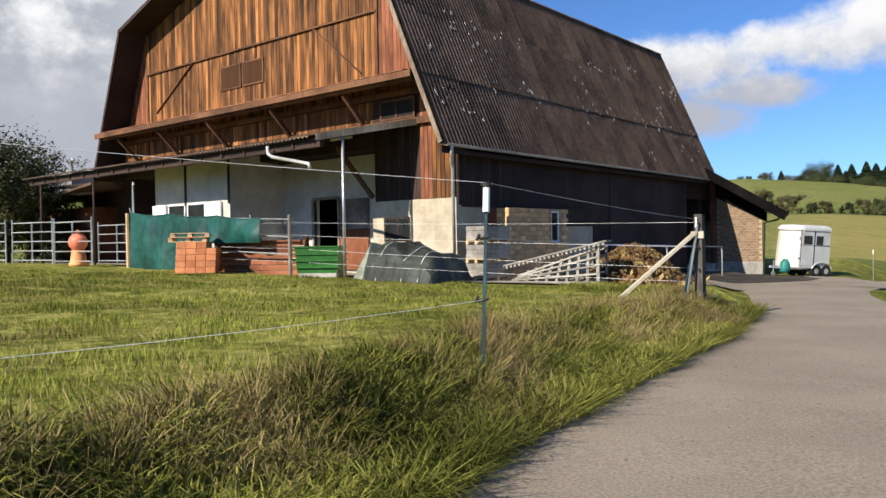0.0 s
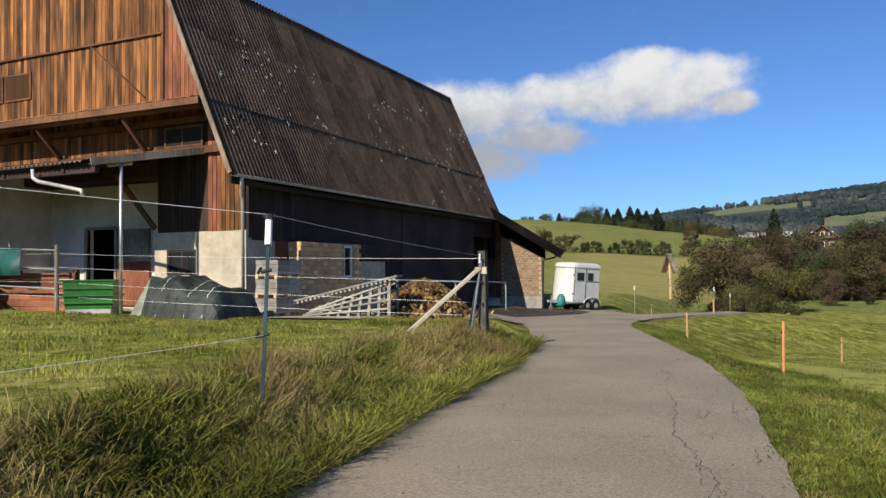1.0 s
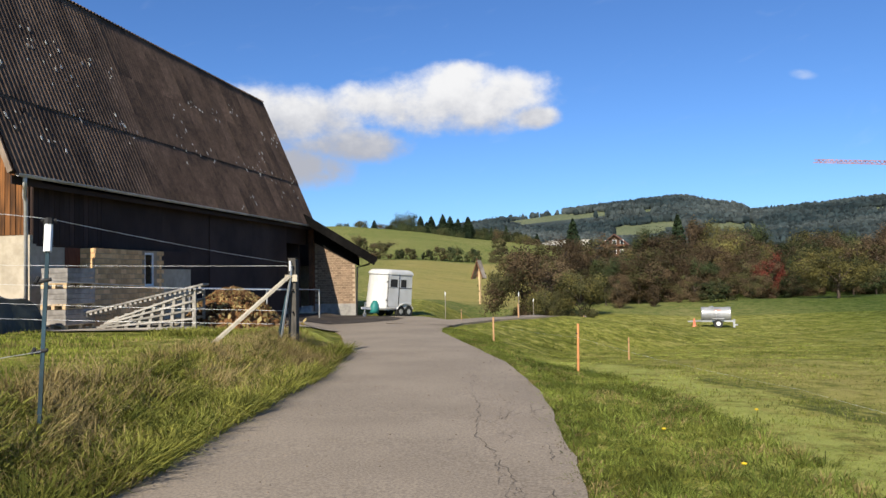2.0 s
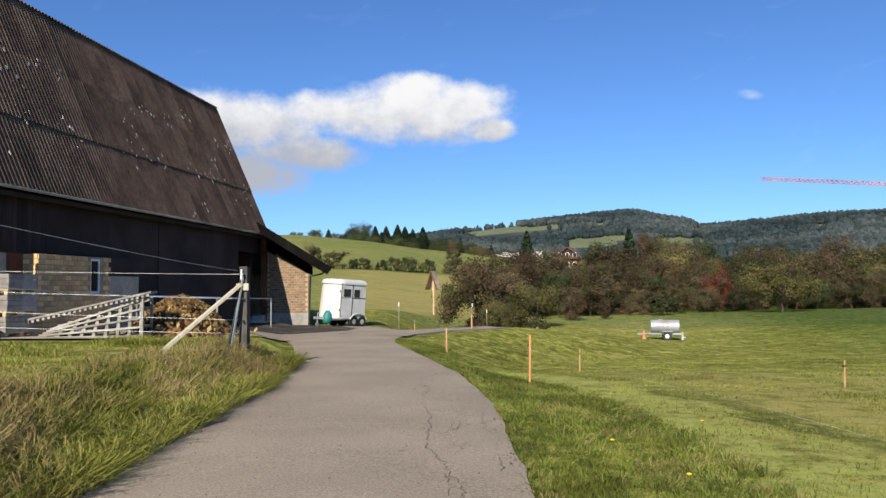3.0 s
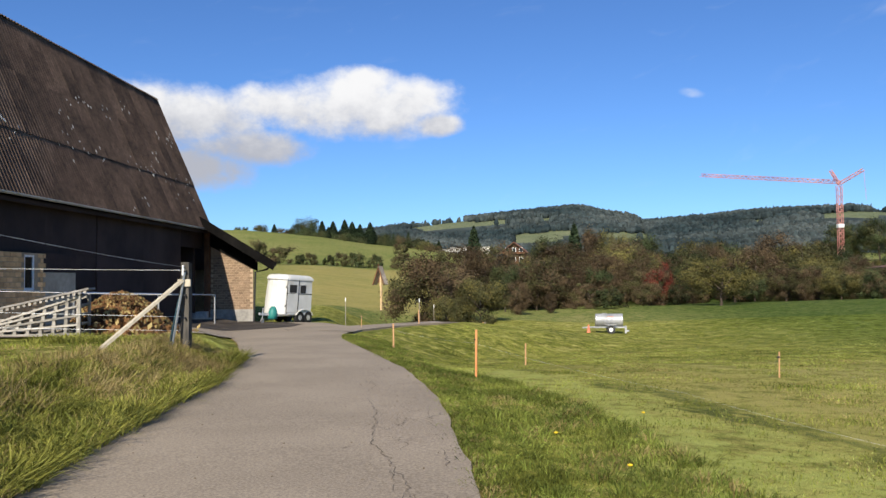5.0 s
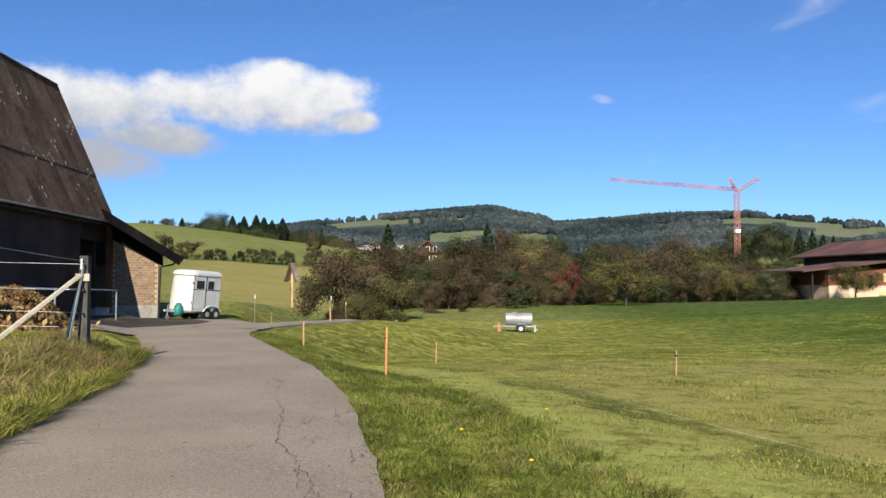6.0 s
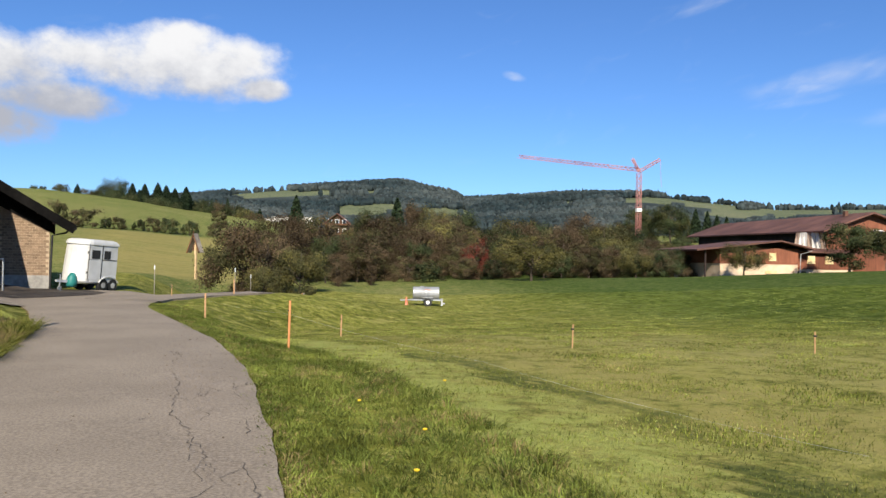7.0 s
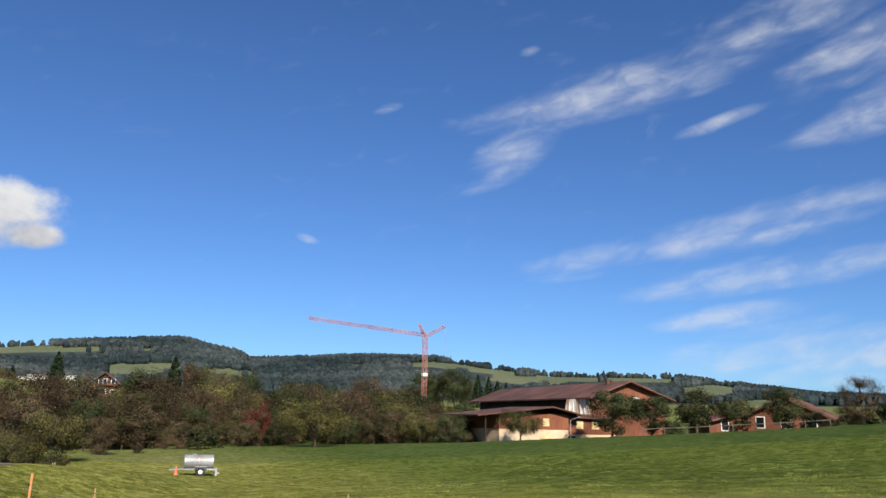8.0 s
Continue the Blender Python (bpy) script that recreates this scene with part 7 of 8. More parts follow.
part("tie", Solid().beam(back_, back_ + Vector((0.3, -0.2, -7.0)), 0.06, 0.06), RED, crane)
part("ballast", Solid().box(-0.62, 0.62, -0.62, 0.62, 9.2, 10.0), WHITE_PAINT, crane, "white mast panel")

# ---------------------------------------------------------------- second farm
BROWN_WALL = material("red-brown timber cladding", (0.13, 0.045, 0.025), (0.24, 0.09, 0.05), 0.85, 2.0, (3, 3, 0.3), 0.3, 0.2, 0.3)
CREAM = material("cream render", (0.58, 0.42, 0.28), (0.70, 0.54, 0.38), 0.9, 2.0, blotch=0.4, spread=0.1)
REDROOF = material("rust-brown sheet roof", (0.09, 0.042, 0.031), (0.165, 0.08, 0.06), 0.8, 1.2, blotch=0.25, spread=0.2)
FX = Vector((62.0, 94.0, 0.0))
farm = thing("farm_barn", "large brown timber barn with a wide rust-brown roof", "barn", FX)
gz = -0.6
part("wall", Solid().hull([(56.6, 77.6, gz), (67.4, 77.4, gz), (69.0, 110.0, gz), (58.4, 110.0, gz)], [(56.6, 77.6, 4.85), (67.4, 77.4, 4.85), (69.0, 110.0, 4.85), (58.4, 110.0, 4.85)]), BROWN_WALL, farm, at=FX)
part("gable", Solid().hull([(56.6, 77.55, 4.85), (67.4, 77.35, 4.85), (61.5, 77.45, 6.75)], [(56.6, 77.8, 4.85), (67.4, 77.6, 4.85), (61.5, 77.7, 6.75)]), BROWN_WALL, farm, at=FX)
for sx, xe in ((-1, 55.5), (1, 68.6)):
    part("roof_slope", Solid().hull([(61.5, 76.4, 7.0), (xe, 76.6, 4.8), (xe, 76.6, 4.62), (61.5, 76.4, 6.8)], [(63.2, 112.0, 7.0), (xe + 1.9, 112.0, 4.9), (xe + 1.9, 112.0, 4.72), (63.2, 112.0, 6.8)]), REDROOF, farm, "rust-brown roof slope", at=FX)
part("gable_window", Solid().box(60.2, 60.9, 77.3, 77.36, 3.6, 5.0), WHITE_PAINT, farm, "white barn window", at=FX)
gw = part("gable_window", Solid().box(62.1, 63.4, 77.28, 77.34, 3.5, 5.0), WHITE_PAINT, farm, "white-framed barn window", at=FX)
part("pane", Solid().box(62.25, 63.25, 77.25, 77.28, 3.9, 4.9), GLASS, gw)
# Flat near-black panel paints the eaves' shade on the long wall.
part("hayloft_front", Solid().hull([(56.5, 77.8, 1.9), (58.3, 109.9, 1.9), (58.4, 109.9, 1.9), (56.62, 77.8, 1.9)], [(56.5, 77.8, 4.7), (58.3, 109.9, 4.7), (58.4, 109.9, 4.7), (56.62, 77.8, 4.7)]), DARK, farm, "dark panel for the shade under the eaves", at=FX)
part("chimney", Solid().box(60.6, 61.0, 80.0, 80.4, 6.6, 7.25), ROOF_TILE, farm, at=FX)
RUSTY_SHEET = material("rust-stained sheet", (0.20, 0.12, 0.08), (0.38, 0.28, 0.21), 0.8, 1.0, blotch=0.5)
LIGHT_SHEET = material("pale corrugated sheet", (0.46, 0.42, 0.36), (0.66, 0.62, 0.55), 0.8, 1.0, blotch=0.5)
lo0, lo1, hi0, hi1 = Vector((54.4, 80.6, 2.35)), Vector((56.5, 77.25, 1.9)), Vector((55.55, 81.6, 4.68)), Vector((55.9, 77.4, 4.68))
for k in range(7):
    q0, q1 = lo0.lerp(lo1, k / 7), lo0.lerp(lo1, (k + 0.86) / 7)
    p0, p1 = hi0.lerp(hi1, k / 7), hi0.lerp(hi1, (k + 0.86) / 7)
    back_by = Vector((0.1, 0.08, 0.0))
    part("light_sheet", Solid().hull([q0, q1, p1, p0], [q0 + back_by, q1 + back_by, p1 + back_by, p0 + back_by]), LIGHT_SHEET if k % 3 else RUSTY_SHEET, farm, "pale slanting light sheet", at=FX)
AX2 = Vector((48.0, 80.0, -0.6))
wing = thing("farm_wing", "low farm wing with brown timber over a cream base", "house", AX2)
part("base_wall", Solid().box(42.6, 51.6, 75.5, 86.0, gz - 0.6, 1.0), CREAM, wing, "cream rendered base", at=AX2)
part("upper_wall", Solid().box(42.55, 51.65, 75.45, 86.0, 1.0, 2.7), BROWN_WALL, wing, at=AX2)
for nm, pr in (("roof_slope", [(39.4, 2.45), (49.0, 3.55), (49.0, 3.4), (39.4, 2.3)]), ("roof_slope", [(49.0, 3.55), (53.0, 2.75), (53.0, 2.6), (49.0, 3.4)])):
    part(nm, Solid().hull([(x, 74.4, z) for x, z in pr], [(x + 1.5, 87.0, z + 0.1) for x, z in pr]), REDROOF, wing, "low rust-brown roof", at=AX2)
SHUT = material("pale yellow shutter", (0.62, 0.46, 0.22), (0.74, 0.58, 0.32), 0.7, 3.0)
for xk, z0, z1, wd in ((48.2, 1.35, 2.2, 0.8), (47.8, 0.0, 0.3, 1.3)):
    part("window", Solid().box(xk, xk + wd, 75.38, 75.45, z0, z1), SHUT, wing, "pale yellow shutter", at=AX2)
part("post", Solid().box(40.6, 40.75, 75.0, 75.15, gz - 0.5, 2.4), WOOD_DARK, wing, at=AX2)
part("gutter_pipe", Solid().tube([(52.6, 74.5, 2.5), (51.75, 75.2, 2.1), (51.75, 75.3, -0.8)], 0.05, 6), ZINC, wing, "zinc downpipe", at=AX2)
AX3 = Vector((55.5, 76.5, -0.6))
wing2 = thing("farm_annex", "brown timber annex with yellow shutters on a cream base", "house", AX3)
part("base_wall", Solid().box(51.8, 58.8, 76.3, 77.3, gz - 0.6, 0.5), CREAM, wing2, "cream rendered base", at=AX3)
part("upper_wall", Solid().box(51.75, 58.85, 76.25, 77.3, 0.5, 2.4), BROWN_WALL, wing2, at=AX3)
part("roof", Solid().hull([(51.4, 75.6, 2.5), (59.2, 75.6, 2.35), (59.2, 75.6, 2.2), (51.4, 75.6, 2.35)], [(51.4, 77.4, 2.9), (59.2, 77.4, 2.75), (59.2, 77.4, 2.6), (51.4, 77.4, 2.75)]), REDROOF, wing2, at=AX3)
for xk, z0, z1, mt in ((53.2, 1.1, 2.0, SHUT), (55.4, 1.1, 2.0, SHUT), (53.4, -0.5, 0.1, GLASS), (55.6, -0.5, 0.1, GLASS), (52.1, -0.6, 0.3, BLACK)):
    part("window", Solid().box(xk, xk + 0.95, 76.16, 76.25, z0, z1), mt, wing2, "", at=AX3)


def house(at, rz, w, d, h, ridge, wall, roof, label, rows=2, cols=3, name="house"):
    ob = thing(name, label, "house", at, rz)
    part("wall", Solid().hull([(-w / 2, -d / 2, -1.5), (w / 2, -d / 2, -1.5), (w / 2, -d / 2, h), (0, -d / 2, ridge), (-w / 2, -d / 2, h)], [(-w / 2, d / 2, -1.5), (w / 2, d / 2, -1.5), (w / 2, d / 2, h), (0, d / 2, ridge), (-w / 2, d / 2, h)]), wall, ob)
    e = 0.9
    for s_ in (-1, 1):
        drop = (ridge - h) / (w / 2) * e
        part("roof_slope", Solid().hull([(0, -d / 2 - e, ridge + 0.12), (s_ * (w / 2 + e), -d / 2 - e, h - drop + 0.12), (s_ * (w / 2 + e), -d / 2 - e, h - drop - 0.1), (0, -d / 2 - e, ridge - 0.1)], [(0, d / 2 + e, ridge + 0.12), (s_ * (w / 2 + e), d / 2 + e, h - drop + 0.12), (s_ * (w / 2 + e), d / 2 + e, h - drop - 0.1), (0, d / 2 + e, ridge - 0.1)]), roof, ob)
    for i in range(rows):
        z = 1.0 + i * 2.6
        for j in range(cols):
            x = -w / 2 + w * (j + 0.5) / cols
            part("window", Solid().box(x - 0.5, x + 0.5, -d / 2 - 0.06, -d / 2, z, z + 1.3), WHITE_PAINT, ob, "white-framed window")
            part("pane", Solid().box(x - 0.4, x + 0.4, -d / 2 - 0.09, -d / 2 - 0.06, z + 0.1, z + 1.2), GLASS, ob.children[-1])
    return ob


CHALET_WOOD = material("dark brown chalet timber", (0.045, 0.024, 0.015), (0.11, 0.06, 0.036), 0.85, 3.0, (1, 1, 3), 0.5, 0.2)
hx_, hy_, hz_ = at_az(1.75, 215)
ch = house((hx_, hy_, 5.6), -8, 5.8, 7.5, 4.1, 6.4, CHALET_WOOD, ROOF_TILE, "brown timber chalet with white windows among the trees", 2, 3, "chalet")
for zk in (0.6, 3.2):
    part("balcony", Solid().box(-3.1, 3.1, -4.7, -3.75, zk, zk + 0.5), WOOD_BEAM, ch, "timber balcony")
hx_, hy_, hz_ = at_az(49.3, 100)
house((hx_, hy_, 0.6), -58, 8, 11, 2.5, 4.4, BROWN_WALL, ROOF_TILE, "dark timber farmhouse behind the field's rise", 1, 3, "farmhouse")
hx_, hy_, hz_ = at_az(45.2, 108)
house((hx_, hy_, 0.2), -20, 8, 6, 2.2, 3.2, BROWN_WALL, REDROOF, "low brown shed behind the trees", 1, 2, "shed")
for i, (a_, d_, w_, h_) in enumerate(((-3.6, 470, 7, 6), (-2.4, 480, 11, 7), (-1.7, 490, 8, 6.5), (-0.5, 500, 7, 7))):
    hx_, hy_, hz_ = at_az(a_, d_)
    blk = thing("apartment_house", "pale distant apartment house on the slope", "house", (hx_, hy_, 17.6 + 0.6 * i), 10 - 6 * i, "distant houses")
    part("wall", Solid().box(-w_ / 2, w_ / 2, -5, 5, -8, h_ - 3.2), PLASTER, blk)
    part("roof", Solid().box(-w_ / 2 - 0.5, w_ / 2 + 0.5, -5.5, 5.5, h_ - 3.2, h_ - 2.8), CONCRETE, blk)
    for fl in range(2):
        for j in range(int(w_ / 3.5)):
            part("window", Solid().box(-w_ / 2 + 1 + 3.4 * j, -w_ / 2 + 2.8 + 3.4 * j, -5.08, -5.0, -2.6 + 2.7 * fl, -1.2 + 2.7 * fl), GLASS, blk)

# low rail fence along the field's crest
WOOD_RAIL = material("dull weathered rail", (0.07, 0.055, 0.042), (0.17, 0.14, 0.11), 0.9, 6.0, (3, 3, 0.5), 0.8, 0.25, 0.4)
rails = thing("rail_fence", "weathered wooden rail fence along the field's crest", "fence", at_az(45.0, 79))
RF = Vector(at_az(45.0, 79))
rail_pts = [Vector(at_az(39.5 + 1.5 * k, 79)) for k in range(9)]
for k, p in enumerate(rail_pts):
    part("post", Solid().tube([p + Vector((0, 0, -0.2)), p + Vector((0, 0, 0.8))], 0.045, 7), WOOD_RAIL, rails, at=RF)
    if k:
        part("rail", Solid().beam(rail_pts[k - 1] + Vector((0, 0, 0.66)), p + Vector((0, 0, 0.66)), 0.04, 0.065), WOOD_RAIL, rails, at=RF)

# parked car and sign near the second farm
hx_, hy_, hz_ = at_az(26.1, 104)
car = thing("parked_car", "small yellow and white car parked by the farm", "car", (hx_, hy_, max(hz_, -0.9)), 60)
part("body", Solid().hull([(-1.9, -0.8, 0.3), (1.9, -0.8, 0.3), (1.9, 0.8, 0.3), (-1.9, 0.8, 0.3)], [(-1.85, -0.75, 0.85), (1.75, -0.75, 0.8), (1.75, 0.75, 0.8), (-1.85, 0.75, 0.85)]), SHUT, car)
part("cabin", Solid().hull([(-1.5, -0.72, 0.85), (0.9, -0.72, 0.82), (0.9, 0.72, 0.82), (-1.5, 0.72, 0.85)], [(-1.1, -0.6, 1.4), (0.3, -0.6, 1.4), (0.3, 0.6, 1.4), (-1.1, 0.6, 1.4)]), WHITE_PAINT, car)
for xk in (-1.2, 1.2):
    for yk in (-0.78, 0.62):
        part("wheel", Solid().tube([(xk, yk, 0.3), (xk, yk + 0.16, 0.3)], 0.3, 12), BLACK, car)
hx_, hy_, hz_ = at_az(6.3, 96)
sign = thing("sign_post", "small white sign on a post at the wood's edge", "sign", (hx_, hy_, hz_))
part("post", Solid().tube([(0, 0, -0.2), (0.25, 0, 1.9)], 0.05, 6), WOOD_NEW, sign)
part("board", Solid().box(-0.15, 0.6, -0.03, 0.03, 1.8, 2.15), WHITE_PAINT, sign, "white board")

# pale lichen on the sheets of the steep roof
d, out, nlen = slope_frame(EAVE_R, KNEE_R)
rs = np.random.default_rng(12)
spots_l = Solid()
LICHEN = material("pale lichen", (0.42, 0.41, 0.37), (0.62, 0.61, 0.56), 0.95, 9.0, bump=0.2, island=0.25)
for k in range(44):
    y0_ = rs.uniform(Y0 + 0.4, Y1 - 0.4)
    u0 = (0.34, 0.64, rs.uniform(0.05, 0.9), rs.uniform(0.02, 0.55))[k % 4] + rs.normal() * 0.025
    for i in range(int(rs.integers(1, 7))):
        yy_, u = y0_ + rs.normal() * 0.28, min(0.97, max(0.01, u0 + rs.normal() * 0.035))
        c_ = Vector((EAVE_R[0], min(Y1 - 0.1, max(Y0 + 0.1, yy_)), EAVE_R[1])) + d * (u * nlen) + out * 0.078
        rad = rs.uniform(0.015, 0.042)
        ringp = [c_ + Vector((0, math.cos(t), 0)) * rad * rs.uniform(0.6, 1.2) + d * math.sin(t) * rad * 2.1 * rs.uniform(0.6, 1.2) for t in np.linspace(0, 5.6, 7)]
        spots_l.hull(ringp, [p + out * 0.01 for p in ringp])
tagged(part("lichen", spots_l, LICHEN, barn, "pale lichen spots on the roof", at=BX), kind="stuff")

CRACK = material("open asphalt crack and painted post shadow", (0.06, 0.05, 0.04), (0.125, 0.105, 0.083), 0.95, 20.0)
rs = np.random.default_rng(21)


def crack(pts, wide):
    """A jagged crack laid a hair above the road's crown."""
    s = Solid()
    line = []
    for (ax, ay), (bx, by) in zip(pts, pts[1:]):
        n = max(3, int(math.hypot(bx - ax, by - ay) / 0.09))
        line += [(ax + (bx - ax) * i / n + rs.normal() * 0.022, ay + (by - ay) * i / n + rs.normal() * 0.015) for i in range(n)]
    line.append(pts[-1])
    for i, (x, y) in enumerate(line):
        w = wide * 0.75 * rs.uniform(0.2, 1.0) * min(1.0, 4 * i / len(line), 4 * (len(line) - i) / len(line) + 0.1)
        lx, rx = float(np.interp(y, LEFT[:, 1], LEFT[:, 0])) - 0.12, float(np.interp(y, RIGHT[:, 1], RIGHT[:, 0]))
        t = (x - lx) / (rx - lx)
        z = float(road_level(y)) + 0.012 + 0.025 * (1 - (2 * t - 1) ** 2) + 0.005
        s.v += [(x - w, y, z), (x + w, y, z)]
    for i in range(len(line) - 1):
        s.f.append((2 * i, 2 * i + 1, 2 * i + 3, 2 * i + 2))
        s.s.append(0)
    return s


road_ob = bpy.data.objects["road"]
# Widest entry, at y 15.4, paints the corner post's shadow; others are cracks.
for pts, wide in (([(-1.6, 11.2), (-1.5, 10.5), (-1.25, 9.5), (-1.12, 8.5), (-1.0, 7.5), (-0.74, 6.9), (-0.5, 6.0), (-0.3, 5.2)], 0.009), ([(-1.0, 7.5), (-1.25, 7.3), (-1.6, 7.35)], 0.007), ([(-0.74, 6.9), (-0.45, 6.75), (-0.2, 6.8)], 0.007), ([(-1.12, 8.5), (-0.85, 8.2), (-0.6, 8.3)], 0.006),
                  ([(-0.7, 10.2), (-0.6, 9.3), (-0.45, 8.4)], 0.006), ([(-0.5, 6.0), (-0.2, 5.7), (-0.05, 5.1), (0.0, 4.5)], 0.008), ([(-0.3, 7.4), (-0.22, 6.6)], 0.006), ([(-1.9, 13.0), (-1.7, 12.2), (-1.6, 11.2)], 0.007), ([(-0.3, 5.2), (-0.5, 4.6), (-0.4, 3.8)], 0.01), ([(-5.0, 15.38), (-4.6, 15.42), (-4.1, 15.5)], 0.03)):
    part("crack", crack(pts, wide), CRACK, road_ob, "jagged crack, the widest a painted post shadow")
for k in range(30):
    y_ = rs.uniform(3.6, 12.5)
    x_ = float(np.interp(y_, RIGHT[:, 1], RIGHT[:, 0])) - rs.uniform(0.08, 0.85)
    turn_ = rs.uniform(0, 3.14)
    bits = [(x_, y_)]
    for _ in range(3):
        turn_ += rs.normal() * 0.7
        bits.append((bits[-1][0] + 0.16 * math.cos(turn_), bits[-1][1] + 0.26 * math.sin(turn_)))
    bits = [(min(px, float(np.interp(py, RIGHT[:, 1], RIGHT[:, 0])) - 0.06), py) for px, py in bits]
    part("crack", crack(bits, rs.uniform(0.004, 0.007)), CRACK, road_ob, "short branching crack")
pebbles = Solid()
for k in range(260):
    y = rs.uniform(3, 18)
    lx, rx = float(np.interp(y, LEFT[:, 1], LEFT[:, 0])), float(np.interp(y, RIGHT[:, 1], RIGHT[:, 0]))
    t = rs.random()
    t = t ** 0.35 if k % 2 else 1 - t ** 0.35 * 1.0
    x = lx + (rx - lx) * min(0.97, max(0.02, t))
    z = float(road_level(y)) + 0.012 + 0.025 * (1 - (2 * t - 1) ** 2)
    r_ = rs.uniform(0.004, 0.012)
    ringp = [(x + r_ * math.cos(q) * rs.uniform(0.7, 1.2), y + r_ * math.sin(q) * rs.uniform(0.7, 1.2), z) for q in (0, 1.25, 2.5, 3.75, 5.0)]
    pebbles.hull(ringp, [(px * 0.4 + x * 0.6, py * 0.4 + y * 0.6, pz + r_ * 0.8) for px, py, pz in ringp])
tagged(part("litter", pebbles, material("grit and leaf scraps", (0.07, 0.045, 0.025), (0.20, 0.16, 0.12), 0.9, 3.0, island=0.4), road_ob, "scattered grit and leaf scraps"), kind="stuff")
# ---------------------------------------------------------------- grass
def blades(name, x, y, tall, wide, mat, label, seed, lift=None):
    """Bent, tapering grass blades on the land, as one body."""
    rng = np.random.default_rng(seed)
    n = len(x)
    z = (height(x, y) if lift is None else lift) - 0.02
    a = rng.uniform(0, 2 * math.pi, n)
    lean = rng.uniform(0.1, 0.75, n) * tall
    b = rng.uniform(0, 2 * math.pi, n)
    dx, dy = np.cos(a) * wide / 2, np.sin(a) * wide / 2
    lx, ly = np.cos(b) * lean, np.sin(b) * lean
    p = np.zeros((n, 5, 3))
    p[:, 0] = np.stack([x - dx, y - dy, z], 1)
    p[:, 1] = np.stack([x + dx, y + dy, z], 1)
    p[:, 2] = np.stack([x + dx * 0.7 + lx * 0.35, y + dy * 0.7 + ly * 0.35, z + tall * 0.6], 1)
    p[:, 3] = np.stack([x - dx * 0.7 + lx * 0.35, y - dy * 0.7 + ly * 0.35, z + tall * 0.6], 1)
    p[:, 4] = np.stack([x + lx, y + ly, z + tall * rng.uniform(0.85, 1.0, n)], 1)
    me = bpy.data.meshes.new(name)
    me.vertices.add(5 * n)
    me.vertices.foreach_set("co", p.ravel())
    base = (np.arange(n) * 5)[:, None]
    loops = (base + np.array([0, 1, 2, 3, 3, 2, 4])).ravel()
    me.loops.add(7 * n)
    me.loops.foreach_set("vertex_index", loops)
    me.polygons.add(2 * n)
    starts = ((np.arange(n) * 7)[:, None] + np.array([0, 4])).ravel()
    me.polygons.foreach_set("loop_start", starts)
    me.materials.append(mat)
    me.update(calc_edges=True)
    return tagged(new(name, me), label, "grass", "", "stuff")


def tufts(name, cx, cy, each, tall, radius, wide, mat, label, seed, sprawl=1.0):
    """Domed tufts: blades that start close together and bend outwards."""
    rg = np.random.default_rng(seed)
    n = len(cx) * each
    size = np.repeat(rg.uniform(0.55, 1.15, len(cx)) * tall, each)
    a = rg.uniform(0, 2 * math.pi, n)
    rad = np.repeat(radius * rg.uniform(0.6, 1.3, len(cx)), each) * np.sqrt(rg.random(n))
    x, y = np.repeat(cx, each) + np.cos(a) * rad, np.repeat(cy, each) + np.sin(a) * rad
    droop = np.repeat(rg.uniform(0, 2 * math.pi, len(cx)), each)
    t = size * rg.uniform(0.5, 1.0, n)
    out = t * sprawl * rg.uniform(0.25, 1.15, n)
    lx = np.cos(a) * out * 0.75 + np.cos(droop) * out * 0.5
    ly = np.sin(a) * out * 0.75 + np.sin(droop) * out * 0.5
    z = height(x, y) - 0.02
    b = rg.uniform(0, 2 * math.pi, n)
    dx, dy = np.cos(b) * wide / 2, np.sin(b) * wide / 2
    p = np.zeros((n, 7, 3))
    for i, (f, h, w) in enumerate(((0.0, 0.0, 1.0), (0.22, 0.55, 0.9), (0.62, 0.9, 0.6))):
        p[:, 2 * i] = np.stack([x - dx * w + lx * f, y - dy * w + ly * f, z + t * h], 1)
        p[:, 2 * i + 1] = np.stack([x + dx * w + lx * f, y + dy * w + ly * f, z + t * h], 1)
    p[:, 6] = np.stack([x + lx, y + ly, z + t * rg.uniform(0.6, 1.0, n)], 1)
    me = bpy.data.meshes.new(name)
    me.vertices.add(7 * n)
    me.vertices.foreach_set("co", p.ravel())
    me.loops.add(11 * n)
    me.loops.foreach_set("vertex_index", ((np.arange(n) * 7)[:, None] + np.array([0, 1, 3, 2, 2, 3, 5, 4, 4, 5, 6])).ravel())
    me.polygons.add(3 * n)
    me.polygons.foreach_set("loop_start", ((np.arange(n) * 11)[:, None] + np.array([0, 4, 8])).ravel())
    me.materials.append(mat)
    me.update(calc_edges=True)
    return tagged(new(name, me), label, "grass", "", "stuff")


rng = np.random.default_rng(7)
edge_l = lambda y: np.interp(y, LEFT[:, 1], LEFT[:, 0])
edge_r = lambda y: np.interp(y, RIGHT[:, 1], RIGHT[:, 0])
def drift(x, y, scale, z=0.0):
    """Smooth noise on the plan, about -0.5 to 0.5."""
    return np.array([noise.noise((px * scale, py * scale, z)) for px, py in zip(x, y)])


DARK_BLADE = leafy("deep green grass blades", (0.064, 0.078, 0.013), (0.175, 0.19, 0.038), 0.3, 0.4)
PALE_BLADE = leafy("pale mown grass blades", (0.17, 0.205, 0.046), (0.37, 0.39, 0.11), 0.35, 0.4)
STUBBLE = leafy("tan stubble blades", (0.19, 0.15, 0.055), (0.37, 0.30, 0.12), 0.3, 0.4)
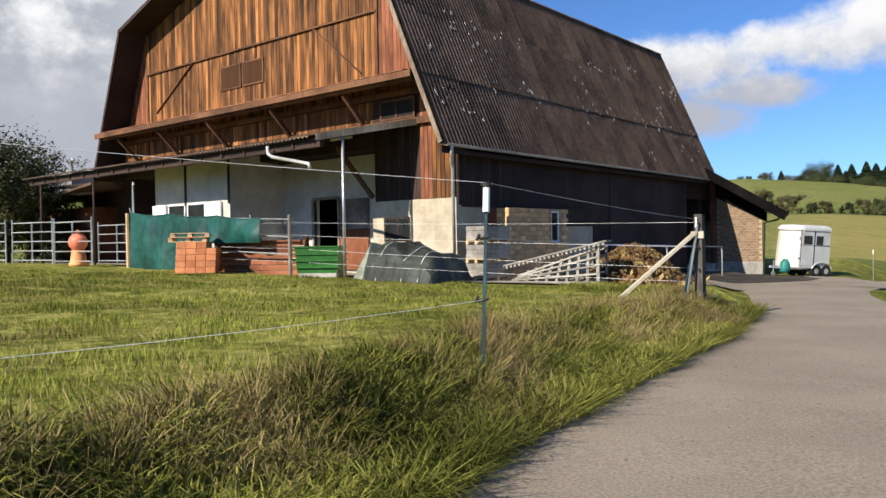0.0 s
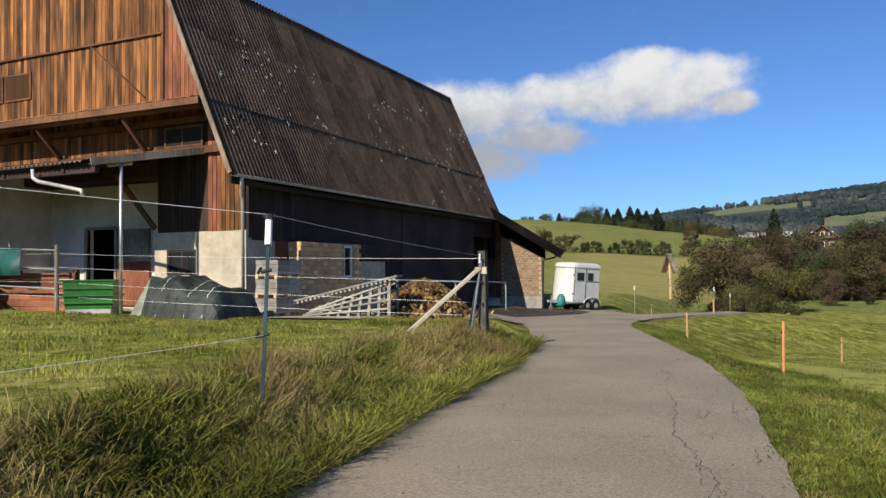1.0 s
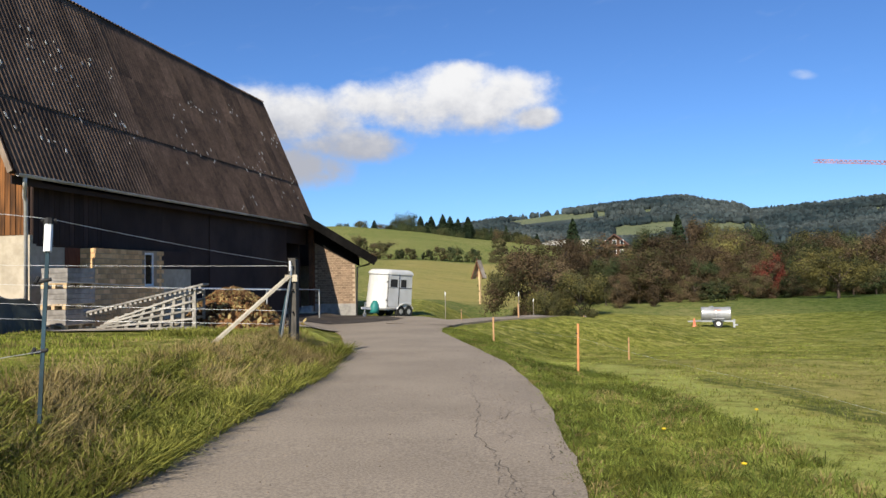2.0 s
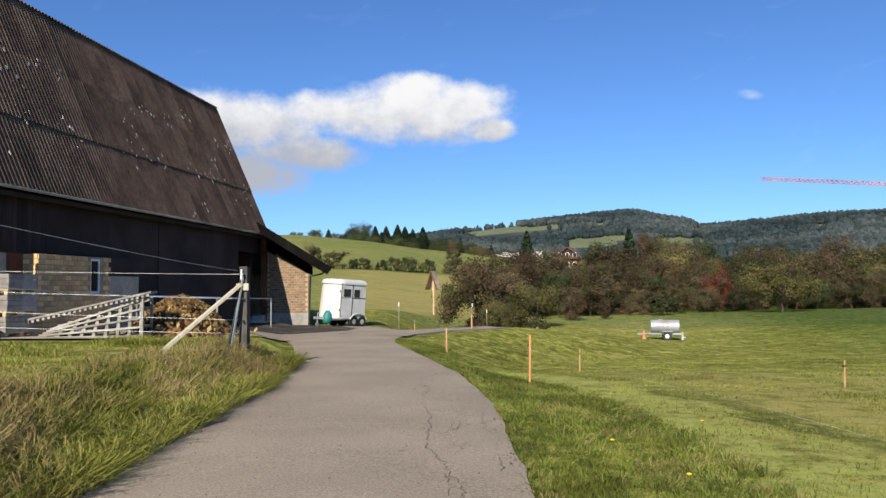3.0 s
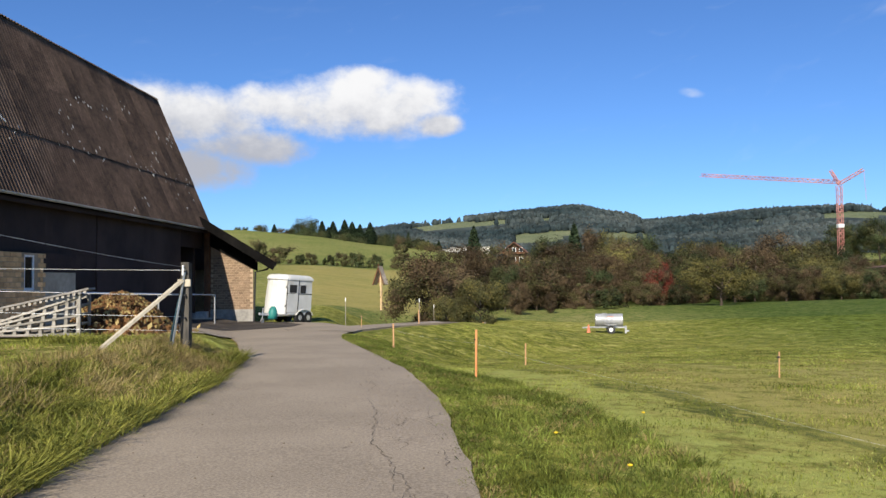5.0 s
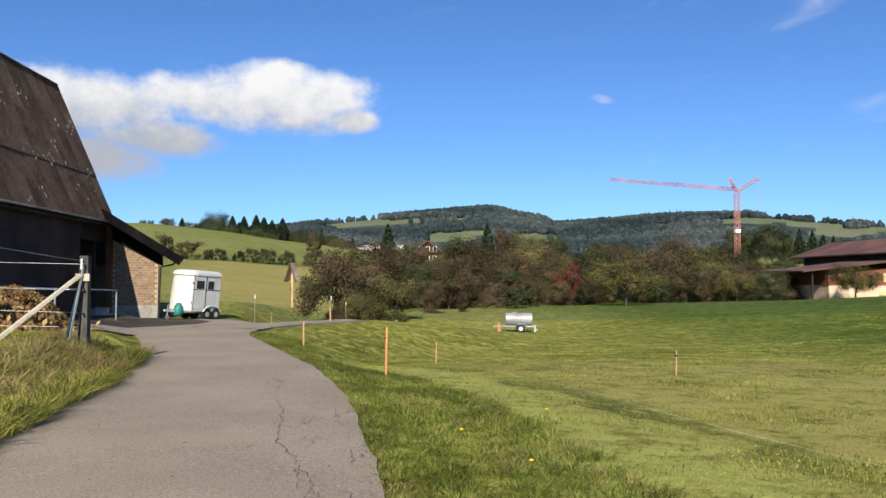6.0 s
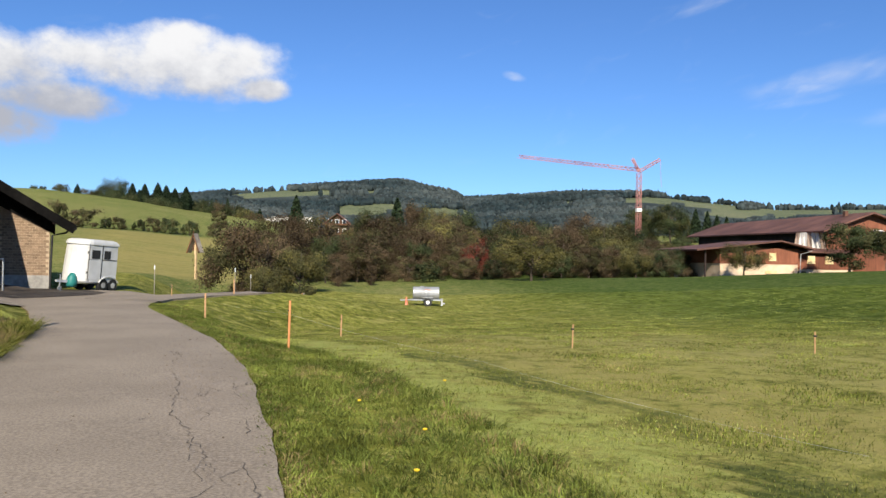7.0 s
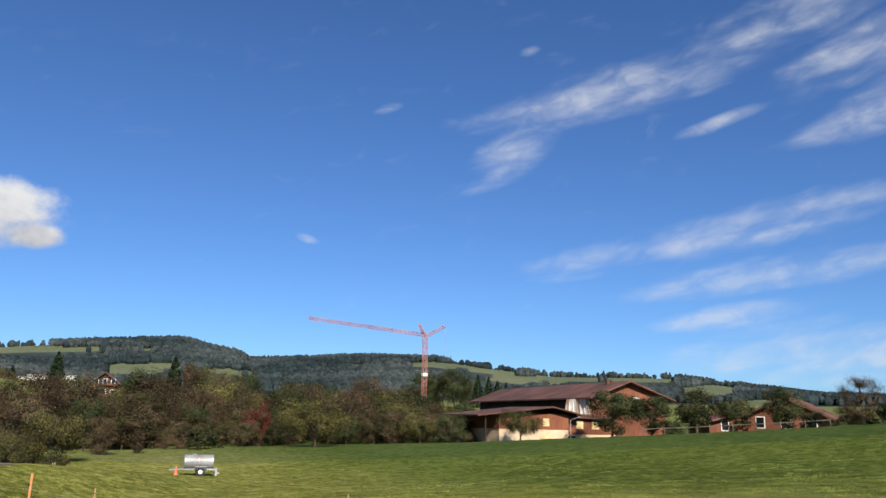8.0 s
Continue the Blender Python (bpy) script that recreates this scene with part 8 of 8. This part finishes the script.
# tall verge between road and meadow
n = 3900
cy = -1.5 + 18.3 * rng.random(n) ** 1.2
d = (1.0 + 0.04 * cy) * rng.random(n) ** 1.25
cx = edge_l(cy) - d + 0.05
kind = rng.random(n)
patch_n = drift(cx, cy, 0.9, 2.0)
dry = kind + patch_n * 0.6 < np.where(cy > 8.5, 0.34, 0.14) * np.where(d > 0.35, 1.25, 0.6)
brown = ~dry & (kind - patch_n * 0.6 > 0.93)
deep = ~dry & ~brown & (kind + drift(cx, cy, 1.7, 5.0) * 0.8 < 0.34)
fresh = ~dry & ~brown & ~deep
tall_v = 0.2 + 0.17 * np.exp(-d / 0.45)
tufts("verge_grass", cx[fresh], cy[fresh], 32, tall_v[fresh], 0.12, 0.012, VERGE, "long uncut green grass on the road's verge", 1, 1.6)
tufts("verge_grass_deep", cx[deep], cy[deep], 30, tall_v[deep] * 1.05, 0.13, 0.011, DARK_BLADE, "rank deep green grass on the road's verge", 13, 1.7)
tufts("dry_grass", cx[dry], cy[dry], 24, 0.33, 0.09, 0.007, STRAW, "dry straw-coloured grass on the road's verge", 2, 1.2)
tufts("withered_grass", cx[brown], cy[brown], 22, 0.24, 0.12, 0.010, WITHERED, "withered brown grass on the road's verge", 8, 1.7)
# meadow on the barn's side
n = 150000
r = 3.0 + 24.0 * rng.random(n) ** 0.75
a = np.radians(rng.uniform(-84, -15, n))
x, y = r * np.sin(a), r * np.cos(a)
keep = (x < edge_l(y) - 0.5) & (y < 16.6) & (y > 0.3)
x, y = x[keep], y[keep]
tall_m = rng.uniform(0.03, 0.085, len(x)) * np.clip(1.0 + 0.9 * np.sin(1.9 * x + 2.0 * np.sin(1.3 * y)) * np.sin(2.3 * y + 1.7 * np.sin(0.9 * x)), 0.35, 2.0)
wide_m = np.clip(0.004 + 0.0008 * np.hypot(x, y), 0.006, 0.02)
tone = rng.random(len(x)) + 0.9 * drift(x, y, 0.75, 1.0) + 0.5 * drift(x, y, 2.6, 4.0)
for nm, pick, mat, label in (("meadow_grass", (tone > 0.2) & (tone < 0.84), BLADE, "short green meadow grass"), ("meadow_grass_deep", tone <= 0.2, DARK_BLADE, "deep green clumps in the meadow"), ("meadow_stubble", tone >= 0.84, STUBBLE, "tan dry patches in the meadow")):
    blades(nm, x[pick], y[pick], tall_m[pick], wide_m[pick], mat, label, 3)
k = rng.random(len(x)) < np.where(x > edge_l(y) - 2.2, 0.09, 0.03)
blades("meadow_straw", x[k] + 0.03, y[k], rng.uniform(0.05, 0.14, k.sum()), 0.008, STRAW, "dry stalks in the meadow", 4)
# verge and field across the road
n = 4900
cy = -1.5 + 29.0 * rng.random(n) ** 1.15
cx = edge_r(cy) - 0.03 + 2.1 * rng.random(n) ** 1.35
k = rng.random(n) + 0.7 * drift(cx, cy, 1.3, 7.0)
off = cx - edge_r(cy)
low = np.where(off < 0.5, 0.085, 0.12)
for nm, pick, mat, label, sd in (("roadside_grass", (k > 0.02) & (k < 0.6), ROUGH, "rough green grass along the road", 5), ("roadside_grass_deep", k >= 0.6, DARK_BLADE, "deep green grass along the road", 14), ("roadside_straw", k <= 0.02, STUBBLE, "dry tan grass along the road", 6)):
    tufts(nm, cx[pick], cy[pick], 18, low[pick], 0.1, 0.008, mat, label, sd, 1.5)
n = 3000
cy = -1.0 + 27.0 * rng.random(n)
cx = np.where(np.arange(n) % 3 > 0, edge_r(cy) - 0.12 + 0.3 * rng.random(n), edge_l(cy) + 0.06 - 0.14 * rng.random(n))
tufts("edge_litter", cx, cy, 10, 0.045, 0.1, 0.008, WITHERED, "withered grass along the road's edge", 9, 2.0)


def swath(x, y):
    """Distance from the road's edge, frayed along the mower's way."""
    u, v = x * 0.44 - y * 0.90, x * 0.90 + y * 0.44
    fray = np.array([noise.noise((pu * 0.16, pv * 0.9, 3.0)) + 0.5 * noise.noise((pu * 0.6, pv * 2.2, 8.0)) for pu, pv in zip(u, v)])
    return (x - edge_r(y)) * np.where(y > 12, 0.9, 1.0) + 1.0 * fray


n = 175000
r = 4.0 + 34.0 * rng.random(n) ** 1.05
a = np.radians(rng.uniform(-14, 62, n))
x, y = r * np.sin(a), r * np.cos(a)
keep = x > edge_r(y) + 0.9
x, y = x[keep], y[keep]
sw = swath(x, y) + rng.normal(size=len(x)) * 0.22
u_, v_ = x * 0.44 - y * 0.90, x * 0.90 + y * 0.44
streaks = np.array([noise.noise((pu * 0.3, pv * 1.1, 5.0)) for pu, pv in zip(u_, v_)]) + 0.6 * drift(x, y, 1.1, 9.0) + rng.normal(size=len(x)) * 0.22
tone = np.where(sw < 1.6, 1, np.where(sw < 3.3, 2, np.where(sw < 3.95, 0, np.where(sw < 6.3, np.where(streaks > 0.08, 3, np.where(streaks < -0.3, 0, 1)), 1))))
tone = np.where((sw >= 1.6) & (sw < 3.3) & (streaks < -0.02), 1, tone)
far_ = sw >= 6.3
tone = np.where(far_ & (streaks > 0.12), 2, tone)
tone = np.where(far_ & (streaks > 0.34) & (sw < 14), 3, tone)
tone = np.where(far_ & (streaks < -0.42), 0, tone)
mix_ = rng.random(len(x))
tone = np.where(mix_ < 0.18, 1, np.where(mix_ < 0.27, 0, np.where(mix_ < 0.34, 3, np.where(mix_ < 0.42, 2, tone))))
tall_f = rng.uniform(0.02, 0.05, len(x)) * np.where(tone == 0, 1.5, 1.0)
wide_f = np.clip(0.004 + 0.0008 * np.hypot(x, y), 0.006, 0.032)
for t_, (nm, mat, label) in enumerate((("field_grass_deep", DARK_BLADE, "deep green unmown streaks in the field"), ("field_grass", BLADE, "short mown green grass of the field"), ("field_grass_pale", PALE_BLADE, "pale yellow-green mown swaths of the field"), ("field_stubble", STUBBLE, "tan stubble and dead grass in the field"))):
    pick = tone == t_
    blades(nm, x[pick], y[pick], tall_f[pick], wide_f[pick], mat, label, 7 + t_)
m = 15000
r = 6.0 + 50 * rng.random(m) ** 0.85
a = np.radians(rng.uniform(-10, 61, m))
cx, cy = r * np.sin(a), r * np.cos(a)
keep = cx > edge_r(cy) + 1.9
cx, cy, r = cx[keep], cy[keep], r[keep]
cu, cv = cx * 0.44 - cy * 0.90, cx * 0.90 + cy * 0.44
row_n = np.array([noise.noise((pu * 0.4, pv * 0.85, 5.0)) for pu, pv in zip(cu, cv)]) + 0.5 * drift(cx, cy, 0.13, 6.0) + rng.normal(size=len(cx)) * 0.26
swc = swath(cx, cy)
dark = (row_n < -0.3) & ((swc < 1.8) | (swc > 3.2)) | ((swc > 3.3) & (swc < 4.0))
pale = (row_n > 0.16) & (swc > 1.5)
tan = (row_n > 0.05) & (row_n <= 0.16) & (swc > 4.0) & (swc < 15)
grow = np.clip(r / 22, 0.5, 1.5)
tufts("field_tufts", cx[dark], cy[dark], 13, 0.055 * grow[dark], 0.16, 0.018, DARK_BLADE, "darker tufts in the mown field", 10, 1.5)
tufts("field_tufts_pale", cx[pale], cy[pale], 12, 0.045 * grow[pale], 0.17, 0.018, PALE_BLADE, "pale tufts in the mown field", 15, 1.6)
tufts("field_clippings", cx[tan], cy[tan], 12, 0.035 * grow[tan], 0.18, 0.016, STUBBLE, "tan clippings in the mown field", 16, 2.0)
DANDELION = material("yellow flower", (0.75, 0.50, 0.02), (0.85, 0.62, 0.05), 0.7, 20.0, bump=0.0)
for fx, fy in ((1.24, 6.4), (0.78, 7.9), (1.9, 9.3), (1.0, 5.1)):
    flower = thing("dandelion", "small yellow dandelion in the roadside grass", "flower", (fx, fy, ground_at(fx, fy)), 0, "dandelions")
    part("stem", Solid().tube([(0, 0, -0.02), (0.01, 0, 0.12)], 0.003, 5), DARK_BLADE, flower)
    part("bloom", Solid().lathe([(0.004, 0.115), (0.02, 0.125), (0.022, 0.132), (0.008, 0.138)], 10), DANDELION, flower, "yellow bloom")
# weeds at the yard's edge
n = 200
t = rng.random(n)
cx, cy = -9.8 + 3.6 * t + rng.normal(size=n) * 0.25, 16.5 + 0.9 * t + rng.normal(size=n) * 0.3
keep = cx < edge_l(cy) - 0.3
cx, cy = np.concatenate([cx[keep], rng.uniform(-10.5, -7.2, 160)]), np.concatenate([cy[keep], rng.uniform(17.0, 19.6, 160)])
keep = cx < edge_l(cy) - 0.3
tufts("weeds", cx[keep], cy[keep], 16, 0.2, 0.12, 0.018, VERGE, "rank green weeds at the yard's edge", 11)
n = 9000
u, v = rng.random(n), rng.random(n)
flip = u + v > 1
u, v = np.where(flip, 1 - u, u), np.where(flip, 1 - v, v)
x, y = -5.95 + u * (-8.6 + 5.95) + v * (-9.0 + 5.95), 18.6 + u * (21.4 - 18.6) + v * (17.9 - 18.6)
blades("yard_grass", x, y, rng.uniform(0.03, 0.08, n), 0.016, PALE_BLADE, "bright short grass beside the yard's entry", 21)
